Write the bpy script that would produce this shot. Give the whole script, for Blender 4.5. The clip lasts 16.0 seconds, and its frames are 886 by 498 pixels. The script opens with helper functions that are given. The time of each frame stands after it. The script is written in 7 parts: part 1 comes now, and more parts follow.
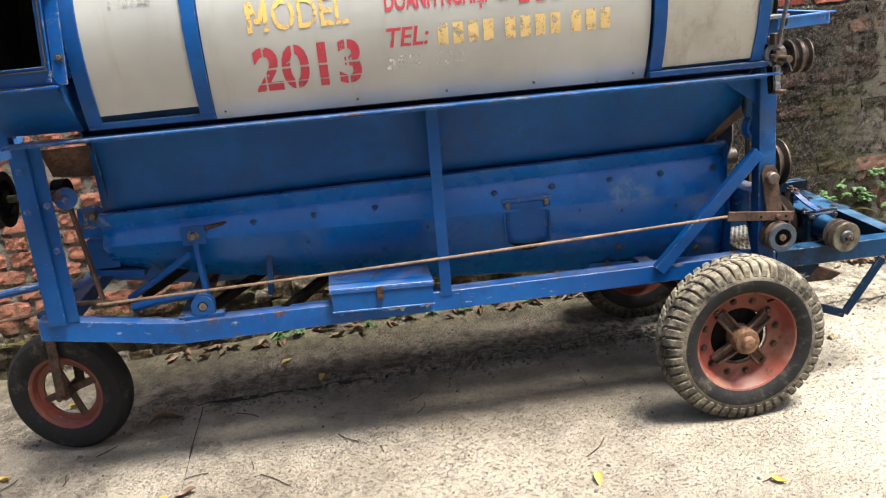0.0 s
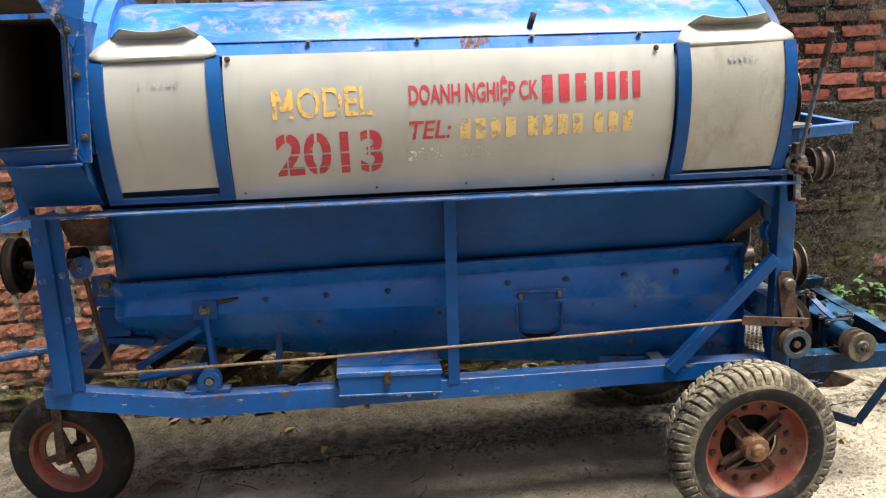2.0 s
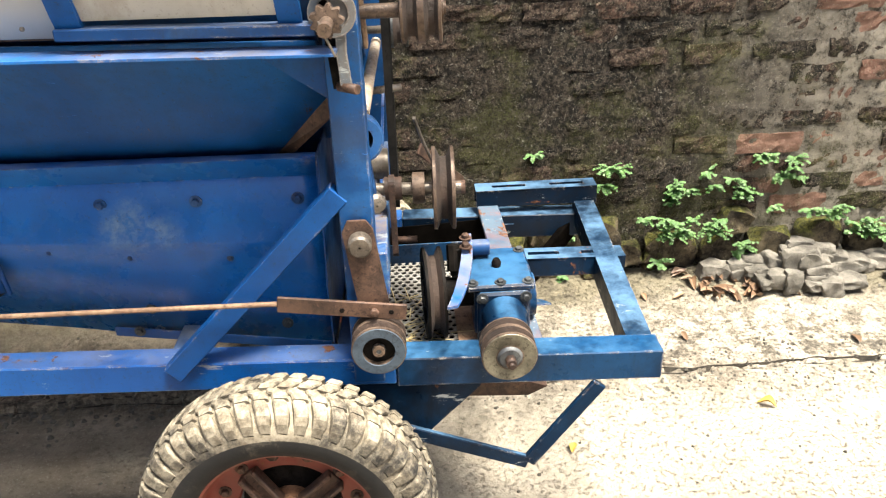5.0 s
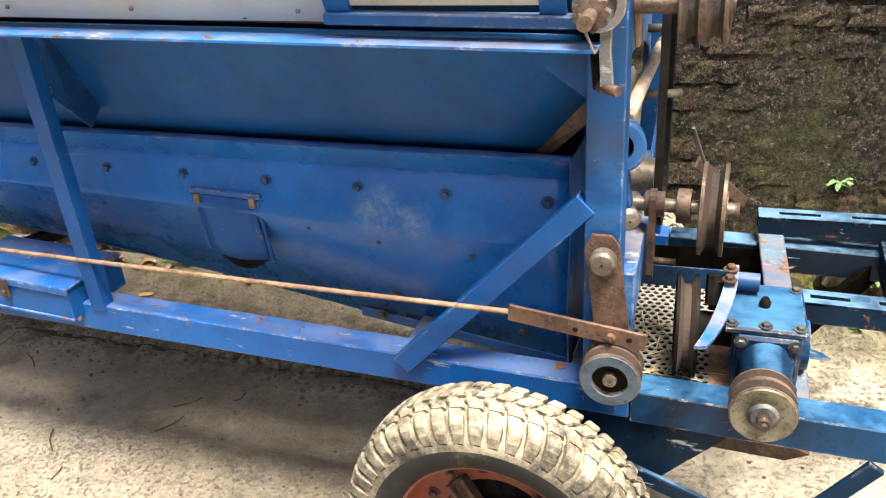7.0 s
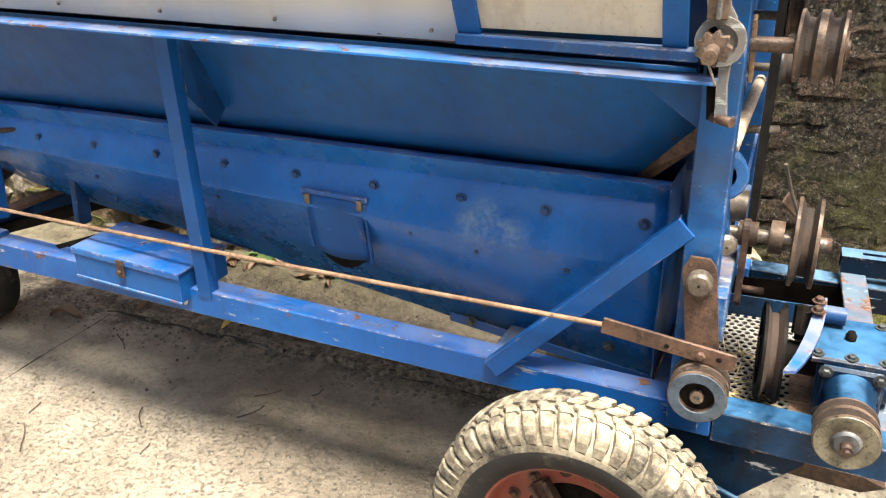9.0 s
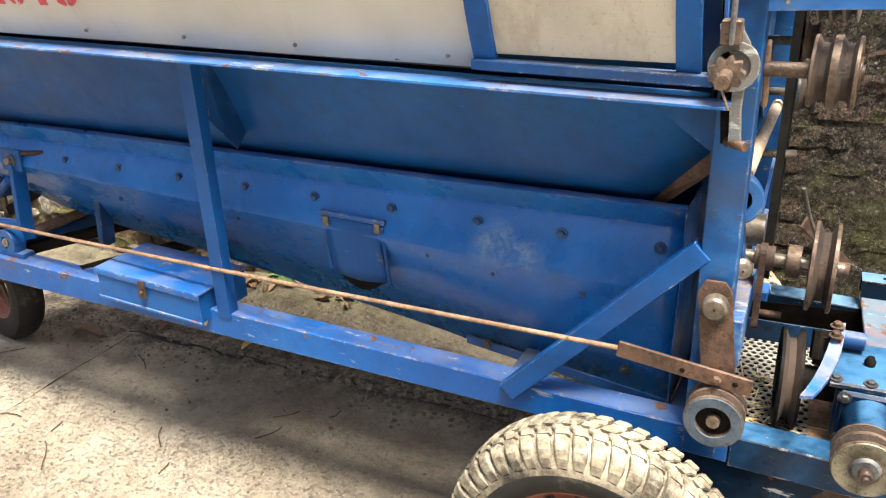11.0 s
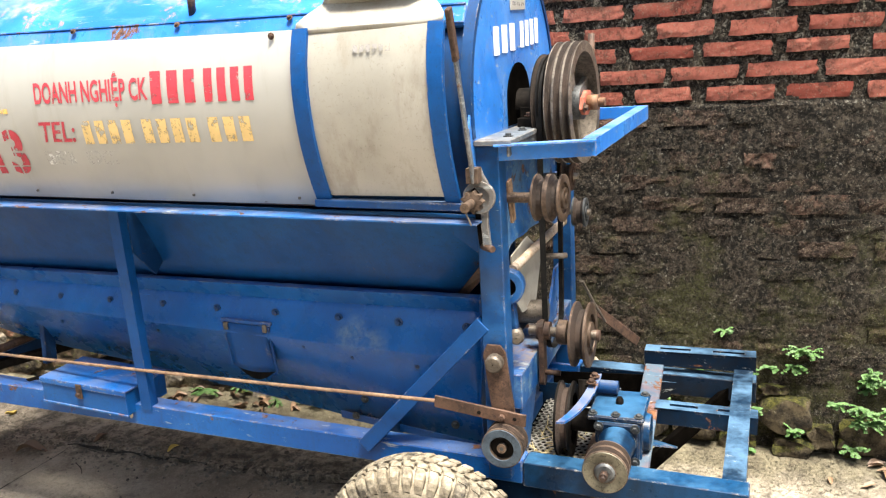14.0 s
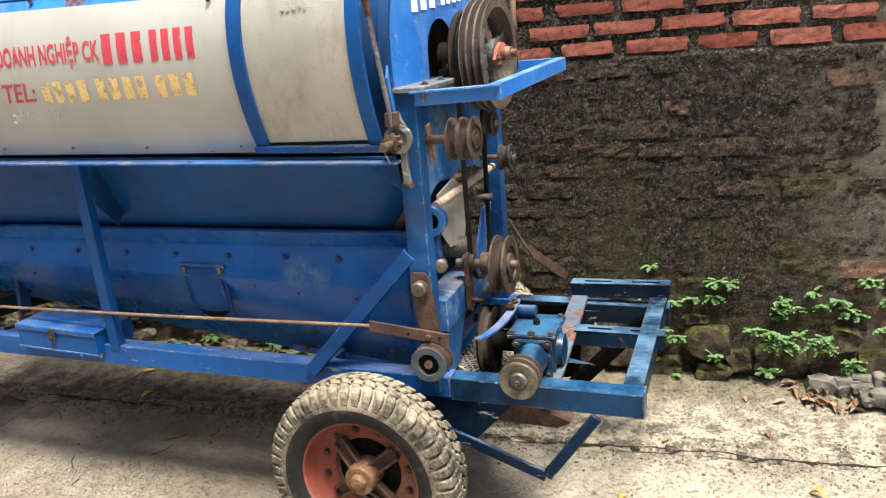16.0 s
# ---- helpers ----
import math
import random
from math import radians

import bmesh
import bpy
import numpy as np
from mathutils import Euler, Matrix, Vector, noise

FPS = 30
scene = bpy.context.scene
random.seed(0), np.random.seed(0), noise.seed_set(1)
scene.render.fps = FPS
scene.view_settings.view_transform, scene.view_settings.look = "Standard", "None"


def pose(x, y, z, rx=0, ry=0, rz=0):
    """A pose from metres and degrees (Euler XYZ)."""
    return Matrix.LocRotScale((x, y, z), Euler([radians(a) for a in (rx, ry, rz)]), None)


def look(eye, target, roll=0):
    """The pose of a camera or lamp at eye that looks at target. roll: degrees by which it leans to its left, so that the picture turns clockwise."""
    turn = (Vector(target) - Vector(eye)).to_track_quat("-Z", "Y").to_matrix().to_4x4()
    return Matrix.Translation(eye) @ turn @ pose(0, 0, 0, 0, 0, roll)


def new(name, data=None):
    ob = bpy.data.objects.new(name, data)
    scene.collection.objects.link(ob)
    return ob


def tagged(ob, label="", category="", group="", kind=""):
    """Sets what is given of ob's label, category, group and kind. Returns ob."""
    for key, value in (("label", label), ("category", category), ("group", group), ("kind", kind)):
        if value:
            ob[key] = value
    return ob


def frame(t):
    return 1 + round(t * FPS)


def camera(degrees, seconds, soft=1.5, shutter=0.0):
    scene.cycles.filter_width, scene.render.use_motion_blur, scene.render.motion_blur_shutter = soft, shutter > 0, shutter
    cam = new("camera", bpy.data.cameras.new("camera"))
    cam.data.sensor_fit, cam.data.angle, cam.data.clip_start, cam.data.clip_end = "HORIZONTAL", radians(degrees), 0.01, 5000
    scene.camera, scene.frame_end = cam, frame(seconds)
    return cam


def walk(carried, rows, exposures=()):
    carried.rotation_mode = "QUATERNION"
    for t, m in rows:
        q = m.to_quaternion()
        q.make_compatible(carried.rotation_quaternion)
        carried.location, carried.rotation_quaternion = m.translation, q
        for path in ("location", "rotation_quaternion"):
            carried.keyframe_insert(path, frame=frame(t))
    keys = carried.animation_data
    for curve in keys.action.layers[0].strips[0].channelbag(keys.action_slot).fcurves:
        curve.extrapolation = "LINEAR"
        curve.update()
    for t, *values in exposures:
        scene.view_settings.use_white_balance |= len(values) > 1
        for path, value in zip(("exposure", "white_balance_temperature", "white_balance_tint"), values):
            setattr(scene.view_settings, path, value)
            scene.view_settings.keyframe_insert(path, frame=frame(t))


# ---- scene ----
cam = camera(56.9, 16.0, soft=1.2)
PATH = [
    (0, (-0.393, -2.457, 1.38), (-0.11, -0.556, 0.826), -5.6),
    (0.5, (-0.411, -2.387, 1.495), (-0.053, -0.478, 1.015), -3.1),
    (1, (-0.451, -2.433, 1.536), (-0.171, -0.498, 1.116), -1.2),
    (1.5, (-0.441, -2.448, 1.532), (-0.197, -0.508, 1.112), -1.4),
    (2, (-0.378, -2.414, 1.525), (-0.114, -0.484, 1.069), -2.5),
    (2.5, (-0.174, -2.291, 1.491), (0.12, -0.385, 0.96), -2.9),
    (3, (0.077, -2.209, 1.432), (0.463, -0.368, 0.753), -4.0),
    (3.2, (0.172, -2.154, 1.415), (0.668, -0.37, 0.658), -3.8),
    (5.3, (1.308, -1.154, 1.386), (1.153, 0.623, 0.482), -1.7),
    (5.5, (1.365, -1.078, 1.39), (1.017, 0.68, 0.502), -1.9),
    (6, (1.37, -1.039, 1.372), (0.708, 0.622, 0.476), -5.4),
    (6.5, (1.306, -1.114, 1.381), (0.649, 0.558, 0.502), -5.2),
    (7, (1.227, -1.185, 1.354), (0.624, 0.509, 0.478), -4.1),
    (7.5, (1.169, -1.226, 1.376), (0.574, 0.487, 0.532), -2.4),
    (8, (1.152, -1.263, 1.376), (0.472, 0.427, 0.55), -1.9),
    (10.5, (1.189, -1.316, 1.362), (0.45, 0.366, 0.572), -1.0),
    (11, (1.179, -1.311, 1.374), (0.406, 0.367, 0.608), -1.6),
    (11.5, (1.207, -1.288, 1.365), (0.438, 0.394, 0.604), -2.4),
    (12, (1.233, -1.287, 1.35), (0.532, 0.419, 0.578), -2.6),
    (12.5, (1.274, -1.292, 1.349), (0.708, 0.451, 0.549), -2.2),
    (13, (1.365, -1.381, 1.393), (0.847, 0.405, 0.656), -1.5),
    (13.5, (1.537, -1.542, 1.453), (0.949, 0.277, 0.866), -2.3),
    (14, (1.612, -1.743, 1.468), (0.929, 0.078, 1.001), -3.4),
    (14.5, (1.687, -2.023, 1.449), (0.882, -0.245, 1.014), -4.5),
    (15, (1.726, -2.096, 1.455), (0.88, -0.336, 1.023), -4.8),
    (15.5, (1.759, -2.068, 1.443), (1.01, -0.269, 0.995), -4.6),
    (16, (1.833, -1.919, 1.423), (1.181, -0.105, 0.889), -4.8),
]
walk(cam, [(t, look(eye, target, roll)) for t, eye, target, roll in PATH],
     [(0.0, 1.22, 6550, 8), (0.5, 1.2, 6700, 8), (1.0, 0.88, 6880, 8), (2.0, 0.88, 6880, 8), (3.2, 1.2, 7000, 8), (5.3, 1.8, 7000, 8), (7.0, 1.88, 7250, 8), (8.2, 1.88, 7200, 8), (12.0, 1.88, 7200, 8), (13.0, 1.95, 7200, 8), (13.5, 1.85, 7000, 8), (14.0, 1.6, 7000, 8), (14.5, 1.27, 7050, 8), (15.5, 1.15, 7050, 8), (16.0, 1.2, 6900, 8)])

# ---- world, sun ----
world = bpy.data.worlds.new("sky")
scene.world = world
world.use_nodes = True
wn, wl = world.node_tree.nodes, world.node_tree.links
sky = wn.new("ShaderNodeTexSky")
sky.sky_type, sky.sun_disc = "NISHITA", False
SUN_EL, SUN_AZ = 71.5, -41.0  # degrees up; degrees from +x towards +y
sky.sun_elevation, sky.sun_rotation = radians(SUN_EL), radians(90 - SUN_AZ)
sky.air_density, sky.dust_density, sky.ozone_density = 1.0, 4.0, 1.0
wl.new(sky.outputs[0], wn["Background"].inputs[0])
wn["Background"].inputs[1].default_value = 0.112
sun = new("sun", bpy.data.lights.new("sun", "SUN"))
sun.data.energy, sun.data.angle, sun.data.color = 5.3, radians(22), (1.0, 0.965, 0.92)
sun.matrix_world = look((0, 0, 0), (-math.cos(radians(SUN_EL)) * math.cos(radians(SUN_AZ)),
                                    -math.cos(radians(SUN_EL)) * math.sin(radians(SUN_AZ)), -math.sin(radians(SUN_EL))))


# ---- materials ----
class Nodes:
    """A short way to write node materials."""

    def __init__(self, name):
        self.m = bpy.data.materials.new(name)
        self.m.use_nodes = True
        self.t = self.m.node_tree
        self.b = self.t.nodes["Principled BSDF"]
        self.co = self.t.nodes.new("ShaderNodeTexCoord")
        self.geo = self.t.nodes.new("ShaderNodeNewGeometry")

    def set(self, socket, v):
        if isinstance(v, bpy.types.NodeSocket):
            self.t.links.new(v, socket)
        elif isinstance(v, (tuple, list)) and len(v) == 3 and socket.type == "RGBA":
            socket.default_value = (*v, 1)
        else:
            socket.default_value = v

    def noise(self, scale, detail=5, rough=0.6, co=None, stretch=None, dist=0.0):
        n = self.t.nodes.new("ShaderNodeTexNoise")
        n.inputs["Scale"].default_value, n.inputs["Detail"].default_value = scale, detail
        n.inputs["Roughness"].default_value, n.inputs["Distortion"].default_value = rough, dist
        c = co or self.geo.outputs["Position"]
        if stretch:
            mp = self.t.nodes.new("ShaderNodeMapping")
            mp.inputs["Scale"].default_value = stretch
            self.set(mp.inputs[0], c)
            c = mp.outputs[0]
        self.set(n.inputs["Vector"], c)
        return n.outputs[0]

    def voronoi(self, scale, feature="F1", out=0, co=None):
        n = self.t.nodes.new("ShaderNodeTexVoronoi")
        n.feature = feature
        n.inputs["Scale"].default_value = scale
        self.set(n.inputs["Vector"], co or self.geo.outputs["Position"])
        return n.outputs[out]

    def ramp(self, v, lo, hi, a=0.0, b=1.0):
        n = self.t.nodes.new("ShaderNodeMapRange")
        n.interpolation_type = "SMOOTHSTEP"
        for k, x in zip((0, 1, 2, 3, 4), (v, lo, hi, a, b)):
            self.set(n.inputs[k], x)
        return n.outputs[0]

    def mix(self, f, a, b, kind="MIX"):
        n = self.t.nodes.new("ShaderNodeMix")
        n.data_type, n.blend_type = "RGBA", kind
        self.set(n.inputs[0], f), self.set(n.inputs[6], a), self.set(n.inputs[7], b)
        return n.outputs[2]

    def math(self, op, a, b=0.0):
        n = self.t.nodes.new("ShaderNodeMath")
        n.operation = op
        self.set(n.inputs[0], a), self.set(n.inputs[1], b)
        return n.outputs[0]

    def xyz(self, v=None):
        n = self.t.nodes.new("ShaderNodeSeparateXYZ")
        self.set(n.inputs[0], v or self.geo.outputs["Position"])
        return n.outputs

    def random(self):
        return self.t.nodes.new("ShaderNodeObjectInfo").outputs["Random"]

    def island(self):
        return self.geo.outputs["Random Per Island"]

    def bump(self, h, strength=0.3, dist=0.003):
        n = self.t.nodes.new("ShaderNodeBump")
        n.inputs["Strength"].default_value, n.inputs["Distance"].default_value = strength, dist
        self.set(n.inputs["Height"], h)
        self.set(self.b.inputs["Normal"], n.outputs[0])

    def done(self, color, rough=0.6, metal=0.0, alpha=None, spec=0.5):
        self.set(self.b.inputs["Base Color"], color)
        self.set(self.b.inputs["Roughness"], rough)
        self.set(self.b.inputs["Metallic"], metal)
        self.b.inputs["Specular IOR Level"].default_value = spec
        if alpha is not None:
            self.set(self.b.inputs["Alpha"], alpha)
        return self.m


def paint(name, base, light, rust_lo, scuff_lo, rough=0.38, dirt=(0.030, 0.032, 0.032), dirt_lo=0.50, dust=0.35, patch=0.45, pale=(0.026, 0.125, 0.32), gloss=0.32, lying=(0.30, 0.31, 0.29), rubs=(), soil=0.55, chip=0.52):
    """Old enamel: uneven colour, rubbed pale patches, runs of grime, scratches, rust, dust and painted top light on
    what faces up.
    """
    n = Nodes(name)
    big, mid, fine = n.noise(2.3, 4), n.noise(11, 6, 0.65), n.noise(70, 5, 0.75)
    c = n.mix(n.ramp(big, 0.35, 0.68), base, light)
    c = n.mix(n.ramp(n.noise(26, 6, 0.7), 0.42, 0.75, 0.0, 0.35), c, tuple(v * 0.55 for v in base))
    rub = n.math("MULTIPLY", n.ramp(n.noise(3.1, 6, 0.62, dist=0.7), 0.53, 0.62), n.ramp(fine, 0.30, 0.60, 0.45, 1.0))
    c = n.mix(n.math("MULTIPLY", rub, patch), c, pale)
    for px, py, pz, size in rubs:
        d = n.t.nodes.new("ShaderNodeVectorMath")
        d.operation = "DISTANCE"
        n.set(d.inputs[0], n.geo.outputs["Position"])
        d.inputs[1].default_value = (px, py, pz)
        near = n.ramp(n.math("ADD", d.outputs["Value"], n.math("MULTIPLY", n.noise(17, 7, 0.75), size * 1.5)), size * 0.9, size * 1.75, 1.0, 0.0)
        c = n.mix(n.math("MULTIPLY", near, 0.55), c, n.mix(n.ramp(fine, 0.35, 0.62), (0.03, 0.125, 0.28), (0.19, 0.26, 0.33)))
    c = n.mix(n.math("MULTIPLY", n.ramp(n.noise(5, 7, 0.72, dist=0.6), dirt_lo, dirt_lo + 0.20), soil), c, dirt)
    runs = n.ramp(n.noise(9, 7, 0.74, stretch=(2.4, 2.4, 0.28)), 0.52, 0.70)
    c = n.mix(n.math("MULTIPLY", runs, soil * 0.8), c, dirt)
    c = n.mix(n.math("MULTIPLY", n.ramp(n.noise(150, 5, 0.85), 0.575, 0.63), 0.5), c, tuple(v * 0.8 for v in dirt))
    nick = n.math("MULTIPLY", n.ramp(n.noise(60, 6, 0.8, stretch=(0.35, 1, 1.6)), 0.655, 0.68), n.ramp(n.noise(4, 4), 0.45, 0.6))
    c = n.mix(n.math("MULTIPLY", nick, 0.7), c, tuple(min(1, v * 2.6 + 0.03) for v in light))
    # upward faces turn paler: settled dust, with top light put into the colour
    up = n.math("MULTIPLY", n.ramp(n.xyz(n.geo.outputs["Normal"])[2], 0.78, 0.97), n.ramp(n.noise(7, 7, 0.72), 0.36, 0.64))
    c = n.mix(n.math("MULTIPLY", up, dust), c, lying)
    scuff = n.math("MULTIPLY", n.ramp(n.noise(19, 8, 0.78, stretch=(0.5, 1, 2.2)), scuff_lo, scuff_lo + 0.04), 0.8)
    c = n.mix(scuff, c, (0.30, 0.32, 0.31))
    rust = n.ramp(n.noise(9.5, 9, 0.76, dist=0.4), rust_lo, rust_lo + 0.035)
    rc = n.mix(n.ramp(fine, 0.35, 0.65), (0.045, 0.020, 0.012), (0.17, 0.075, 0.036))
    c = n.mix(rust, c, rc)
    round_n = n.t.nodes.new("ShaderNodeBevel")
    round_n.samples = 4
    round_n.inputs["Radius"].default_value = 0.005
    flat = n.t.nodes.new("ShaderNodeVectorMath")
    flat.operation = "DOT_PRODUCT"
    n.set(flat.inputs[0], round_n.outputs[0]), n.set(flat.inputs[1], n.geo.outputs["Normal"])
    edge = n.math("MULTIPLY", n.ramp(flat.outputs["Value"], 0.90, 0.985, 1.0, 0.0), n.ramp(n.noise(24, 7, 0.75), chip, chip + 0.10))
    c = n.mix(n.math("MULTIPLY", edge, 0.85), c, n.mix(n.ramp(fine, 0.42, 0.58), (0.085, 0.055, 0.040), (0.31, 0.29, 0.26)))
    h = n.math("ADD", n.math("MULTIPLY", n.noise(4.2, 3), 2.0), n.math("ADD", n.math("MULTIPLY", mid, 0.6), n.math("MULTIPLY", rust, 0.5)))
    n.bump(n.math("ADD", h, n.math("MULTIPLY", fine, 0.18)), 0.35, 0.003)
    r = n.math("ADD", n.ramp(mid, 0.3, 0.7, rough - 0.08, rough + 0.14), n.math("MULTIPLY", n.math("ADD", rust, up), 0.3))
    return n.done(c, r, spec=gloss)


def iron(name, a, b, metal=0.35, rough=0.6, scale=18, spec=0.4):
    n = Nodes(name)
    c = n.mix(n.ramp(n.noise(scale, 8, 0.75), 0.34, 0.66), a, b)
    c = n.mix(n.math("MULTIPLY", n.ramp(n.noise(110, 5, 0.85), 0.52, 0.62), 0.75), c, tuple(v * 0.35 for v in a))
    c = n.mix(n.math("MULTIPLY", n.ramp(n.noise(60, 6, 0.8), 0.60, 0.66), 0.6), c, tuple(min(1, v * 1.7) for v in b))
    c = n.mix(n.math("MULTIPLY", n.ramp(n.noise(6, 6), 0.54, 0.74), 0.45), c, tuple(min(1, v * 1.25) for v in b))
    n.bump(n.noise(90, 5, 0.7), 0.35, 0.0015)
    return n.done(c, n.ramp(n.noise(22, 5), 0.3, 0.7, rough - 0.12, rough + 0.15), metal, spec=spec)


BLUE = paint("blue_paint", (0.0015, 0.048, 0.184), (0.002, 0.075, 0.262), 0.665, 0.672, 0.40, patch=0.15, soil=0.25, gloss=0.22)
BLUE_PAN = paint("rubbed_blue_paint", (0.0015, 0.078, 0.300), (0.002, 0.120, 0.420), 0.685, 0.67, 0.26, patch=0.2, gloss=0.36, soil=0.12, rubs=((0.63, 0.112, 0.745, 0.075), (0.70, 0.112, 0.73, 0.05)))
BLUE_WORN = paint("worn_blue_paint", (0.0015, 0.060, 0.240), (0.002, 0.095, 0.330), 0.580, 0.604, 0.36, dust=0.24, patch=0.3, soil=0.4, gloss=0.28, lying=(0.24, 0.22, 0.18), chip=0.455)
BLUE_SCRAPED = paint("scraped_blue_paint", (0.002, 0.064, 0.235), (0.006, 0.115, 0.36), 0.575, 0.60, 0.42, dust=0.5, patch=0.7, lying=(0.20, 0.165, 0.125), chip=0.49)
# worn paint in a lighter blue: sunlight on these pieces put into the colour
BLUE_COVER = paint("worn_sunlit_blue_paint", (0.012, 0.130, 0.47), (0.028, 0.195, 0.57), 0.60, 0.60, 0.30, (0.17, 0.17, 0.16), 0.55, 0.35, 0.22, (0.20, 0.31, 0.42), 0.35, chip=0.46)


def cover_paint():
    """Sheet in the open: chalky worn blue, brownish metal and painted glare along the crown, rust below."""
    n = Nodes("weathered_cover_paint")
    fine, cloud = n.noise(80, 5, 0.8), n.noise(2.6, 7, 0.7, stretch=(0.8, 1.6, 1.6), dist=0.8)
    c = n.mix(n.ramp(n.noise(3.2, 5), 0.36, 0.66), (0.010, 0.115, 0.42), (0.024, 0.185, 0.54))
    wipe = n.ramp(n.noise(13, 7, 0.72, stretch=(0.5, 1.6, 1.6), dist=0.5), 0.50, 0.66)
    c = n.mix(n.math("MULTIPLY", wipe, 0.38), c, (0.14, 0.30, 0.50))
    # bare patches gather on the crown: wear, and white glare put into the colour
    top = n.ramp(n.xyz(n.geo.outputs["Normal"])[2], 0.50, 0.98, 0.0, 0.165)
    bare = n.ramp(n.math("ADD", n.math("MULTIPLY", n.math("ADD", cloud, n.noise(14, 8, 0.75, dist=0.6)), 0.5), top), 0.60, 0.78)
    c = n.mix(n.math("MULTIPLY", bare, n.ramp(fine, 0.30, 0.56, 0.35, 0.8)), c, n.mix(n.ramp(n.noise(20, 6, 0.75), 0.40, 0.60), (0.33, 0.34, 0.33), (0.34, 0.25, 0.155)))
    rust = n.ramp(n.math("ADD", n.noise(9, 8, 0.76, dist=0.5), n.math("MULTIPLY", top, 0.20)), 0.585, 0.64)
    c = n.mix(n.math("MULTIPLY", rust, n.ramp(fine, 0.36, 0.60, 0.2, 0.9)), c, (0.30, 0.155, 0.075))
    scratch = n.ramp(n.noise(55, 6, 0.8, stretch=(0.18, 1.5, 1.5)), 0.63, 0.66)
    c = n.mix(n.math("MULTIPLY", scratch, n.ramp(cloud, 0.42, 0.55, 0.0, 0.6)), c, (0.62, 0.62, 0.58))
    n.bump(n.math("ADD", n.math("MULTIPLY", n.noise(4, 3), 2.0), n.math("MULTIPLY", fine, 0.2)), 0.3, 0.003)
    return n.done(c, n.ramp(n.math("ADD", bare, rust), 0.0, 1.0, 0.30, 0.52), spec=0.36)


COVER = cover_paint()
# darker version of the blue, mostly on inner, rear and lower sheets
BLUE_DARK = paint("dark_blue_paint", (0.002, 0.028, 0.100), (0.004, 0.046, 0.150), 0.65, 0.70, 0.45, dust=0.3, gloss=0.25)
# grime below; on top, wear plus sky sheen painted as pale blue
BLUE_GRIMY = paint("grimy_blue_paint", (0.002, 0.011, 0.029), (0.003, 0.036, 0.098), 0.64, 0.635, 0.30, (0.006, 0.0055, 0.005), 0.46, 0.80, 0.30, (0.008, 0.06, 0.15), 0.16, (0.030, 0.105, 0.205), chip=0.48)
# sides near black with dirt and painted shade; tops tinted for sky sheen
BLUE_BLACK = paint("dirty_shaded_blue_paint", (0.0015, 0.0055, 0.013), (0.002, 0.014, 0.036), 0.62, 0.62, 0.34, (0.006, 0.0055, 0.005), 0.46, 0.85, 0.25, (0.006, 0.035, 0.085), 0.10, (0.075, 0.150, 0.240), chip=0.52)
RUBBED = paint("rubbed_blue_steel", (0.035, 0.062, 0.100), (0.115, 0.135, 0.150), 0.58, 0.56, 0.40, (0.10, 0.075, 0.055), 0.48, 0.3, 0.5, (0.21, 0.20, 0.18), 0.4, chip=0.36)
# grime, plus a darker blue that paints in the posts' dim front faces
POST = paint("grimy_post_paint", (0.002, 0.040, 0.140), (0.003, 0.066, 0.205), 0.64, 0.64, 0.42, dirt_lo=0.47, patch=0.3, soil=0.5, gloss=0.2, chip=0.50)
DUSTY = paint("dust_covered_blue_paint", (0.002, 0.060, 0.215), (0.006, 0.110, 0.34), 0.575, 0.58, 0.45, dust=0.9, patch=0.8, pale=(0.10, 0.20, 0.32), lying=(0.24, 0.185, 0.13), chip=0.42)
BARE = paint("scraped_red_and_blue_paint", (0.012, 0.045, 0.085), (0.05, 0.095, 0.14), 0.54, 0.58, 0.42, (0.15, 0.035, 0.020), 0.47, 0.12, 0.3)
STEEL = iron("worn_steel", (0.075, 0.062, 0.050), (0.20, 0.172, 0.142), 0.5, 0.45)
RUST = iron("rusty_iron", (0.026, 0.016, 0.012), (0.110, 0.062, 0.042), 0.25, 0.62)
PALE = iron("pale_rusty_bar", (0.15, 0.088, 0.055), (0.33, 0.22, 0.14), 0.25, 0.6)
GREY_IRON = iron("grey_cast_iron", (0.045, 0.048, 0.052), (0.13, 0.135, 0.135), 0.4, 0.45)
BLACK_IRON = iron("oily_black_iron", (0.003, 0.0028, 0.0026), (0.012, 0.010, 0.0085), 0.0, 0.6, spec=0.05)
BROWN_IRON = iron("brown_worn_iron", (0.040, 0.026, 0.019), (0.150, 0.105, 0.076), 0.4, 0.48)
DARK_GREY = iron("dark_grey_iron", (0.020, 0.023, 0.026), (0.070, 0.076, 0.078), 0.3, 0.5)
SCRAPED = iron("scraped_pale_steel", (0.30, 0.22, 0.15), (0.50, 0.43, 0.35), 0.25, 0.55)
RED = paint("red_oxide_paint", (0.135, 0.030, 0.022), (0.23, 0.056, 0.038), 0.60, 0.68, 0.55, (0.12, 0.075, 0.05), 0.45, 0.3, 0.6, (0.30, 0.16, 0.11))
BLUE_GREY = iron("blue_grey_iron", (0.020, 0.031, 0.046), (0.048, 0.068, 0.088), 0.0, 0.6)
# flat black: the strut's own colour, and shade painted into recesses
BLACK_AND_SHADE = iron("black_and_shade_sheet", (0.0012, 0.0011, 0.0010), (0.0035, 0.0030, 0.0026), 0.0, 0.8, spec=0.0)
OCHRE = iron("ochre_rusty_iron", (0.085, 0.042, 0.024), (0.235, 0.125, 0.068), 0.15, 0.6)
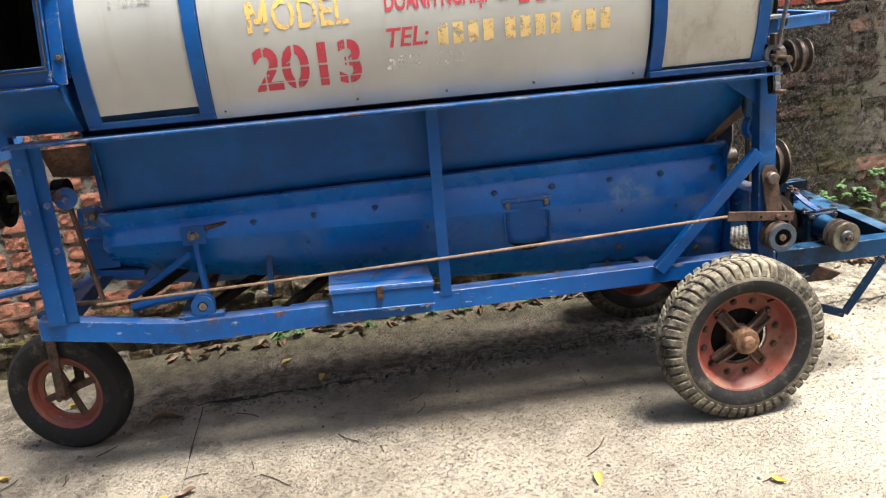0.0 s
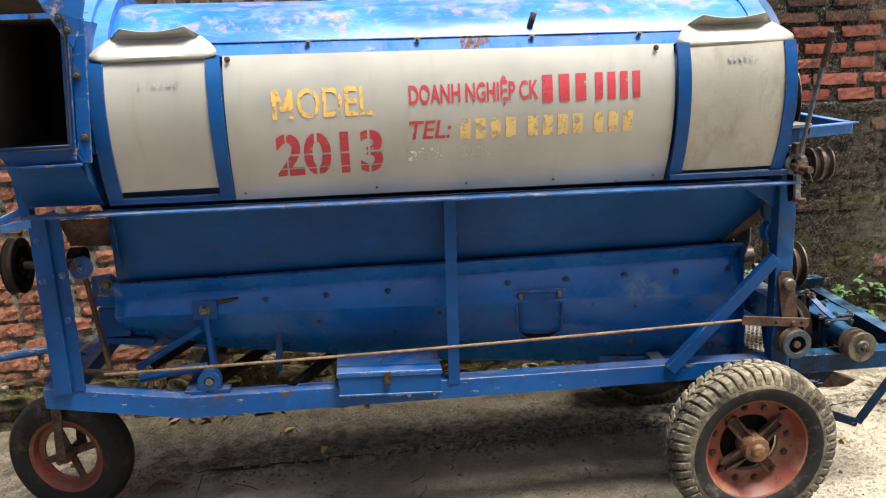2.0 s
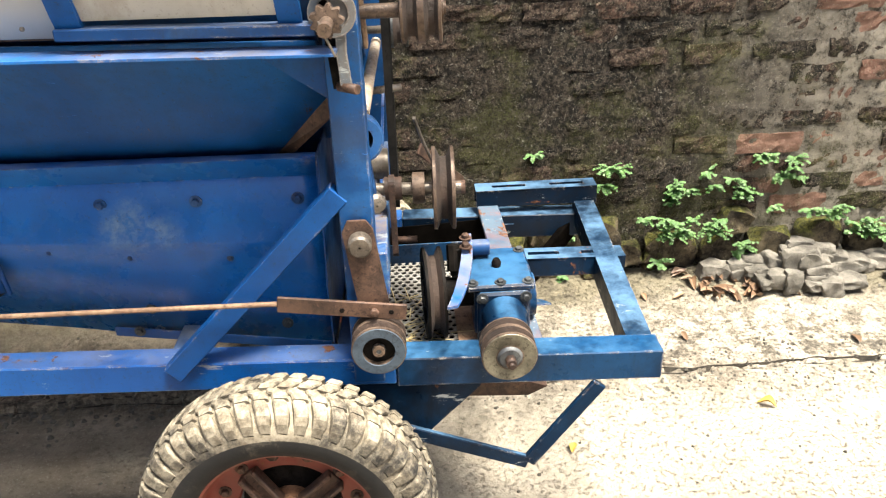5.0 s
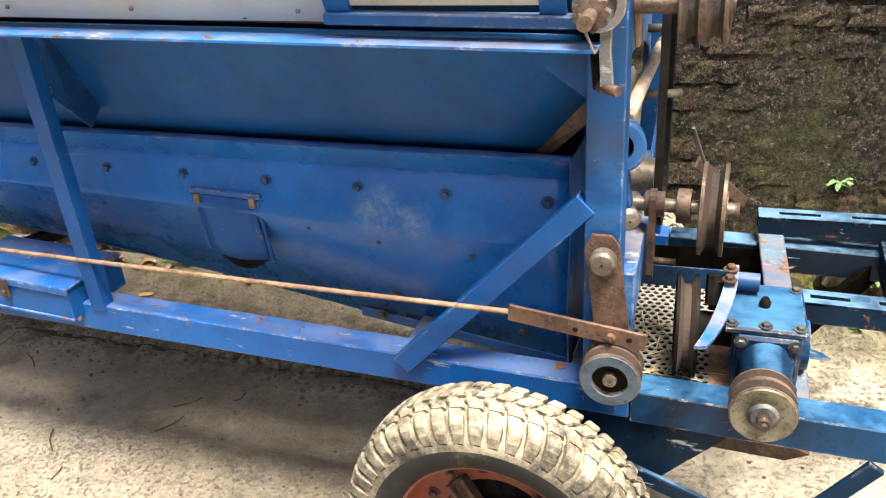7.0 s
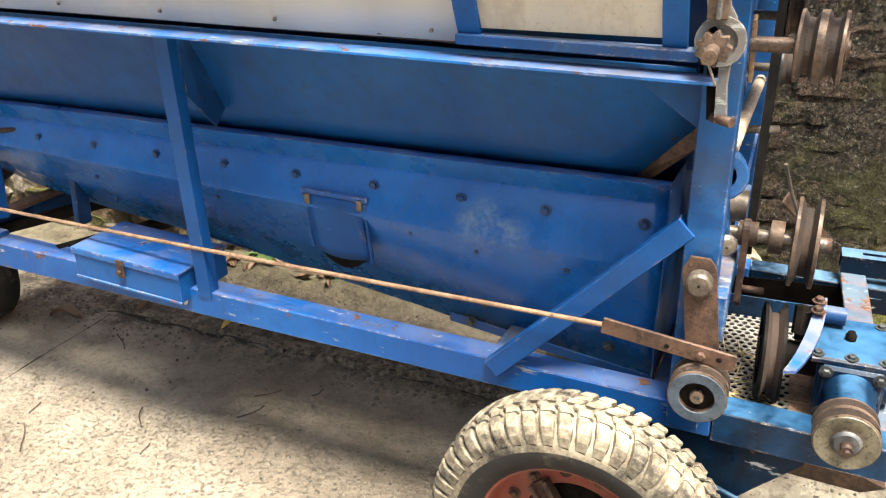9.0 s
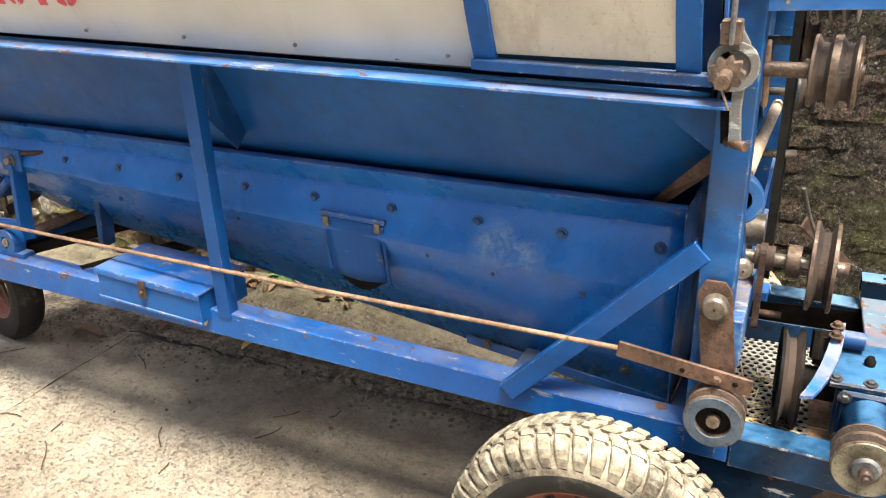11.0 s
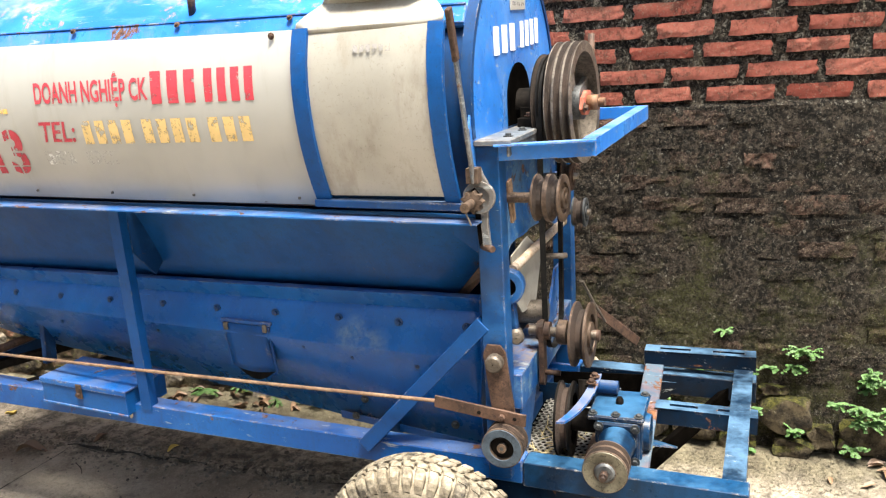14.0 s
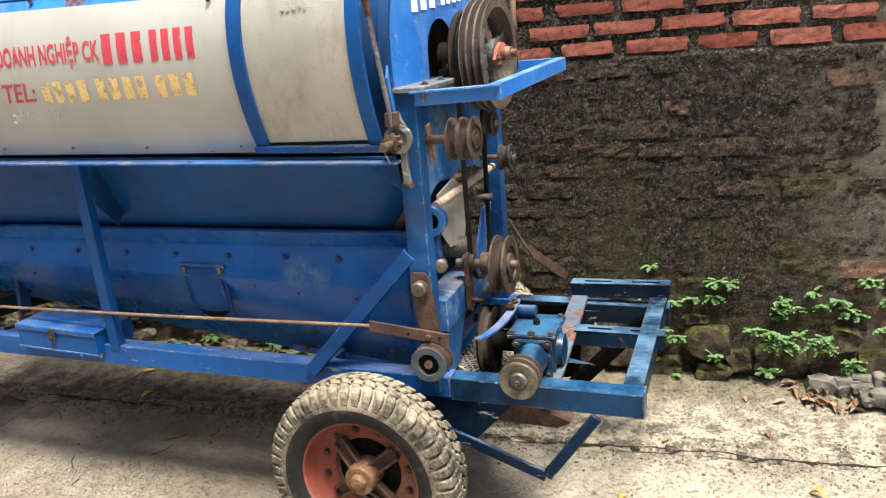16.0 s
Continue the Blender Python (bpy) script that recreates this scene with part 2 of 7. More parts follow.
OLIVE = iron("olive_worn_iron", (0.058, 0.052, 0.038), (0.160, 0.145, 0.106), 0.4, 0.45)
SIEVE = iron("grey_punched_sheet", (0.16, 0.15, 0.13), (0.34, 0.33, 0.30), 0.3, 0.5)
BELT = iron("black_belt_rubber", (0.005, 0.005, 0.005), (0.014, 0.013, 0.012), 0.0, 0.75, spec=0.12)


def sheet_metal():
    n = Nodes("pale_galvanized_sheet")
    c = n.mix(n.ramp(n.noise(1.6, 4), 0.35, 0.65), (0.34, 0.336, 0.308), (0.435, 0.43, 0.395))
    streak = n.ramp(n.noise(9, 6, 0.7, stretch=(1.6, 1, 0.22)), 0.52, 0.78)
    c = n.mix(n.math("MULTIPLY", streak, 0.45), c, (0.30, 0.27, 0.21))
    c = n.mix(n.ramp(n.noise(34, 6, 0.75), 0.70, 0.76), c, (0.22, 0.15, 0.10))
    n.bump(n.math("ADD", n.noise(3.5, 3), n.math("MULTIPLY", n.noise(120, 3), 0.06)), 0.35, 0.006)
    return n.done(c, n.ramp(n.noise(14, 5), 0.3, 0.7, 0.34, 0.52), 0.25)


def stained_sheet():
    n = Nodes("stained_galvanized_sheet")
    c = n.mix(n.ramp(n.noise(2.2, 5), 0.35, 0.65), (0.32, 0.306, 0.262), (0.43, 0.41, 0.357))
    streak = n.ramp(n.noise(10, 7, 0.72, stretch=(1.5, 1, 0.6)), 0.47, 0.70)
    c = n.mix(n.math("MULTIPLY", streak, 0.42), c, (0.20, 0.165, 0.115))
    c = n.mix(n.math("MULTIPLY", n.ramp(n.noise(130, 5, 0.85), 0.58, 0.64), 0.4), c, (0.12, 0.10, 0.07))
    n.bump(n.noise(4, 4), 0.3, 0.006)
    return n.done(c, n.ramp(n.noise(14, 5), 0.3, 0.7, 0.40, 0.6), 0.2)


def stencil(name, col, lo):
    n = Nodes(name)
    wear = n.ramp(n.noise(42, 6, 0.75), lo, lo + 0.12)
    return n.done(n.mix(n.noise(25, 4), col, tuple(min(1, c * 1.35 + 0.03) for c in col)), 0.6, 0.0, wear)


SHEET, SHEET_OLD = sheet_metal(), stained_sheet()
INK_RED, INK_YELLOW = stencil("red_stencil_paint", (0.36, 0.020, 0.036), 0.345), stencil("yellow_stencil_paint", (0.60, 0.36, 0.09), 0.37)
INK_PALE, INK_GHOST = stencil("faded_yellow_paint", (0.56, 0.39, 0.15), 0.37), stencil("faint_white_paint", (0.55, 0.55, 0.51), 0.48)
INK_WHITE, INK_GREY = stencil("white_paint", (0.75, 0.76, 0.78), 0.25), stencil("grey_ink", (0.22, 0.21, 0.2), 0.45)


def rubber(name, dusty):
    n = Nodes(name)
    c = n.mix(n.noise(30, 4), (0.007, 0.007, 0.0075), (0.016, 0.0155, 0.015))
    dust = n.ramp(n.noise(9, 8, 0.78), *((0.34, 0.60) if dusty else (0.52, 0.74)))
    d = n.mix(n.ramp(n.noise(45, 7, 0.8), 0.35, 0.65), (0.17, 0.138, 0.095), (0.38, 0.335, 0.25))
    # dust weighted to upward faces, so the tyre's lit top is painted in too
    if dusty:
        dust = n.math("MULTIPLY", dust, n.ramp(n.xyz(n.geo.outputs["Normal"])[2], -0.55, 0.75, 0.30, 1.0))
    c = n.mix(n.math("MULTIPLY", dust, 0.85 if dusty else 0.30), c, d)
    n.bump(n.noise(60, 6, 0.7), 0.4, 0.002)
    return n.done(c, 0.78, spec=0.25)


TREAD, SIDEWALL = rubber("dusty_tread_rubber", True), rubber("black_sidewall_rubber", False)


def earth_over(n, c, x, z):
    """Splashed earth and green slime on the lowest courses, higher behind the middle of the yard."""
    top = n.ramp(x, -1.3, -0.6, 0.27, 0.47)
    rise = n.math("SUBTRACT", n.math("ADD", z, n.math("MULTIPLY", n.math("SUBTRACT", n.noise(8, 7, 0.75), 0.5), 0.5)), top)
    much = n.math("MULTIPLY", n.ramp(rise, -0.04, 0.04, 0.88, 0.0), n.ramp(x, 0.7, 1.2, 1.0, 0.0))
    earth = n.mix(n.ramp(n.noise(30, 8, 0.8), 0.40, 0.62), (0.040, 0.034, 0.018), (0.24, 0.195, 0.125))
    return n.mix(much, c, n.mix(n.ramp(n.noise(11, 6, 0.7), 0.48, 0.62, 0.0, 0.6), earth, (0.075, 0.078, 0.024)))


def brick_mat():
    n = Nodes("old_brick")
    x, y, z = n.xyz()
    rnd = n.math("FRACT", n.math("ADD", n.random(), n.island()))
    rnd2 = n.math("FRACT", n.math("MULTIPLY", rnd, 37.7))
    grain, speck, blot = n.noise(75, 7, 0.85), n.noise(190, 4, 0.85), n.noise(14, 8, 0.75)
    red = n.mix(rnd, (0.34, 0.080, 0.056), (0.52, 0.175, 0.128))
    red = n.mix(n.ramp(grain, 0.46, 0.64, 0.0, 0.5), red, (0.19, 0.055, 0.038))
    red = n.mix(n.ramp(speck, 0.60, 0.70, 0.0, 0.5), red, (0.09, 0.045, 0.035))
    red = n.mix(n.math("MULTIPLY", n.ramp(x, -1.0, -0.2, 0.75, 0.0), n.ramp(grain, 0.36, 0.58)), red, (0.74, 0.35, 0.22))
    # black algae on the old courses; it thins out towards both ends, and bricks that stayed clean show here and there
    old = n.ramp(z, 1.238, 1.256, 1.0, 0.0)
    old = n.math("MULTIPLY", old, n.ramp(x, -0.5, 0.5, 0.25, 1.0))
    high = n.math("ADD", z, n.math("MULTIPLY", blot, 0.3))
    old = n.math("MAXIMUM", old, n.ramp(high, 1.70, 1.80, 0.0, 0.85))
    thin = n.math("ADD", n.ramp(x, -0.9, 0.5, 0.75, 0.0), n.ramp(x, 1.9, 2.7, 0.0, 0.50))
    spared = n.math("ADD", n.math("ADD", rnd2, thin), n.math("MULTIPLY", n.math("SUBTRACT", blot, 0.5), 1.3))
    spared = n.ramp(spared, 0.84, 1.16, 0.0, 0.85)
    soot = n.ramp(n.noise(17, 8, 0.8), 0.49, 0.60, 0.0, 0.85)
    dark = n.math("MULTIPLY", old, n.math("SUBTRACT", 1.0, n.math("MULTIPLY", spared, 0.85)))
    dark = n.math("MAXIMUM", dark, n.math("MULTIPLY", soot, 0.75))
    faded = n.mix(rnd2, (0.155, 0.088, 0.066), (0.30, 0.190, 0.140))
    red = n.mix(n.math("MULTIPLY", old, n.ramp(x, -0.9, 0.3, 0.25, 0.85)), red, faded)
    grime = n.mix(n.ramp(grain, 0.46, 0.57), (0.006, 0.006, 0.005), (0.066, 0.053, 0.041))
    grime = n.mix(n.ramp(rnd, 0.3, 1.0, 0.0, 0.65), grime, n.mix(n.ramp(grain, 0.40, 0.60), (0.017, 0.011, 0.0085), (0.125, 0.080, 0.060)))
    moss = n.ramp(n.math("SUBTRACT", n.noise(4.5, 8, 0.75), n.math("MULTIPLY", z, 0.17)), 0.36, 0.50)
    grime = n.mix(n.math("MULTIPLY", moss, n.ramp(speck, 0.40, 0.60, 0.15, 0.85)), grime, (0.075, 0.078, 0.024))
    c = n.mix(dark, red, grime)
    c = earth_over(n, c, x, z)
    lime = n.math("MULTIPLY", n.ramp(n.noise(46, 8, 0.82), 0.60, 0.68), 0.6)
    c = n.mix(lime, c, (0.34, 0.31, 0.25))
    c = n.mix(n.math("MULTIPLY", n.ramp(n.noise(170, 4, 0.85), 0.585, 0.625), 0.55), c, (0.42, 0.38, 0.28))
    n.bump(n.math("ADD", n.math("MULTIPLY", speck, 0.5), n.math("ADD", grain, n.math("MULTIPLY", blot, 1.2))), 1.0, 0.024)
    return n.done(c, 0.95, spec=0.2)


def mortar_mat():
    n = Nodes("mossy_mortar")
    x, y, z = n.xyz()
    speck = n.noise(180, 4, 0.85)
    c = n.mix(n.ramp(n.noise(60, 7, 0.85), 0.46, 0.60), (0.008, 0.007, 0.006), (0.090, 0.074, 0.056))
    c = n.mix(n.ramp(n.noise(5, 8, 0.75), 0.48, 0.68, 0.0, 0.55), c, n.mix(n.ramp(speck, 0.46, 0.60), (0.014, 0.011, 0.009), (0.15, 0.115, 0.085)))
    lime = n.ramp(n.math("ADD", n.noise(85, 6, 0.85), n.ramp(z, 1.20, 1.30, 0.0, 0.04)), 0.575, 0.625)
    c = n.mix(n.math("MULTIPLY", lime, 0.6), c, (0.40, 0.38, 0.32))
    moss = n.ramp(n.math("SUBTRACT", n.noise(4.5, 8, 0.75), n.math("MULTIPLY", z, 0.17)), 0.36, 0.50)
    c = n.mix(n.math("MULTIPLY", moss, n.ramp(speck, 0.42, 0.60, 0.15, 0.85)), c, (0.066, 0.070, 0.022))
    ends = n.math("ADD", n.ramp(x, -0.9, 0.3, 0.9, 0.0), n.ramp(x, 1.9, 2.8, 0.0, 0.8))
    c = n.mix(n.math("MULTIPLY", ends, n.ramp(n.noise(20, 8, 0.8), 0.36, 0.56)), c, (0.38, 0.345, 0.285))
    c = earth_over(n, c, x, z)
    n.bump(n.math("ADD", n.noise(52, 9, 0.84), n.math("MULTIPLY", speck, 0.6)), 1.0, 0.022)
    return n.done(c, 0.97, spec=0.2)


def concrete_mat():
    n = Nodes("worn_concrete")
    x, y, z = n.xyz()
    c = n.mix(n.ramp(n.noise(1.1, 7, 0.68), 0.36, 0.64), (0.190, 0.157, 0.117), (0.395, 0.342, 0.268))
    c = n.mix(n.ramp(n.noise(5, 9, 0.8), 0.48, 0.70, 0.0, 0.8), c, (0.135, 0.115, 0.092))
    c = n.mix(n.ramp(n.noise(24, 9, 0.85), 0.50, 0.62, 0.0, 0.32), c, (0.105, 0.088, 0.068))
    c = n.mix(n.ramp(n.noise(2.6, 8, 0.78, dist=1.0), 0.60, 0.70, 0.0, 0.6), c, (0.075, 0.066, 0.054))
    # patchily paler towards +x: the sunlit ground put into the colour
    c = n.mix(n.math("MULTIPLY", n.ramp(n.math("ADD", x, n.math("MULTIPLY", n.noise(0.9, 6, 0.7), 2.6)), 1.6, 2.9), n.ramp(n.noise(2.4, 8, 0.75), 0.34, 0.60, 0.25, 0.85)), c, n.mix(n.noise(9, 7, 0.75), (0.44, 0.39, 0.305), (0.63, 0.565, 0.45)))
    pits = n.ramp(n.noise(85, 6, 0.86), 0.545, 0.61)
    c = n.mix(n.math("MULTIPLY", pits, 0.34), c, (0.07, 0.058, 0.044))
    grit = n.ramp(n.noise(150, 4, 0.85), 0.575, 0.63)
    c = n.mix(n.math("MULTIPLY", grit, 0.32), c, (0.60, 0.56, 0.47))
    damp = n.math("MULTIPLY", n.ramp(n.math("ADD", y, n.math("MULTIPLY", n.noise(2.2, 8, 0.75), 0.5)), 1.10, 1.24), 0.85)
    c = n.mix(damp, c, n.mix(n.ramp(n.noise(12, 8, 0.78), 0.38, 0.62), (0.055, 0.046, 0.026), (0.170, 0.150, 0.094)))
    # dirt along the crack, widened to darken the machine's shaded ground
    near = n.math("ABSOLUTE", n.math("ADD", n.math("SUBTRACT", y, 0.66), n.math("MULTIPLY", n.noise(3.5, 7, 0.75), -0.12)))
    soil = n.math("MULTIPLY", n.ramp(near, 0.03, 0.34, 1.0, 0.0), n.ramp(n.noise(13, 9, 0.82), 0.43, 0.58))
    c = n.mix(n.math("MULTIPLY", soil, 0.8), c, (0.040, 0.034, 0.026))
    n.bump(n.math("ADD", n.noise(40, 9, 0.82), n.math("MULTIPLY", pits, -0.9)), 1.0, 0.014)
    return n.done(c, n.ramp(damp, 0.0, 1.0, 0.92, 0.7), spec=0.3)


def plain_rough(name, a, b, s=9, rough=0.9, stretch=None, dist=0.01):
    n = Nodes(name)
    c = n.mix(n.ramp(n.noise(s, 7, 0.7, stretch=stretch), 0.35, 0.68), a, b)
    c = n.mix(n.math("MULTIPLY", n.ramp(n.noise(s * 6, 5, 0.7), 0.55, 0.75), 0.5), c, tuple(v * 0.45 for v in a))
    n.bump(n.noise(s * 5, 7, 0.75), 0.7, dist)
    return n.done(c, rough)


def leaf_mat(name, a, b, trans=0.0):
    n = Nodes(name)
    c = n.mix(n.math("FRACT", n.math("ADD", n.island(), n.random())), a, b)
    c = n.mix(n.math("MULTIPLY", n.noise(60, 4), 0.3), c, tuple(v * 0.5 for v in a))
    n.b.inputs["Transmission Weight"].default_value = 0.0
    n.b.inputs["Subsurface Weight"].default_value = trans
    n.b.inputs["Subsurface Radius"].default_value = (0.004, 0.006, 0.002)
    return n.done(c, 0.55)


BRICK, MORTAR, CONCRETE = brick_mat(), mortar_mat(), concrete_mat()


def stone_mat():
    n = Nodes("mossy_stone")
    c = n.mix(n.ramp(n.noise(14, 8, 0.78), 0.38, 0.64), (0.016, 0.013, 0.010), (0.125, 0.100, 0.062))
    moss = n.ramp(n.math("ADD", n.noise(6, 8, 0.75), n.ramp(n.xyz(n.geo.outputs["Normal"])[2], -0.3, 0.9, -0.08, 0.14)), 0.50, 0.62)
    c = n.mix(n.math("MULTIPLY", moss, 0.9), c, n.mix(n.ramp(n.noise(70, 6, 0.8), 0.4, 0.62), (0.022, 0.026, 0.008), (0.115, 0.112, 0.024)))
    c = n.mix(n.ramp(n.noise(120, 5, 0.8), 0.62, 0.68, 0.0, 0.6), c, (0.36, 0.34, 0.27))
    n.bump(n.noise(45, 9, 0.82), 1.0, 0.02)
    return n.done(c, 0.95, spec=0.2)


STONE = stone_mat()
RUBBLE = plain_rough("grey_rubble", (0.07, 0.064, 0.052), (0.19, 0.175, 0.145), 12, 0.9, None, 0.015)
LUMP = plain_rough("broken_concrete", (0.045, 0.038, 0.028), (0.33, 0.28, 0.215), 48, 0.95, None, 0.02)
PLASTER = plain_rough("stained_grey_plaster", (0.20, 0.185, 0.155), (0.44, 0.41, 0.355), 3, 0.9, (1, 1, 0.35))
PLANK = plain_rough("weathered_plank", (0.10, 0.075, 0.055), (0.24, 0.19, 0.145), 6, 0.85, (4, 1, 0.3))
WHITEWASH = plain_rough("whitewashed_wall", (0.66, 0.64, 0.58), (0.80, 0.79, 0.74), 2)
CLAY = plain_rough("red_clay_tile", (0.36, 0.085, 0.055), (0.46, 0.14, 0.09), 14)
DIRT = plain_rough("black_crack_dirt", (0.018, 0.015, 0.011), (0.05, 0.042, 0.03), 40)
# dark rust of the feed chute; in pulley grooves it paints their shade
DARK_RUST = plain_rough("dark_rusty_sheet", (0.016, 0.010, 0.007), (0.045, 0.026, 0.017), 9, 0.8)
DARKWALL = plain_rough("dark_boards", (0.05, 0.045, 0.04), (0.09, 0.08, 0.07), 5)
GREEN = leaf_mat("green_weed_leaf", (0.030, 0.095, 0.016), (0.082, 0.185, 0.036), 0.05)
DRY = leaf_mat("dry_brown_leaf", (0.095, 0.056, 0.034), (0.25, 0.155, 0.09))
YELLOW = leaf_mat("yellow_leaf", (0.46, 0.30, 0.05), (0.56, 0.42, 0.11))
TWIG = plain_rough("twig_bark", (0.05, 0.035, 0.025), (0.10, 0.075, 0.055), 30)
STRAW = leaf_mat("straw", (0.48, 0.38, 0.18), (0.62, 0.52, 0.30))


# ---- mesh tools ----
def V(*a):
    return Vector(a)


def along(p0, p1, up=(0, 0, 1)):
    """A frame at p0 with z towards p1."""
    p0, p1 = Vector(p0), Vector(p1)
    z = (p1 - p0).normalized()
    u = Vector(up)
    if abs(z.dot(u)) > 0.98:
        u = Vector((0, 1, 0)) if abs(z.y) < 0.9 else Vector((1, 0, 0))
    x = u.cross(z).normalized()
    y = z.cross(x)
    return Matrix(((x.x, y.x, z.x, p0.x), (x.y, y.y, z.y, p0.y), (x.z, y.z, z.z, p0.z), (0, 0, 0, 1)))


def box(bm, c, s, m=None, bevel=0.0015):
    """A bevelled block with centre c and size s."""
    tmp = bmesh.new()
    bmesh.ops.create_cube(tmp, size=1, matrix=Matrix.Diagonal((*s, 1)))
    if bevel:
        bmesh.ops.bevel(tmp, geom=tmp.edges[:], offset=min(bevel, 0.3 * min(s)), segments=1, affect="EDGES", profile=0.5)
    tmp.transform(Matrix.Translation(c) @ (m or Matrix()))
    add(bm, tmp)
    return bm


def add(bm, tmp):
    vs = {v: bm.verts.new(v.co) for v in tmp.verts}
    for f in tmp.faces:
        try:
            g = bm.faces.new([vs[v] for v in f.verts])
            g.smooth, g.material_index = f.smooth, f.material_index
        except ValueError:
            pass
    tmp.free()


def beam(bm, p0, p1, w, h, up=(0, 0, 1), bevel=0.002):
    """A square bar from p0 to p1: w across, h along up."""
    tmp = bmesh.new()
    L = (Vector(p1) - Vector(p0)).length
    bmesh.ops.create_cube(tmp, size=1, matrix=Matrix.Translation((0, 0, L / 2)) @ Matrix.Diagonal((w, h, L, 1)))
    if bevel:
        bmesh.ops.bevel(tmp, geom=tmp.edges[:], offset=min(bevel, 0.3 * min(w, h)), segments=1, affect="EDGES", profile=0.5)
    tmp.transform(along(p0, p1, up))
    add(bm, tmp)
    return bm


def angle(bm, p0, p1, w, h, t, up=(0, 0, 1), sx=1, sy=1):
    """An angle iron from p0 to p1: one flange w across, the other h along up; p0, p1 run along the outer corner."""
    m, L = along(p0, p1, up), (Vector(p1) - Vector(p0)).length
    prof = [(0, 0), (w * sx, 0), (w * sx, t * sy), (t * sx, t * sy), (t * sx, h * sy), (0, h * sy)]
    prism(bm, prof, L, m)
    return bm


def prism(bm, prof, L, m):
    """A closed outline (x, y) pushed L along z, by the frame m."""
    a = [bm.verts.new(m @ V(x, y, 0)) for x, y in prof]
    b = [bm.verts.new(m @ V(x, y, L)) for x, y in prof]
    n = len(prof)
    for i in range(n):
        bm.faces.new((a[i], a[(i + 1) % n], b[(i + 1) % n], b[i]))
    bm.faces.new(a[::-1])
    bm.faces.new(b)
    return bm


def plate(bm, pts, thick):
    """A flat plate: a polygon in space, given its thickness along its normal."""
    pts = [Vector(p) for p in pts]
    n = (pts[1] - pts[0]).cross(pts[2] - pts[0]).normalized() * thick
    a = [bm.verts.new(p) for p in pts]
    b = [bm.verts.new(p + n) for p in pts]
    k = len(pts)
    for i in range(k):
        bm.faces.new((a[i], a[(i + 1) % k], b[(i + 1) % k], b[i]))
    bm.faces.new(a[::-1])
    bm.faces.new(b)
    return bm


def rod(bm, pts, r, seg=10):
    """A round bar through points, with flat ends."""
    rings = []
    pts = [Vector(p) for p in pts]
    for i, p in enumerate(pts):
        d = (pts[min(i + 1, len(pts) - 1)] - pts[max(i - 1, 0)])
        m = along(p, p + d)
        rr = r[i] if isinstance(r, (list, tuple)) else r
        rings.append([bm.verts.new(m @ V(rr * math.cos(6.28319 * k / seg), rr * math.sin(6.28319 * k / seg), 0)) for k in range(seg)])
    for a, b in zip(rings, rings[1:]):
        for k in range(seg):
            f = bm.faces.new((a[k], a[(k + 1) % seg], b[(k + 1) % seg], b[k]))
            f.smooth = True
    bm.faces.new(rings[0][::-1])
    bm.faces.new(rings[-1])
    return bm


def lathe(bm, prof, m, seg=40, closed=True, smooth=True, mat=None):
    """An outline (a, r) turned round the z axis of the frame m."""
    rings = []
    for a, r in prof:
        rings.append([bm.verts.new(m @ V(r * math.cos(2 * math.pi * k / seg), r * math.sin(2 * math.pi * k / seg), a)) for k in range(seg)])
    n = len(prof)
    for i in range(n if closed else n - 1):
        a, b = rings[i], rings[(i + 1) % n]
        for k in range(seg):
            f = bm.faces.new((a[k], a[(k + 1) % seg], b[(k + 1) % seg], b[k]))
            f.smooth = smooth
            if mat:
                f.material_index = mat(i)
    return bm


def sharp(me, deg=35):
    """Smooth faces whose edges break beyond an angle."""
    bm = bmesh.new()
    bm.from_mesh(me)
    for e in bm.edges:
        if len(e.link_faces) == 2 and e.calc_face_angle(0) > radians(deg):
            e.smooth = False
    bm.to_mesh(me)
    bm.free()


FRAME = [Matrix()]  # the frame in which the pieces that follow are given


def part(name, bm, material, parent=None, label="", fix=True):
    """Links a bmesh as one mesh object under a thing or a part."""
    if fix:
        bmesh.ops.recalc_face_normals(bm, faces=bm.faces[:])
    if parent:
        bm.transform(FRAME[0])
    me = bpy.data.meshes.new(name)
    bm.to_mesh(me)
    bm.free()
    sharp(me)
    for mt in (material if isinstance(material, (list, tuple)) else [material]):
        me.materials.append(mt)
    ob = new(name, me)
    if parent:
        ob.parent = parent
    if label:
        ob["label"] = label
    return ob


def thing(name, label, category, group="", kind=""):
    return tagged(new(name), label, category, group, kind)


def same(name, me, parent, m):
    """A further piece on a mesh that is there already."""
    ob = new(name, me)
    ob.parent = parent
    ob.matrix_local = FRAME[0] @ m
    return ob


def bolt_mesh(name, r, h, material, washer=True):
    bm = bmesh.new()
    if washer:
        lathe(bm, [(0, 0.0005), (0, r * 1.6), (0.002, r * 1.6), (0.002, 0.0005)], Matrix(), 12)
    lathe(bm, [(0.001, 0.0005), (0.001, r), (h * 0.8, r), (h, r * 0.8), (h, 0.0005)], Matrix(), 6, smooth=False)
    ob = part(name, bm, material)
    me = ob.data
    bpy.data.objects.remove(ob)
    return me


BOLT = bolt_mesh("bolt", 0.007, 0.008, BLUE_WORN)
BOLT_SMALL = bolt_mesh("bolt", 0.0052, 0.007, RUST)
BOLT_RUST = bolt_mesh("bolt", 0.008, 0.010, RUST)
BOLT_BIG = bolt_mesh("bolt", 0.012, 0.014, STEEL)
PIN = bolt_mesh("rivet", 0.004, 0.005, STEEL, False)
RIVET = bolt_mesh("rivet", 0.0045, 0.006, BLUE_DARK)
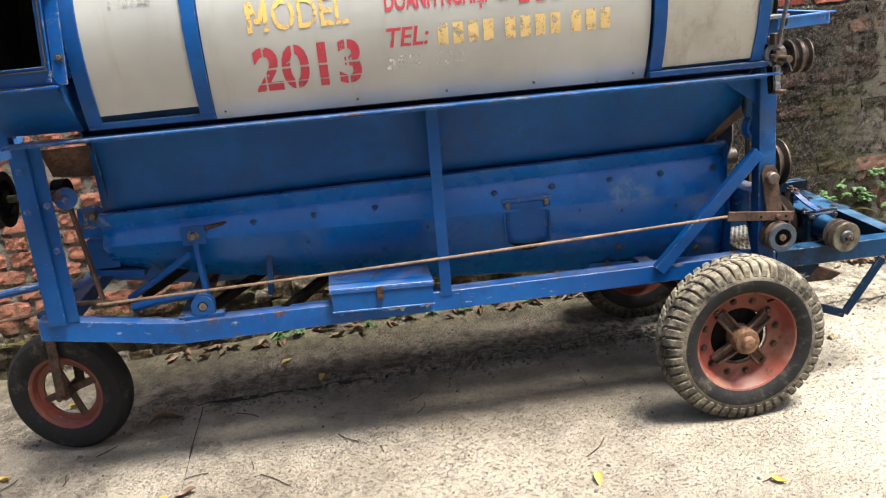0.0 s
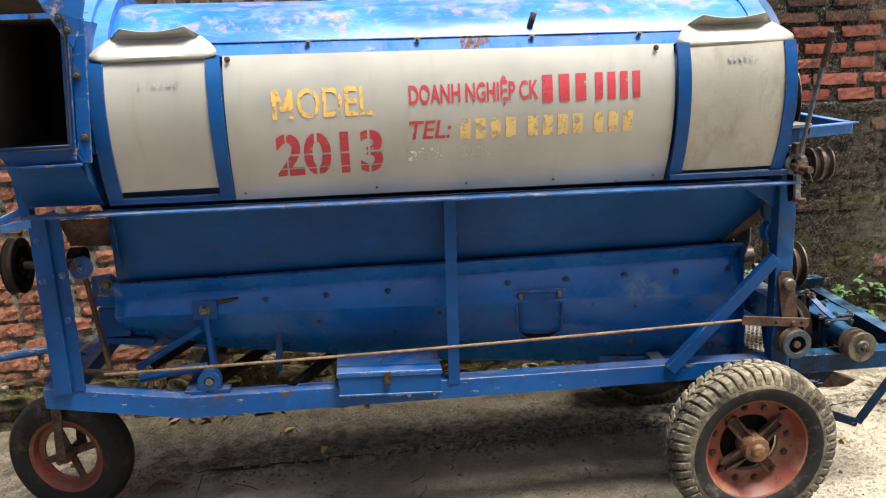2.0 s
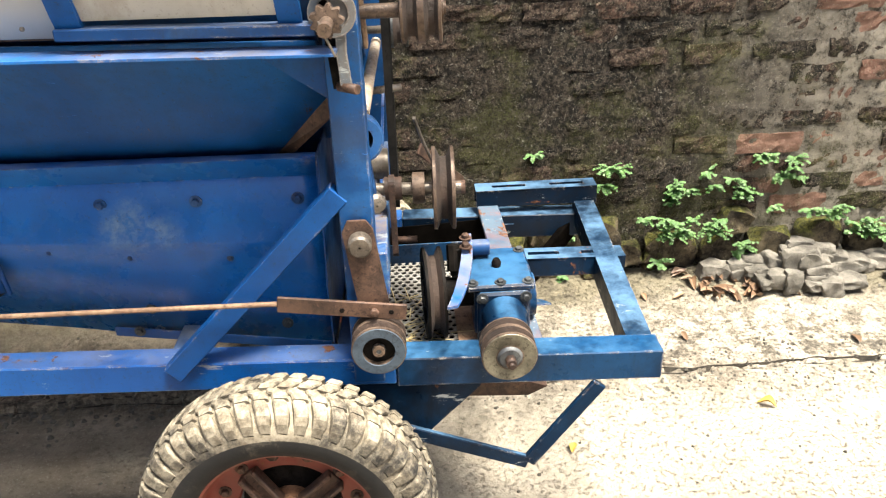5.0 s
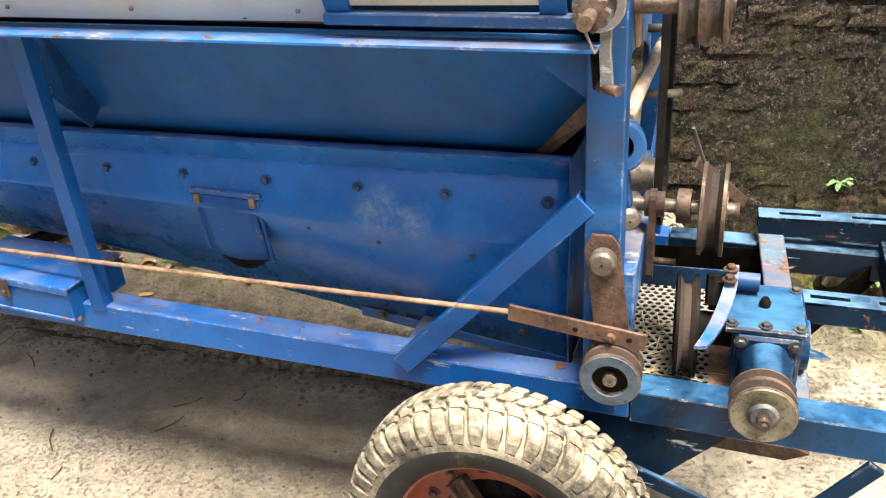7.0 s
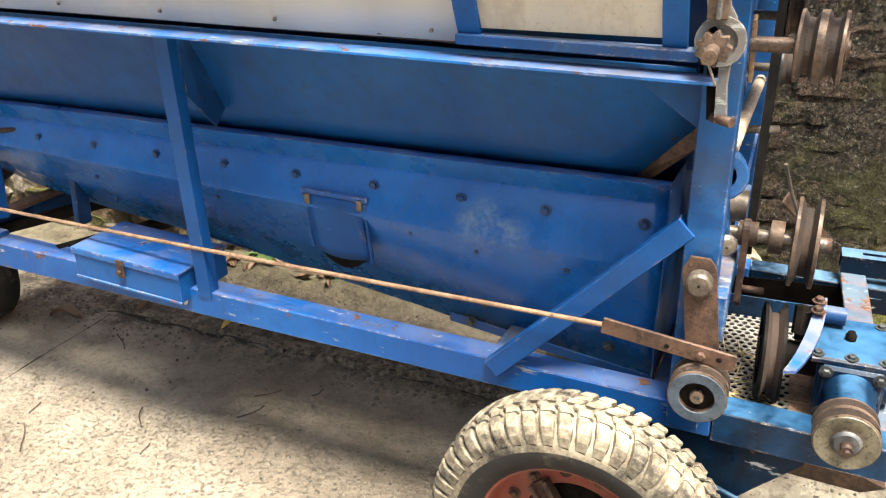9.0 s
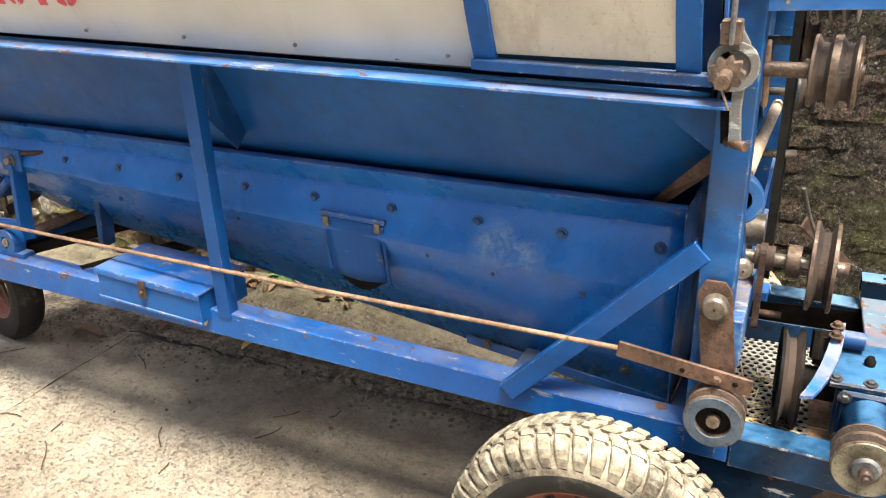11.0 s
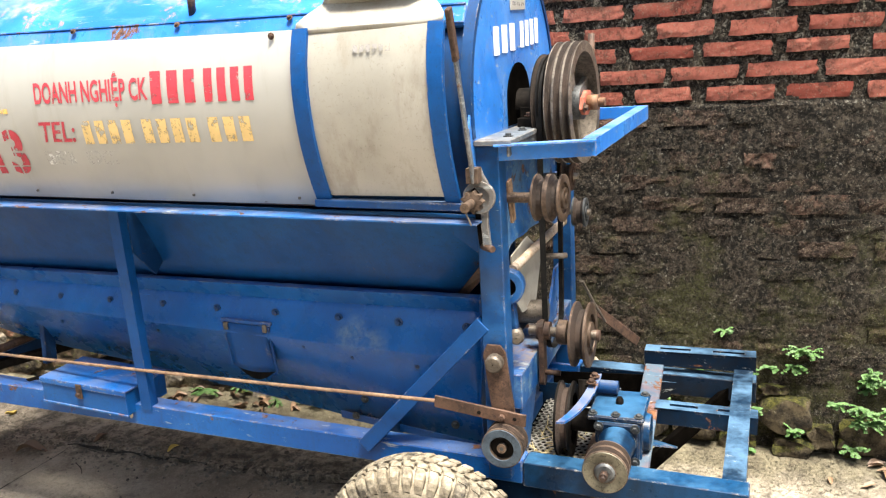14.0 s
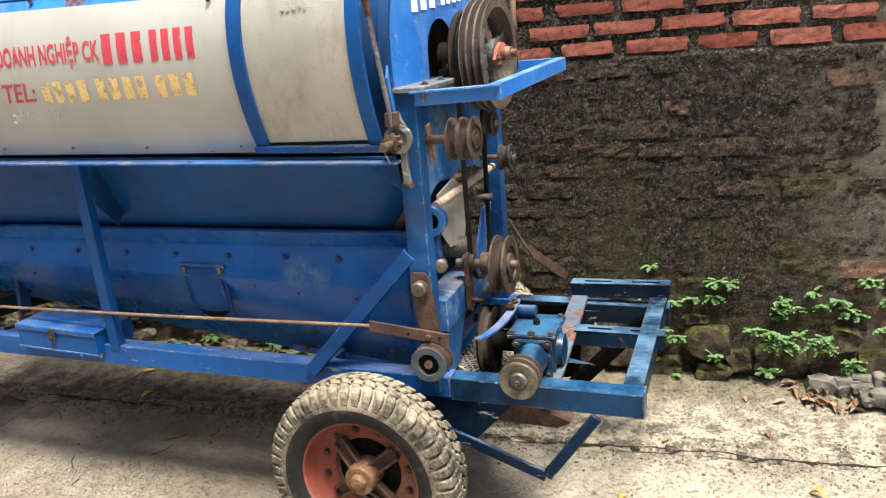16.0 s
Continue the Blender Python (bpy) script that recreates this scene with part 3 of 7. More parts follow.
BOLT_PAN = bolt_mesh("bolt", 0.0078, 0.008, BLUE_DARK)
BOLT_HOLE = bolt_mesh("bolt", 0.005, 0.003, BLACK_IRON, False)
BOLT_DARK = bolt_mesh("bolt", 0.0075, 0.008, DARK_GREY)


def bolt(me, parent, p, d=(0, -1, 0), name="bolt"):
    return same(name, me, parent, along(p, Vector(p) + Vector(d)))


def pulley(parent, p, d, R, w, grooves, material, label="", hub=0.3, web=0.25, name="pulley", face=None, depth=None):
    """A V-belt pulley, centred on p with its axle along d."""
    bm = bmesh.new()
    gd = depth or min(0.016, R * 0.22)
    rim, prof = R - gd - R * 0.12, []
    h = w / 2
    ri = max(rim, R * hub * 1.3)
    wt = w * web / 2
    prof = [(-h * 1.08, R * 0.10), (-h * 1.08, R * hub), (-wt, R * hub), (-wt, ri), (-h, ri), (-h, R * 0.97), (-h + 0.001, R)]
    gw = w / grooves
    for g in range(grooves):
        a = -h + g * gw
        prof += [(a + gw * 0.16, R), (a + gw * 0.36, R - gd), (a + gw * 0.64, R - gd), (a + gw * 0.84, R)]
    prof += [(h - 0.001, R), (h, R * 0.97), (h, ri), (wt, ri), (wt, R * hub), (h * 1.08, R * hub), (h * 1.08, R * 0.10)]
    # groove faces take the darker slot: their shade is in the colour
    lathe(bm, prof, along(p, Vector(p) + Vector(d)), 40, mat=lambda i: 1 if 7 <= i < 7 + 4 * grooves and (i - 7) % 4 < 3 else 0)
    return part(name, bm, [material, DARK_RUST], parent, label)

# ---- the ground ----
def steps(a, b, d):
    return [a + (b - a) * i / max(1, round((b - a) / d)) for i in range(max(1, round((b - a) / d)))]


def crack(x):
    """Where the broken edge of the rear slab runs."""
    return 0.602 + 0.016 * noise.noise(V(x * 1.3, 3.1, 0)) + 0.014 * noise.noise(V(x * 7, 8.2, 0))


def joint_x(y):
    """The straight joint that runs from the corner of the slab out into the yard."""
    return -0.95 + 0.008 * noise.noise(V(2.4, y * 3, 1))


def ground_z(x, y):
    z = 0.010 * noise.noise(V(x * 0.8, y * 0.8, 5)) + 0.004 * noise.noise(V(x * 4, y * 4, 9))
    d = abs(y - crack(x))
    wide = 0.016 + 0.010 * noise.noise(V(x * 5, 1.7, 2))
    here = max(0.0, min(1.0, (x + 1.0) * 12))
    z -= 0.007 * here * max(0.0, 1 - d / max(0.006, wide))
    if y > crack(x):
        z += 0.014 * here
    if y < 0.58:
        z -= 0.003 * max(0.0, 1 - abs(x - joint_x(y)) / 0.012)
    if y > 0.8:
        z += 0.05 * min(1, (y - 0.8) / 0.3)
    return z - 0.016


def build_ground():
    xs = steps(-60, -12, 12) + steps(-12, -3, 1) + steps(-3, -1.02, 0.03) + steps(-1.02, -0.88, 0.007) + steps(-0.88, 4.5, 0.03) + steps(4.5, 14, 1) + steps(14, 61, 12) + [61]
    ys = steps(-60, -12, 12) + steps(-12, -3, 1) + steps(-3, 0.51, 0.05) + steps(0.51, 0.69, 0.006) + steps(0.69, 1.3, 0.05) + steps(1.3, 12, 1.5) + steps(12, 61, 12) + [61]
    verts = [(x, y, ground_z(x, y) if abs(x) < 12 and -12 < y < 3 else 0) for y in ys for x in xs]
    n = len(xs)
    faces = [(j * n + i, j * n + i + 1, (j + 1) * n + i + 1, (j + 1) * n + i) for j in range(len(ys) - 1) for i in range(n - 1)]
    me = bpy.data.meshes.new("ground")
    me.from_pydata(verts, [], faces)
    me.polygons.foreach_set("use_smooth", [True] * len(faces))
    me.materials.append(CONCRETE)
    return tagged(new("ground", me), "worn grey concrete yard with a cracked joint", "ground", kind="structure")


yard = build_ground()
rng = random.Random(3)
bm = bmesh.new()
prev = None
for i in range(330):
    x = -0.97 + 5.4 * i / 329
    w = max(0.0004, -0.001 + (0.005 if x > 1.1 else 0.009 if 0.0 < x < 1.0 else 0.0) + 0.010 * noise.noise(V(x * 4, 2.2, 0)) + 0.008 * noise.noise(V(x * 17, 5.2, 0)))
    y = crack(x)
    row = [bm.verts.new((x, y + s * w, ground_z(x, y + s * w) + 0.0025 + 0.002 * rng.random())) for s in (-1, 0, 1)]
    if prev:
        for k in range(2):
            bm.faces.new((prev[k], row[k], row[k + 1], prev[k + 1]))
    prev = row
prev = None
for i in range(150):
    y = 0.60 - 2.3 * i / 149
    x, w = joint_x(y), max(0.0004, 0.0022 + 0.004 * noise.noise(V(1.2, y * 9, 0)))
    row = [bm.verts.new((x + q * w, y, ground_z(x, y) + 0.003)) for q in (-1, 0, 1)]
    if prev:
        for k in range(2):
            bm.faces.new((prev[k], row[k], row[k + 1], prev[k + 1]))
    prev = row
tagged(part("crack_dirt", bm, DIRT), "black dirt lodged in the cracked joint", "dirt", kind="stuff")
pv, pf = [], []
for i in range(2600):
    x = rng.uniform(-2.6, 3.6)
    y = crack(x) + rng.gauss(0, 0.06) if i < 1900 else rng.uniform(-1.2, 1.0)
    r = rng.uniform(0.002, 0.007) * (1.5 if i % 9 == 0 else 1) * (1.5 if i < 1900 and -0.7 < x < 1.15 else 1)
    o, z = len(pv), ground_z(x, y)
    for k in range(5):
        a = 1.2566 * k + rng.random()
        pv.append((x + r * math.cos(a), y + r * math.sin(a) * 0.8, z - 0.001))
    for k in range(3):
        a = 2.09 * k + rng.random()
        pv.append((x + r * 0.55 * math.cos(a), y + r * 0.5 * math.sin(a), z + r * rng.uniform(0.5, 1.0)))
    pf += [(o, o + 1, o + 5), (o + 1, o + 6, o + 5), (o + 1, o + 2, o + 6), (o + 2, o + 3, o + 6), (o + 3, o + 7, o + 6), (o + 3, o + 4, o + 7), (o + 4, o, o + 7), (o, o + 5, o + 7), (o + 5, o + 6, o + 7)]
me = bpy.data.meshes.new("pebbles")
me.from_pydata(pv, [], pf)
me.materials.append(RUBBLE)
tagged(new("pebbles", me), "small grey grit and pebbles on the concrete", "gravel", kind="stuff")

# ---- the threshing machine ----
machine = thing("threshing_machine", "blue steel rice threshing machine with pale sheet panels on three wheels", "threshing machine")

machine.matrix_world = pose(1.07, 0, 0, 0, 0, -1.9) @ pose(-1.07, 0, 0)  # it stands a little askew to the wall


def ledge_z(x):
    return 1.117 - 0.0145 * x


def beam_z(x):
    """Top of the long chassis beam."""
    return 0.504 - 0.0150 * x


# chassis: two long beams, bent up towards the front wheel
for y0, lab in ((0.045, ""), (0.69, "")):
    bm = bmesh.new()
    h = 0.068
    prof = [(-1.296, 0.588), (-0.88, beam_z(-0.88)), (1.125, beam_z(1.125))]
    a = [V(x, y0 - 0.03, z) for x, z in prof]
    lo = [V(x, y0 - 0.03, z - (h if x < 1 else 0.060)) for x, z in prof]
    outline = a + lo[::-1]
    plate(bm, [(p.x, y0 + 0.03, p.z) for p in outline], 0.06)
    bmesh.ops.bevel(bm, geom=bm.edges[:], offset=0.003, segments=1, affect="EDGES", profile=0.5)
    part("chassis_beam", bm, BLUE_WORN, machine)
    bm = bmesh.new()
    beam(bm, (1.127, y0, beam_z(1.127) - 0.033), (1.645, y0, beam_z(1.645) - 0.031), 0.062, 0.064)
    # rear beam gets the near-black paint: shade on its face is in the colour
    part("rack_beam", bm, BLUE_GRIMY if y0 < 0.1 else BLUE_BLACK, machine, "grimy dark blue rack beam, its worn top tinted with sky sheen")
for x, z in ((-1.22, 0.575), (-0.86, 0.50), (0.70, 0.455), (1.03, 0.445)):
    bm = beam(bmesh.new(), (x, 0.05, z), (x, 0.66, z), 0.05, 0.05)
    part("cross_member", bm, BLUE_DARK, machine)

# posts
bm = bmesh.new()
angle(bm, (-1.205, -0.006, 0.57), (-1.205, -0.006, 1.130), 0.05, 0.04, 0.006, (0, 1, 0), -1, 1)
part("post", bm, BLUE, machine)
bm = bmesh.new()
angle(bm, (-1.204, 0.012, 0.57), (-1.204, 0.012, 1.130), 0.034, 0.05, 0.006, (0, 1, 0), 1, 1)
part("post", bm, BLUE, machine)
for p in ((-1.235, -0.007, 1.05), (-1.238, -0.007, 0.93), (-1.185, 0.011, 0.94), (-1.188, 0.011, 0.80)):
    bolt(BOLT, machine, p)
bm = angle(bmesh.new(), (-0.006, 0.012, 0.49), (0.000, -0.010, 1.105), 0.036, 0.030, 0.005, (0, 1, 0), -1, 1)
part("post", bm, BLUE, machine)
bm = plate(bmesh.new(), [(0.004, 0.02, 1.095), (0.004, 0.10, 1.05), (0.004, 0.14, 0.92), (0.004, 0.10, 0.885), (0.004, 0.022, 0.97)], 0.004)
part("gusset", bm, BLUE_DARK, machine)
for y0 in (0.018, 0.69):
    bm = beam(bmesh.new(), (1.076, y0, 0.45), (1.076, y0, 1.262), 0.058, 0.05)
    part("post", bm, POST, machine)
for x in (-1.20, 0.0):
    bm = beam(bmesh.new(), (x, 0.69, 0.5), (x, 0.69, 1.12), 0.045, 0.04)
    part("post", bm, BLUE, machine)
bm2 = bmesh.new()
beam(bm2, (0.700, 0.012, 0.478), (1.050, 0.006, 0.843), 0.040, 0.030, (0, 1, 0))
part("brace", bm2, BLUE, machine)
# top frame: ledge along the front, and the back
for y0, y1 in ((-0.03, 0.03), (0.69, 0.74)):
    bm = bmesh.new()
    angle(bm, (-1.235, y0, ledge_z(-1.235)), (1.075, y0, ledge_z(1.075)), y1 - y0, 0.016, 0.004, (0, 0, 1), -1, -1)
    part("ledge", bm, BLUE_SCRAPED, machine)
bm = bmesh.new()
beam(bm, (-1.0, -0.006, ledge_z(-1.0) + 0.017), (1.06, -0.006, ledge_z(1.06) + 0.017), 0.030, 0.006)
part("ledge_strip", bm, RUST, machine, "rusty strip under the panels")
for i in range(9):
    x = -0.85 + i * 0.225
    bolt(BOLT_RUST, machine, (x, -0.016, ledge_z(x) + 0.021), (0, 0, 1))
bm = plate(bmesh.new(), [(0.93, 0.018, ledge_z(0.9) - 0.02), (1.05, 0.018, ledge_z(1.0) - 0.02), (1.05, 0.018, 1.0)], 0.004)
part("gusset", bm, BLUE, machine)

# drum and its cover
AX = 0.337  # the drum's axle: y


def axle_z(x):
    return 1.356 - 0.0145 * x


def ring(bm, x0, x1, r, a0, a1, seg, t=0.003):
    """A bent sheet round the drum's axle between two angles (0 = towards the wall, 90 = up)."""
    rows = []
    for k in range(seg + 1):
        a = radians(a0 + (a1 - a0) * k / seg)
        rows.append([bm.verts.new((x, AX + rr * math.cos(a), axle_z(x) + rr * math.sin(a))) for rr in (r, r + t) for x in (x0, x1)])
    for p, q in zip(rows, rows[1:]):
        for i, j in ((0, 1), (3, 2), (2, 0), (1, 3)):
            f = bm.faces.new((p[i], p[j], q[j], q[i]))
            f.smooth = True
    for r4 in (rows[0], rows[-1]):
        bm.faces.new((r4[0], r4[1], r4[3], r4[2]))
    return bm


bm = bmesh.new()
N, M = 60, 44
grid = []
for i in range(N + 1):
    x = -0.985 + 2.035 * i / N
    row = []
    for k in range(M + 1):
        a = radians(-8 + 156 * k / M)
        r = 0.360 + 0.0035 * noise.noise(V(x * 3, k * 0.18, 4)) + 0.0015 * noise.noise(V(x * 9, k * 0.5, 7))
        row.append(bm.verts.new((x, AX + r * math.cos(a), axle_z(x) + r * math.sin(a))))
    grid.append(row)
for p, q in zip(grid, grid[1:]):
    for k in range(M):
        bm.faces.new((p[k], p[k + 1], q[k + 1], q[k])).smooth = True
cover = part("drum_cover", bm, COVER, machine, "weathered blue sheet cover with rusty patches and a pale crown")
cover.modifiers.new("thick", "SOLIDIFY").thickness = 0.003
bm = bmesh.new()
rod(bm, [(0.26, 0.085, 1.600), (0.272, 0.070, 1.645)], 0.010)
part("pipe_stub", bm, RUST, machine)
bm = ring(bmesh.new(), 0.966, 1.046, 0.362, -8, 150, 40, 0.003)
part("cover_band", bm, BLUE_COVER, machine)
# seam flange along the front of the cover, with its bolts
bm = bmesh.new()
beam(bm, (-0.975, 0.040, 1.571), (1.03, 0.040, 1.543), 0.03, 0.045, (0, 0.45, 0.9))
part("cover_flange", bm, BLUE_COVER, machine)
bm = rod(bmesh.new(), [(-0.975 + 2.005 * k / 12, 0.036 + 0.0012 * math.sin(k * 2.1), 1.5975 - 0.028 * k / 12) for k in range(13)], 0.0034, 6)
part("cover_seam", bm, BLUE_SCRAPED, machine, "rusty lapped seam along the cover")
for x in (-0.39, -0.07, 0.275, 0.607):
    bolt(BOLT_SMALL, machine, (x - 0.02, 0.025, 1.578 - 0.0145 * x), (0, -0.8, 0.6))
# collar at the feed end
bm = bmesh.new()
for x0, x1, r in ((-1.055, -1.02, 0.404), (-1.020, -0.975, 0.386)):
    ring(bm, x0, x1, 0.356, -10, 190, 44, r - 0.356)
part("feed_collar", bm, BLUE_COVER, machine)
for x, nm in ((-1.06, "feed_end_plate"), (1.047, "end_plate")):
    bm = bmesh.new()
    pts = []
    for k in range(60):
        a = 2 * math.pi * k / 60
        r = 0.362
        pts.append((x, AX + r * math.cos(a) * (1.05 if math.sin(a) < 0 else 1), axle_z(x) + r * math.sin(a)))
    plate(bm, pts, 0.005)
    part(nm, bm, BLUE_COVER if x > 0 else BLUE, machine)
bm = plate(bmesh.new(), [(1.062, 0.045, 1.215), (1.062, 0.680, 1.215), (1.062, 0.680, 0.90), (1.062, 0.640, 0.945), (1.062, 0.550, 0.978), (1.062, 0.420, 0.990), (1.062, 0.290, 0.995), (1.062, 0.200, 0.988), (1.062, 0.130, 0.960), (1.062, 0.085, 0.915), (1.062, 0.045, 0.88)], 0.004)
part("end_skirt", bm, DUSTY, machine, "arched blue plate under the drum, rubbed to metal")
bm = ring(bmesh.new(), 1.030, 1.056, 0.352, -10, 190, 44, 0.014)
part("end_rim", bm, BLUE_DARK, machine, "dark rubbed rim of the end plate")
# opening round the axle in the end plate: a black plate, its shade painted
bm = bmesh.new()
pts = [(1.0533, 0.340 + 0.100 * math.cos(radians(a)), 1.345 + 0.088 * math.sin(radians(a))) for a in range(0, 181, 15)]
plate(bm, pts + [(1.0533, 0.240, 1.28), (1.0533, 0.440, 1.28)], 0.002)
part("axle_slot", bm, BLACK_AND_SHADE, machine, "black plate for the shaded slot round the drum axle")
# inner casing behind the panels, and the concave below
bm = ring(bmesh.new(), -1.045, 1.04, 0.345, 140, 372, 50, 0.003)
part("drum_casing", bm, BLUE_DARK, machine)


# front panels: bulging sheets
def panel_y(z):
    u = z - 1.40
    return -0.102 + (1.4 if u > 0 else 1.0) * u * u


def bent(bm, x0, x1, z0, z1, off=0.0, nx=10, nz=14, t=0.0025, rag=0.0, xt0=None, xt1=None):
    """A bent upright sheet whose front follows the panels."""
    xt0, xt1 = x0 if xt0 is None else xt0, x1 if xt1 is None else xt1
    lay = []
    for d in (0.0, t):
        rows = []
        for j in range(nz + 1):
            v = j / nz
            row = []
            for i in range(nx + 1):
                u = i / nx
                xx = (x0 + (xt0 - x0) * v) * (1 - u) + (x1 + (xt1 - x1) * v) * u
                zz = (z0(xx) if callable(z0) else z0) * (1 - v) + (z1 - 0.0145 * xx) * v
                yy = panel_y(zz) + off + d + rag * noise.noise(V(xx * 2.5, zz * 3.5, 1))
                row.append(bm.verts.new((xx, yy, zz)))
            rows.append(row)
        lay.append(rows)
    for L in lay:
        for p, q in zip(L, L[1:]):
            for i in range(nx):
                bm.faces.new((p[i], p[i + 1], q[i + 1], q[i])).smooth = True
    f, b = lay
    edge = [(f[0], b[0]), (f[-1], b[-1]), ([r[0] for r in f], [r[0] for r in b]), ([r[-1] for r in f], [r[-1] for r in b])]
    for p, q in edge:
        for i in range(len(p) - 1):
            bm.faces.new((p[i], p[i + 1], q[i + 1], q[i]))
    return bm


bm = bent(bmesh.new(), -0.649, 0.652, lambda x: ledge_z(x) + 0.018, 1.546, 0.0, 40, 16, rag=0.006, xt0=-0.644, xt1=0.656)
front_panel = part("front_panel", bm, SHEET, machine, "pale sheet panel with red and yellow stencilled lettering")
for x in (-0.62, -0.237, 0.03, 0.297, 0.61):
    bolt(PIN, machine, (x, panel_y(1.155) - 0.003, ledge_z(x) + 0.038), name="rivet")
for x in (-0.63, 0.60):
    bolt(BOLT_SMALL, machine, (x, panel_y(1.53) - 0.004, 1.535 - 0.0145 * x))


def side_panel(x0, x1, zb, material, lab):
    bm = bent(bmesh.new(), x0, x1, zb, 1.550, -0.006, 12, 14, rag=0.005)
    xm = (x0 + x1) / 2
    p = part("side_panel", bm, material, machine, lab)
    # the flap on top: leans back with the drum, then turns out as a lip
    bm = bmesh.new()
    prof = [(-0.0845, 1.538, -0.004), (-0.0845, 1.547, -0.033), (-0.078, 1.560, -0.033), (-0.059, 1.577, -0.018), (-0.040, 1.592, 0.001), (-0.035, 1.602, 0.014), (-0.049, 1.616, 0.032), (-0.068, 1.628, 0.050)]
    rows = []
    for k, (y, z, inset) in enumerate(prof):
        sag = 0.012 * max(0, k - 4) / 3
        rows.append([bm.verts.new((x0 + inset + (x1 - x0 - 2 * inset) * i / 12, y + 0.004 * math.sin(math.pi * i / 12) * (k > 1), z - sag * math.sin(math.pi * i / 12) - 0.0145 * xm)) for i in range(13)])
    for a, b in zip(rows, rows[1:]):
        for i in range(12):
            bm.faces.new((a[i], a[i + 1], b[i + 1], b[i])).smooth = True
    f = part("flap", bm, material, p, "bent sheet flap over the panel")
    f.modifiers.new("thick", "SOLIDIFY").thickness = 0.002
    return p


side_panel(-0.963, -0.690, 1.188, SHEET, "clean pale sheet cover over the drum")
side_panel(0.699, 0.990, 1.154, SHEET_OLD, "stained pale sheet cover over the drum")
for x0, x1 in ((-1.003, -0.963), (-0.690, -0.650), (0.660, 0.699), (0.990, 1.026)):
    bm = bent(bmesh.new(), x0, x1, lambda x: ledge_z(x) + 0.02, 1.548, -0.014, 2, 14, 0.012)
    part("panel_band", bm, BLUE, machine)
for x0, x1 in ((-1.0, -0.650), (0.658, 1.045)):
    bm = beam(bmesh.new(), (x0, -0.045, ledge_z(x0) + 0.029), (x1, -0.045, ledge_z(x1) + 0.029), 0.030, 0.018)
    part("panel_sill", bm, BLUE_DARK, machine)

# ---- lettering ----
def fit_text(words, x0, x1, z0, z1, material, name, shear=0.0, bold=0.0, cuts=()):
    """Letters that fill a box of the front panel and follow its bulge."""
    cu = bpy.data.curves.new("letters", "FONT")
    cu.body, cu.extrude, cu.offset, cu.shear, cu.resolution_u = words, 0.0, bold, shear, 4
    tmp = new("letters", cu)
    me = bpy.data.meshes.new_from_object(tmp.evaluated_get(bpy.context.evaluated_depsgraph_get()))
    bpy.data.objects.remove(tmp)
    bm = bmesh.new()
    bm.from_mesh(me)
    xs, ys = [v.co.x for v in bm.verts], [v.co.y for v in bm.verts]
    ax, bx, ay, by = min(xs), max(xs), min(ys), max(ys)
    for v in bm.verts:
        v.co = V(x0 + (v.co.x - ax) / (bx - ax) * (x1 - x0), 0, z0 + (v.co.y - ay) / (by - ay) * (z1 - z0))
    # each letter, with its accents, becomes a part of its own
    left, spans = set(bm.faces), []
    while left:
        todo, island = [left.pop()], []
        while todo:
            f = todo.pop()
            island.append(f)
            for e in f.edges:
                for o in e.link_faces:
                    if o in left:
                        left.remove(o)
                        todo.append(o)
        spans.append([min(v.co.x for f in island for v in f.verts), max(v.co.x for f in island for v in f.verts), island])
    spans.sort(key=lambda q: q[0] - q[1])
    letters = []
    for lo, hi, island in spans:
        home = next((q for q in letters if min(hi, q[1]) - max(lo, q[0]) > 0.5 * (hi - lo)), None)
        if home:
            home[2] += island
        else:
            letters.append([lo, hi, island])
    for k, q in enumerate(sorted(letters, key=lambda q: q[0])):
        for f in q[2]:
            f.material_index = k
    for k in range(1, 5):
        bmesh.ops.bisect_plane(bm, geom=bm.verts[:] + bm.edges[:] + bm.faces[:], plane_co=(0, 0, z0 + (z1 - z0) * k / 5), plane_no=(0, 0, 1))
    for a, b, axis in cuts:
        no = V(1, 0, 0) if axis == "x" else V(0, 0, 1)
        for c in (a, b):
            bmesh.ops.bisect_plane(bm, geom=bm.verts[:] + bm.edges[:] + bm.faces[:], plane_co=no * c, plane_no=no)
        gone = [f for f in bm.faces if a < f.calc_center_median().dot(no) < b]
        bmesh.ops.delete(bm, geom=gone, context="FACES")
    drape(bm)
    for k in range(len(letters)):
        one = bm.copy()
        bmesh.ops.delete(one, geom=[f for f in one.faces if f.material_index != k], context="FACES")
        for f in one.faces:
            f.material_index = 0
        part(name, one, material, front_panel, fix=False)
    bm.free()


def drape(bm):
    for v in bm.verts:
        v.co.y = panel_y(v.co.z) + 0.006 * noise.noise(V(v.co.x * 2.5, v.co.z * 3.5, 1)) - 0.0016
    for f in bm.faces:
        if f.normal.y > 0:
            f.normal_flip()
    bm.normal_update()


def bars(cells, z0, z1, material, name, parent=None, lift=0.0):
    """Plain upright bars in place of writing."""
    for x0, x1 in cells:
        bm = bmesh.new()
        rows = [[bm.verts.new((x, 0, z0 + (z1 - z0) * k / 4)) for x in (x0, x1)] for k in range(5)]
        for p, q in zip(rows, rows[1:]):
            bm.faces.new((p[0], p[1], q[1], q[0]))
        drape(bm)
        ob = part(name, bm, material, parent or front_panel, fix=False)
        ob.location.y = lift


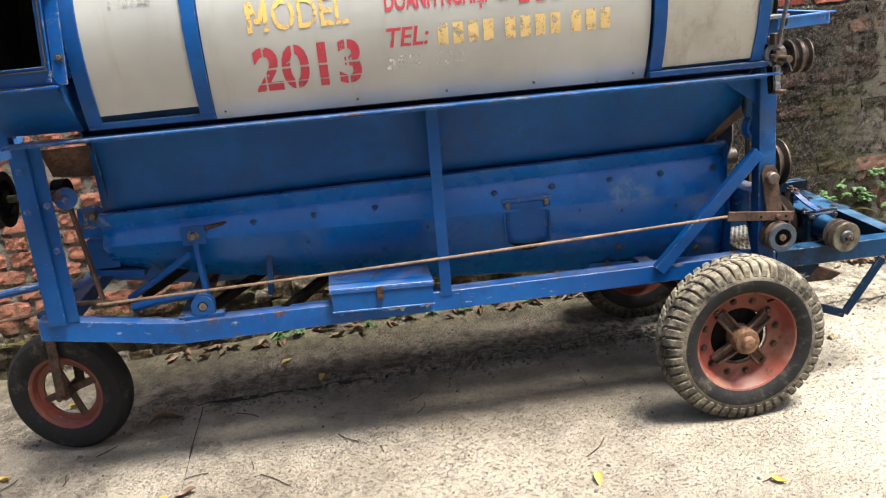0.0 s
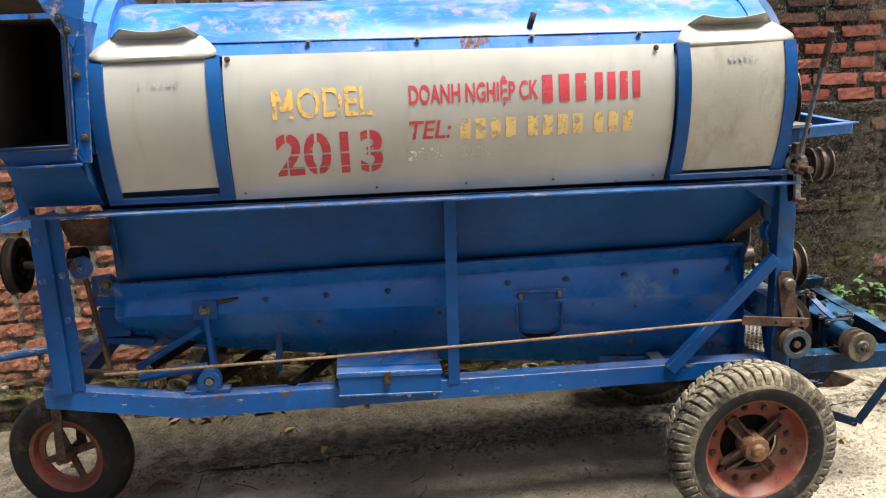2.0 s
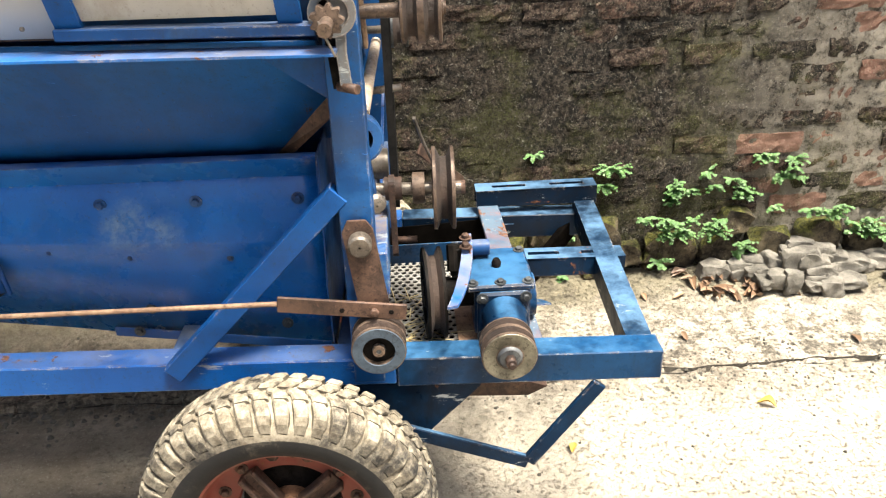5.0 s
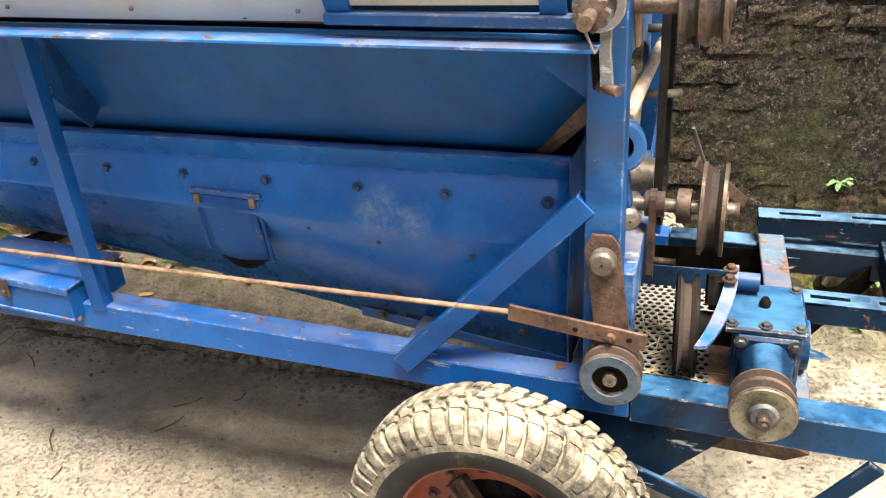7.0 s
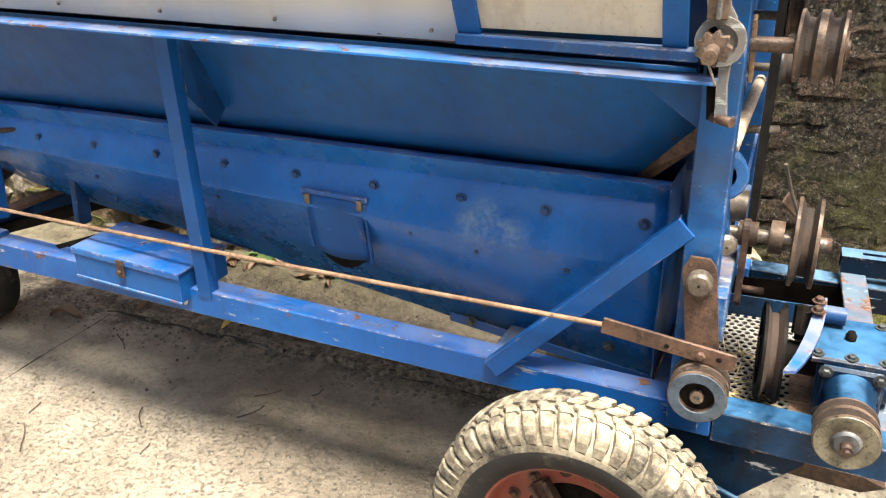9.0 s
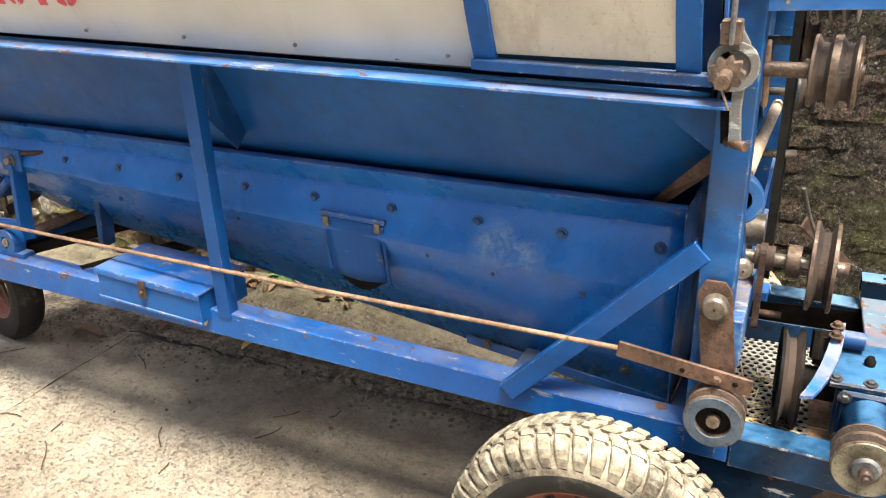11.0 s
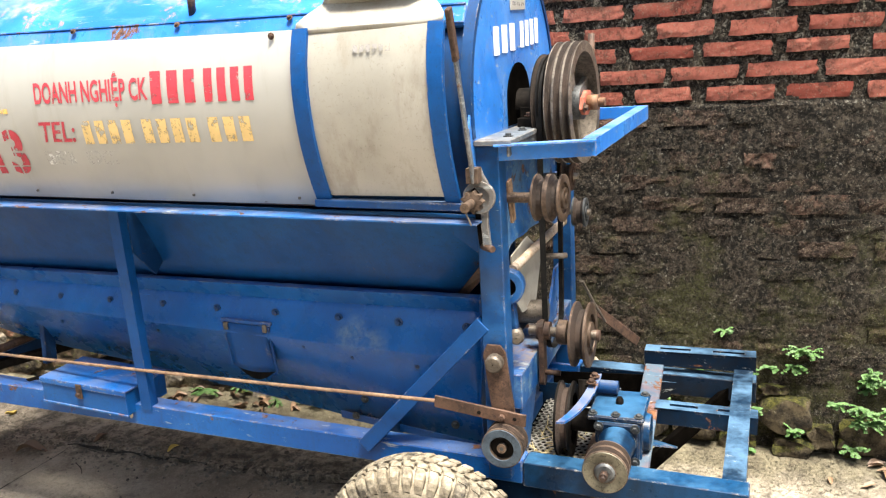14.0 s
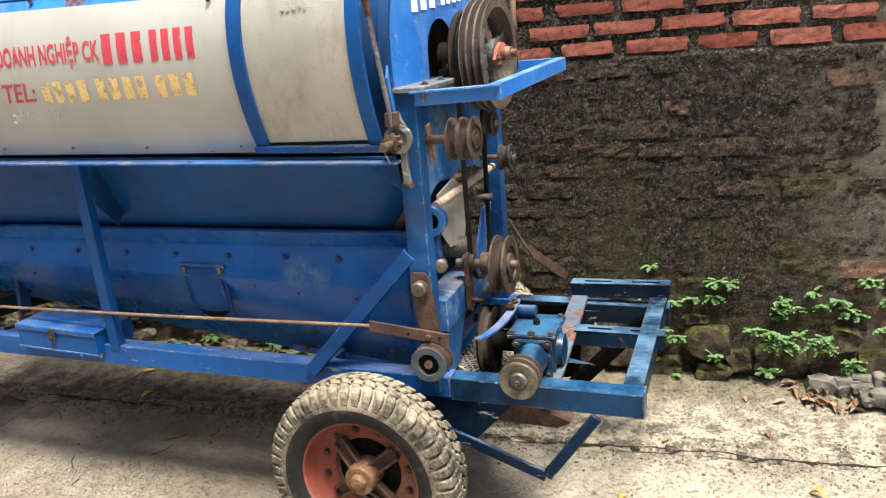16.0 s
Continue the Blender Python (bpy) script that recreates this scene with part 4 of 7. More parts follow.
def cells(x0, x1, n, gap=0.25):
    w = (x1 - x0) / (n + (n - 1) * gap)
    return [(x0 + i * w * (1 + gap), x0 + i * w * (1 + gap) + w) for i in range(n)]


fit_text("ODEL", -0.448, -0.237, 1.374, 1.458, INK_YELLOW, "letter", 0, 0.012, [(-0.405, -0.400, "x"), (-0.337, -0.333, "x")])
bm = bmesh.new()
for xa, xb, za, zb in ((-0.518, -0.518, 1.374, 1.458), (-0.472, -0.472, 1.374, 1.458), (-0.514, -0.495, 1.458, 1.396), (-0.472, -0.491, 1.458, 1.396)):
    rows = [[bm.verts.new((xa + (xb - xa) * k / 5 + w, 0, za + (zb - za) * k / 5)) for w in (0, 0.013)] for k in range(6)]
    for p, q in zip(rows, rows[1:]):
        bm.faces.new((p[0], p[1], q[1], q[0]))
drape(bm)
part("letter", bm, INK_YELLOW, front_panel, fix=False)
fit_text("2013", -0.518, -0.214, 1.208, 1.333, INK_RED, "letter", 0, 0.03, [(-0.491, -0.486, "x"), (-0.408, -0.400, "x"), (-0.257, -0.250, "x"), (1.268, 1.274, "z"), (1.229, 1.233, "z")])
fit_text("DOANH NGHIỆP CK", -0.132, 0.243, 1.382, 1.470, INK_RED, "letter", 0, 0.022)
fit_text("TEL:", -0.136, -0.014, 1.296, 1.350, INK_RED, "letter", 0.2, 0.015)
bars(cells(0.254, 0.385, 3, 0.6) + cells(0.412, 0.548, 4, 0.6), 1.386, 1.464, INK_RED, "maker_bar")
bars(cells(0.012, 0.175, 4, 0.5) + cells(0.210, 0.375, 4, 0.5) + cells(0.408, 0.527, 3, 0.5), 1.290, 1.350, INK_PALE, "number_bar")
bars(cells(-0.145, -0.045, 3) + cells(0.0, 0.10, 4), 1.235, 1.272, INK_GHOST, "faded_bar")
for y0, y1 in cells(0.150, 0.320, 3, 0.6) + cells(0.370, 0.54, 4, 0.6):
    z = 1.450 + 0.07 * (y0 - 0.1)
    bm = bmesh.new()
    plate(bm, [(1.0532, y0, z), (1.0532, y1, z), (1.0532, y1, z + 0.066), (1.0532, y0, z + 0.066)], 0.001)
    part("maker_bar", bm, INK_WHITE, machine, "white painted bar on the end plate")
bm = plate(bmesh.new(), [(1.0532, 0.290, 1.560), (1.0532, 0.420, 1.565), (1.0532, 0.420, 1.655), (1.0532, 0.290, 1.650)], 0.002)
badge = part("badge", bm, SHEET, machine, "small printed maker's plate")
bm = bmesh.new()
for r in range(5):
    for c in range(3):
        y, z = 0.305 + c * 0.037, 1.572 + r * 0.016
        plate(bm, [(1.0555, y, z), (1.0555, y + 0.027, z), (1.0555, y + 0.027, z + 0.009), (1.0555, y, z + 0.009)], 0.0006)
part("print_bars", bm, INK_GREY, badge)
for x0, x1 in ((-0.875, -0.765), (0.815, 0.905)):
    bars(cells(x0, x1, 6, 0.35), 1.478, 1.494, INK_GREY, "stamp_bar", machine, -0.0085)

# ---- hopper and grain pan ----
bm = bmesh.new()
rows = []
for k in range(11):
    v = k / 10
    xa, xb = -1.045 - 0.03 * v, 1.032 - 0.107 * max(0.0, (v - 0.5) / 0.5)
    row = []
    for i in range(25):
        u = i / 24
        x = xa + (xb - xa) * u
        zt, zl = ledge_z(x) - 0.004, 0.866 - 0.002 * u
        y = 0.030 + 0.130 * v + 0.010 * math.sin(math.pi * v) + 0.003 * noise.noise(V(i * 0.4, v * 3, 2)) + 0.004 * v * noise.noise(V(u * 8, 0, 0))
        row.append(bm.verts.new((x, y, zt + (zl - zt) * v)))
    rows.append(row)
for p, q in zip(rows, rows[1:]):
    for i in range(24):
        bm.faces.new((p[i], p[i + 1], q[i + 1], q[i])).smooth = True
hopper = part("hopper_front", bm, BLUE, machine, "sloping blue sheet under the drum")
hopper.modifiers.new("thick", "SOLIDIFY").thickness = 0.003
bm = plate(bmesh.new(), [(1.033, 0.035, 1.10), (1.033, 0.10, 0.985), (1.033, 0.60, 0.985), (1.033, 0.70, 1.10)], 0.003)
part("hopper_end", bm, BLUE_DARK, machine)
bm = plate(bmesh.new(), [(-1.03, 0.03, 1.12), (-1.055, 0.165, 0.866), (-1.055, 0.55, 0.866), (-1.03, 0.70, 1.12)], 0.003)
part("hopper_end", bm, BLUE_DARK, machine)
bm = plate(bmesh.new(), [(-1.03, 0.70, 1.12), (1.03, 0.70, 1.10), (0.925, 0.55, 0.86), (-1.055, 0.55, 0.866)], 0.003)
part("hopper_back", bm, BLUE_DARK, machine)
bm = plate(bmesh.new(), [(-1.18, 0.03, 1.10), (-1.035, 0.03, 1.10), (-1.06, 0.16, 0.99), (-1.18, 0.10, 1.01)], 0.003)
part("chute_side", bm, RUST, machine, "rusty underside of the feed chute")


LOW = [(-1.2, 0.70), (-1.08, 0.68), (-0.775, 0.605), (0.0, 0.462), (0.5, 0.444), (1.1, 0.440)]


def pan_bottom(x):
    for (a, za), (b, zb) in zip(LOW, LOW[1:]):
        if x <= b:
            return za + (zb - za) * (x - a) / (b - a)
    return LOW[-1][1]


def pan_in(x):
    """How far back the pan's lower edge lies."""
    return 0.215 + 0.085 * math.exp(-((x + 0.05) / 0.45) ** 2) - 0.062 * max(0, (x - 0.45) / 0.55)


def fold_z(x):
    return 0.731 - 0.036 * x


bm = bmesh.new()
rows = [[] for k in range(8)]
NX = 48
for i in range(NX + 1):
    x = -1.085 + 2.082 * i / NX
    w = 0.0045 * noise.noise(V(x * 2.2, 0.3, 6)) + 0.002 * noise.noise(V(x * 7, 2.3, 6))
    zt = 0.877 - 0.0040 * (x + 1.05) + 0.004 * noise.noise(V(x * 1.7, 5, 2))
    for r, (y, z) in zip(rows, ((0.135, zt), (0.120 + w, zt - 0.006), (0.150 + w, zt - 0.052), (0.142 + w, zt - 0.062), (0.113 + w * 1.5, fold_z(x) + 0.004), (0.1125 + w * 1.5, fold_z(x) - 0.002), ((0.116 + pan_in(x)) / 2 + w, (fold_z(x) + pan_bottom(x)) / 2), (pan_in(x), pan_bottom(x)))):
        r.append(bm.verts.new((x, y, z)))
for k, (p, q) in enumerate(zip(rows, rows[1:])):
    for i in range(NX):
        bm.faces.new((p[i], p[i + 1], q[i + 1], q[i])).smooth = True
grain_pan = part("grain_pan", bm, BLUE_PAN, machine, "blue sheet shaking pan with a folded side")
grain_pan.modifiers.new("thick", "SOLIDIFY").thickness = 0.003
for x in (-0.613, -0.419, -0.218, -0.014, 0.182, 0.380, 0.583, 0.763, 0.955):
    bolt(BOLT_PAN, grain_pan, (x, 0.132, 0.784 - 0.003 * x))
for x, z in ((-0.45, 0.70), (-0.05, 0.705), (0.30, 0.69), (0.47, 0.70), (0.62, 0.68), (0.813, 0.672), (0.62, 0.535), (0.90, 0.50), (-0.2, 0.63)):
    y = 0.117 + (pan_in(x) - 0.117) * max(0, (fold_z(x) - z) / (fold_z(x) - pan_bottom(x)))
    bolt(BOLT_DARK if z < 0.55 else RIVET, grain_pan, (x, y - 0.002, z - 0.006), name="rivet")
bm = bmesh.new()
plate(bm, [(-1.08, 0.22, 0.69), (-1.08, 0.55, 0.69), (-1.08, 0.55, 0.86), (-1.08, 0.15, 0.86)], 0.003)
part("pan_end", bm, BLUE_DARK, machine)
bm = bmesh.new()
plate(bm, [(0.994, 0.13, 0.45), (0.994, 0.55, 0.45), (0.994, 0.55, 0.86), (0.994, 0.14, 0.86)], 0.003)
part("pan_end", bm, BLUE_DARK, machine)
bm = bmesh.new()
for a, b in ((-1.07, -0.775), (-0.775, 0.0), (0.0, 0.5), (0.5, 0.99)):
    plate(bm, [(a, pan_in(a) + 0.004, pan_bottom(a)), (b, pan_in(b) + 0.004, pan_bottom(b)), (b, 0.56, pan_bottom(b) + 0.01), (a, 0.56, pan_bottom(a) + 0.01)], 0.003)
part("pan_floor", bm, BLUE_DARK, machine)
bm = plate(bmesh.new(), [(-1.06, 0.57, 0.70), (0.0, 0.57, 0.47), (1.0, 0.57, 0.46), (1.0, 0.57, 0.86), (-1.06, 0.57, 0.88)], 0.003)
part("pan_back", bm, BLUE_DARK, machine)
bm = bmesh.new()
beam(bm, (0.520, 0.205, 0.458), (0.99, 0.128, 0.450), 0.004, 0.022)
part("pan_lip", bm, BLUE, grain_pan)
bolt(BOLT_DARK, grain_pan, (0.58, 0.185, 0.468))
bm = plate(bmesh.new(), [(0.997, 0.105, 0.445), (0.997, 0.13, 0.44), (0.997, 0.145, 0.86), (0.997, 0.118, 0.86), (0.997, 0.115, 0.70), (0.997, 0.090, 0.60)], 0.003)
part("pan_flange", bm, BLUE, grain_pan)
# hatch
bm = bmesh.new()
beam(bm, (0.203, 0.118, 0.756), (0.371, 0.116, 0.752), 0.012, 0.012)
hinge = part("hatch_rail", bm, BLUE_WORN, grain_pan)
rows = []
bm = bmesh.new()
for k in range(7):
    v = k / 6
    rows.append([bm.verts.new((0.214 + 0.140 * i / 6 + 0.004 * v, 0.114 + 0.026 * max(0, v - 0.2) - 0.008 * math.sin(math.pi * i / 6) * v, 0.750 - 0.142 * v - 0.006 * math.sin(math.pi * i / 6) * v - 0.006 * i / 6)) for i in range(7)])
for p, q in zip(rows, rows[1:]):
    for i in range(6):
        bm.faces.new((p[i], p[i + 1], q[i + 1], q[i])).smooth = True
hatch = part("hatch", bm, BLUE, machine, "small blue sheet inspection door, sprung at the bottom")
hatch.modifiers.new("thick", "SOLIDIFY").thickness = 0.002
bm = bmesh.new()
beam(bm, (0.208, 0.116, 0.748), (0.211, 0.134, 0.612), 0.008, 0.008)
part("hatch_guide", bm, BLUE, hatch)
bm = bmesh.new()
beam(bm, (0.362, 0.114, 0.744), (0.364, 0.134, 0.596), 0.008, 0.008)
part("hatch_guide", bm, BLUE, hatch)
for x in (0.221, 0.353):
    bm = box(bmesh.new(), (x, 0.109, 0.740), (0.014, 0.006, 0.024))
    part("hatch_clip", bm, STEEL, hatch)
bm = plate(bmesh.new(), [(1.040, 0.30, 0.84), (0.90, 0.30, 0.84), (0.90, 0.30, 1.02), (1.040, 0.30, 1.02)], 0.003)
part("end_baffle", bm, BLUE_DARK, machine)
bm = plate(bmesh.new(), [(0.918, 0.172, 0.858), (0.950, 0.168, 0.858), (1.040, 0.100, 0.950), (1.040, 0.100, 0.990)], 0.003)
part("hopper_strip", bm, RUST, machine, "rusty strip along the edge of the hopper")
# no gap is cut; a black crescent paints its inner shade
bm = plate(bmesh.new(), [(0.352, 0.140, 0.606), (0.222, 0.140, 0.612)] + [(0.222 + 0.130 * k / 8, 0.140, 0.604 - 0.006 * k / 8 - 0.032 * math.sin(math.pi * k / 8)) for k in range(9)], 0.001)
part("hatch_gap", bm, BLACK_IRON, hatch, "black plate for the shaded gap under the door")

# ---- toolbox on the beam ----
def box_tilt(bm):
    """The box leans with the beam, lower towards the drive end."""
    for v in bm.verts:
        v.co.z -= 0.045 * (v.co.x + 0.232)
    return bm


bm = box_tilt(box(bmesh.new(), (-0.232, 0.068, 0.524), (0.326, 0.172, 0.074), bevel=0.002))
toolbox = part("toolbox", bm, BLUE, machine, "blue sheet-metal toolbox with a rusty hasp")
bm = box_tilt(box(bmesh.new(), (-0.232, 0.068, 0.5635), (0.334, 0.180, 0.006), bevel=0.002))
part("lid", bm, BLUE_WORN, toolbox, "flat lid with rubbed edges")
bm = box_tilt(box(bmesh.new(), (-0.232, -0.0205, 0.556), (0.334, 0.003, 0.012), bevel=0.001))
part("lid_lip", bm, BLUE_WORN, toolbox)
bm = box_tilt(box(bmesh.new(), (-0.232, -0.0195, 0.488), (0.330, 0.005, 0.006), bevel=0.001))
part("rim", bm, BLUE_SCRAPED, toolbox, "scraped bottom edge")
bm = bmesh.new()
box(bm, (-0.240, -0.0245, 0.543), (0.022, 0.005, 0.046))
rod(bm, [(-0.240, -0.024, 0.534), (-0.240, -0.036, 0.536)], 0.006, 8)
part("hasp", bm, RUST, toolbox, "rusty hasp")
# tan flakes where the beam's paint came off under the box
rng = random.Random(41)
for x, w, h in ((-0.200, 0.022, 0.010), (-0.172, 0.014, 0.014), (-0.110, 0.018, 0.010), (-0.090, 0.010, 0.016)):
    n = 9
    plate_pts = [(x + w * math.cos(6.283 * k / n) * rng.uniform(0.6, 1.1), 0.0142, 0.472 + h * math.sin(6.283 * k / n) * rng.uniform(0.5, 1.1)) for k in range(n)]
    part("bare_patch", plate(bmesh.new(), plate_pts, 0.0012), SHEET_OLD, machine, "patch of beam bared of paint")


# ---- wheels ----
def turn_frame(p, d):
    return along(p, Vector(p) + Vector(d))


def lug_wheel(y, out):
    """A rear wheel with a lugged tyre; out: the side that its hub faces."""
    c = (0.920, y, 0.259)
    m = turn_frame(c, (0, out, 0))
    bm = bmesh.new()
    # rim: dished steel plate with its opening, seen from the outside
    prof = [(0.050, 0.176), (0.057, 0.174), (0.052, 0.166), (0.024, 0.158), (0.006, 0.150), (0.000, 0.142), (-0.002, 0.100), (-0.008, 0.096), (-0.012, 0.100), (-0.010, 0.146), (-0.03, 0.158), (-0.050, 0.176), (-0.045, 0.168), (0.010, 0.166)]
    lathe(bm, prof, m, 48)
    wheel = part("wheel", bm, RED, machine, "red-painted steel wheel with a lugged dusty tyre")
    bm = bmesh.new()
    half = [(0.048, 0.165), (0.061, 0.176), (0.069, 0.196), (0.070, 0.216), (0.064, 0.238), (0.054, 0.253), (0.030, 0.268), (0.0, 0.271)]
    prof = half + [(-a, r) for a, r in half[::-1][1:]] + [(-0.03, 0.18), (0.03, 0.18)]
    n = len(prof)
    lathe(bm, prof, m, 72, mat=lambda i: 1 if 3 <= i <= 10 else 0)
    # two rows of lugs each side, the inner ones set between the outer, all with rounded shoulders
    inner = [(0.0015, 0.261, 0.2765, 0.0150, 0.010), (0.013, 0.261, 0.2775, 0.0182, 0.004), (0.016, 0.261, 0.2775, 0.0182, -0.003), (0.029, 0.260, 0.2755, 0.0172, -0.007)]
    outer = [(0.0315, 0.259, 0.2750, 0.0165, 0.004), (0.040, 0.257, 0.2745, 0.0180, 0.000), (0.052, 0.252, 0.2705, 0.0178, -0.004), (0.060, 0.246, 0.2630, 0.0165, -0.005), (0.0655, 0.236, 0.2480, 0.0140, -0.005), (0.0672, 0.224, 0.2300, 0.0120, -0.005)]
    for k in range(100):
        side, row = (1, -1)[k % 2], k // 2
        for sec, turn in ((inner, 0.25 if side > 0 else 0.75), (outer, 0.0 if side > 0 else 0.5)):
            a = 2 * math.pi * (row + turn) / 50
            cs, sn = math.cos(a), math.sin(a)
            rr = []
            for ax, r0, r1, w, sh in sec:
                w *= 0.85 if sec is inner else 0.76
                back = 0.006 if r1 < 0.255 else 0.0
                ring5 = ((ax - back, r0, -1.0), (ax, r1 - 0.0035, -0.95), (ax, r1, -0.72), (ax, r1, 0.72), (ax, r1 - 0.0035, 0.95), (ax - back, r0, 1.0))
                rr.append([bm.verts.new(m @ V(r * cs - (sh + w * q) * sn, r * sn + (sh + w * q) * cs, u * side)) for u, r, q in ring5])
            for p, q in zip(rr, rr[1:]):
                for i in range(5):
                    bm.faces.new((p[i], p[i + 1], q[i + 1], q[i])).material_index = 1
            for e in (rr[0], rr[-1]):
                bm.faces.new(e).material_index = 1
    part("tyre", bm, [SIDEWALL, TREAD], wheel, "black rubber tyre with dust-caked lugs")
    bm = bmesh.new()
    lathe(bm, [(-0.05, 0.002), (-0.05, 0.044), (0.050, 0.043), (0.058, 0.040), (0.060, 0.024), (0.064, 0.022), (0.072, 0.018), (0.074, 0.012), (0.074, 0.002)], m, 28)
    part("hub", bm, OCHRE, wheel, "rusty ochre-brown hub cap")
    # drum disc in black, which also puts in the shade inside the rim
    bm = lathe(bmesh.new(), [(-0.045, 0.03), (-0.045, 0.098), (-0.012, 0.092), (-0.010, 0.03)], m, 32)
    part("brake_drum", bm, BLACK_IRON, wheel, "black brake drum behind the spokes")
    for k in range(4):
        a = radians(38 + 90 * k)
        bm = bmesh.new()
        out3, side = m.to_3x3() @ V(0, 0, 1), V(-math.sin(a), math.cos(a), 0)
        for off, w, h, lift in ((0.0, 0.040, 0.008, 0.004), (-0.0165, 0.009, 0.024, 0.010), (0.0165, 0.009, 0.024, 0.010)):
            p, q = V(0.034 * math.cos(a), 0.034 * math.sin(a), lift + 0.012) + side * off, V(0.116 * math.cos(a), 0.116 * math.sin(a), lift - 0.002) + side * off
            beam(bm, m @ p, m @ q, w, h, out3)
        part("spoke", bm, RUST, wheel)
    for k in range(12):
        a = radians(30 * k + 10)
        same("bolt", BOLT_RUST, wheel, m @ Matrix.Translation((0.127 * math.cos(a), 0.127 * math.sin(a), -0.001)))
    bm = bmesh.new()
    rod(bm, [m @ V(0.09, 0.115, 0.015), m @ V(0.10, 0.135, 0.045)], 0.004, 8)
    part("valve", bm, BLACK_IRON, wheel)
    return wheel


lug_wheel(-0.128, -1)
lug_wheel(0.838, 1)
bm = rod(bmesh.new(), [(0.920, -0.10, 0.259), (0.920, 0.81, 0.259)], 0.022, 16)
part("axle", bm, RUST, machine)
for y0 in (0.03, 0.66):
    bm = plate(bmesh.new(), [(0.78, y0, 0.46), (0.82, y0, 0.30), (0.90, y0, 0.255), (1.17, y0, 0.285), (1.29 if y0 < 0.1 else 1.40, y0, 0.41), (1.29 if y0 < 0.1 else 1.42, y0, 0.46)], 0.006)
    # the dark paint takes in the shade on the inner side
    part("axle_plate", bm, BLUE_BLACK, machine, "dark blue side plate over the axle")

fm = turn_frame((-1.372, 0.365, 0.208), (-0.22, -0.975, 0))
bm = bmesh.new()
lathe(bm, [(0.035, 0.140), (0.040, 0.138), (0.034, 0.126), (0.012, 0.118), (0.010, 0.098), (0.0, 0.098), (0.0, 0.118), (-0.035, 0.140), (-0.032, 0.130), (0.01, 0.130)], fm, 40)
fw = part("wheel", bm, RED, machine, "small rusty front wheel with a smooth tyre")
bm = bmesh.new()
half = [(0.034, 0.132), (0.046, 0.150), (0.052, 0.180), (0.046, 0.206), (0.030, 0.220), (0.0, 0.226)]
lathe(bm, half + [(-a, r) for a, r in half[::-1][1:]] + [(-0.02, 0.15), (0.02, 0.15)], fm, 56)
part("tyre", bm, SIDEWALL, fw, "worn black rubber tyre")
bm = lathe(bmesh.new(), [(-0.05, 0.002), (-0.05, 0.022), (0.05, 0.022), (0.05, 0.002)], fm, 20)
part("hub", bm, RUST, fw)
for k in range(4):
    a = radians(20 + 90 * k)
    bm = beam(bmesh.new(), fm @ V(0.018 * math.cos(a), 0.018 * math.sin(a), 0.006), fm @ V(0.108 * math.cos(a), 0.108 * math.sin(a), 0.006), 0.026, 0.010, fm.to_3x3() @ V(0, 0, 1))
    part("spoke", bm, RUST, fw)
for s in (1, -1):
    bm = beam(bmesh.new(), fm @ V(0, 0, 0.066 * s), fm @ V(0, 0, 0.066 * s) + V(0.012, 0, 0.314), 0.036, 0.008, fm.to_3x3() @ V(0, 0, 1))
    part("fork_arm", bm, RUST, machine)
bm = rod(bmesh.new(), [fm @ V(0, 0, 0.085), fm @ V(0, 0, -0.085)], 0.011, 12)
part("front_axle", bm, RUST, machine)
bm = bmesh.new()
box(bm, (-1.36, 0.365, 0.520), (0.07, 0.17, 0.02))
rod(bm, [(-1.36, 0.365, 0.52), (-1.36, 0.365, 0.60)], 0.03, 16)
part("steering_head", bm, BLUE_DARK, machine)
bm = bmesh.new()
beam(bm, (-1.38, 0.365, 0.60), (-1.25, 0.365, 0.575), 0.10, 0.03)
beam(bm, (-1.26, 0.07, 0.555), (-1.26, 0.66, 0.555), 0.05, 0.05)
part("front_cross", bm, BLUE_DARK, machine)
bm = rod(bmesh.new(), [(-1.27, 0.30, 0.63), (-1.75, 0.22, 0.60), (-2.4, 0.1, 0.56)], 0.014)
part("draw_bar", bm, DUSTY, machine, "pale blue towing pole")
bm = rod(bmesh.new(), [(-1.20, 0.22, 0.66), (-1.36, 0.18, 0.56), (-1.6, 0.15, 0.55), (-2.3, 0.15, 0.62)], 0.005, 8)
part("tow_wire", bm, PALE, machine)

# ---- feed chute at the front end ----
bm = bmesh.new()
x0, x1, za, zb, yf, yb = -1.236, -1.042, 1.330, 1.662, -0.195, 0.24
plate(bm, [(x0, yf, za), (x0, yb, za), (x0, yb, zb), (x0, yf, zb)], 0.003)
chute = part("feed_chute", bm, DARK_RUST, machine, "open feed mouth, rusty brown inside")
bm = plate(bmesh.new(), [(x1, yf, za), (x1, yb, za), (x1, yb, zb), (x1, yf, zb)], 0.003)
part("chute_cheek", bm, DARK_RUST, chute)
bm = plate(bmesh.new(), [(x0, yf, zb), (x1, yf, zb), (x1, yb, zb), (x0, yb, zb)], 0.003)
part("chute_roof", bm, DARK_RUST, chute)
bm = plate(bmesh.new(), [(x0, yf, za), (x1, yf, za), (x1, yb, za), (x0, yb, za)], 0.003)
part("chute_floor", bm, DARK_RUST, chute)
bm = plate(bmesh.new(), [(x0, yb, za), (x1, yb, za), (x1, yb, zb), (x0, yb, zb)], 0.003)
part("chute_back", bm, DARK_RUST, chute)
bm = bmesh.new()
plate(bm, [(x0 - 0.004, yf, za), (x0 - 0.004, yb, za), (x0 - 0.004, yb, zb), (x0 - 0.004, yf, zb)], 0.002)
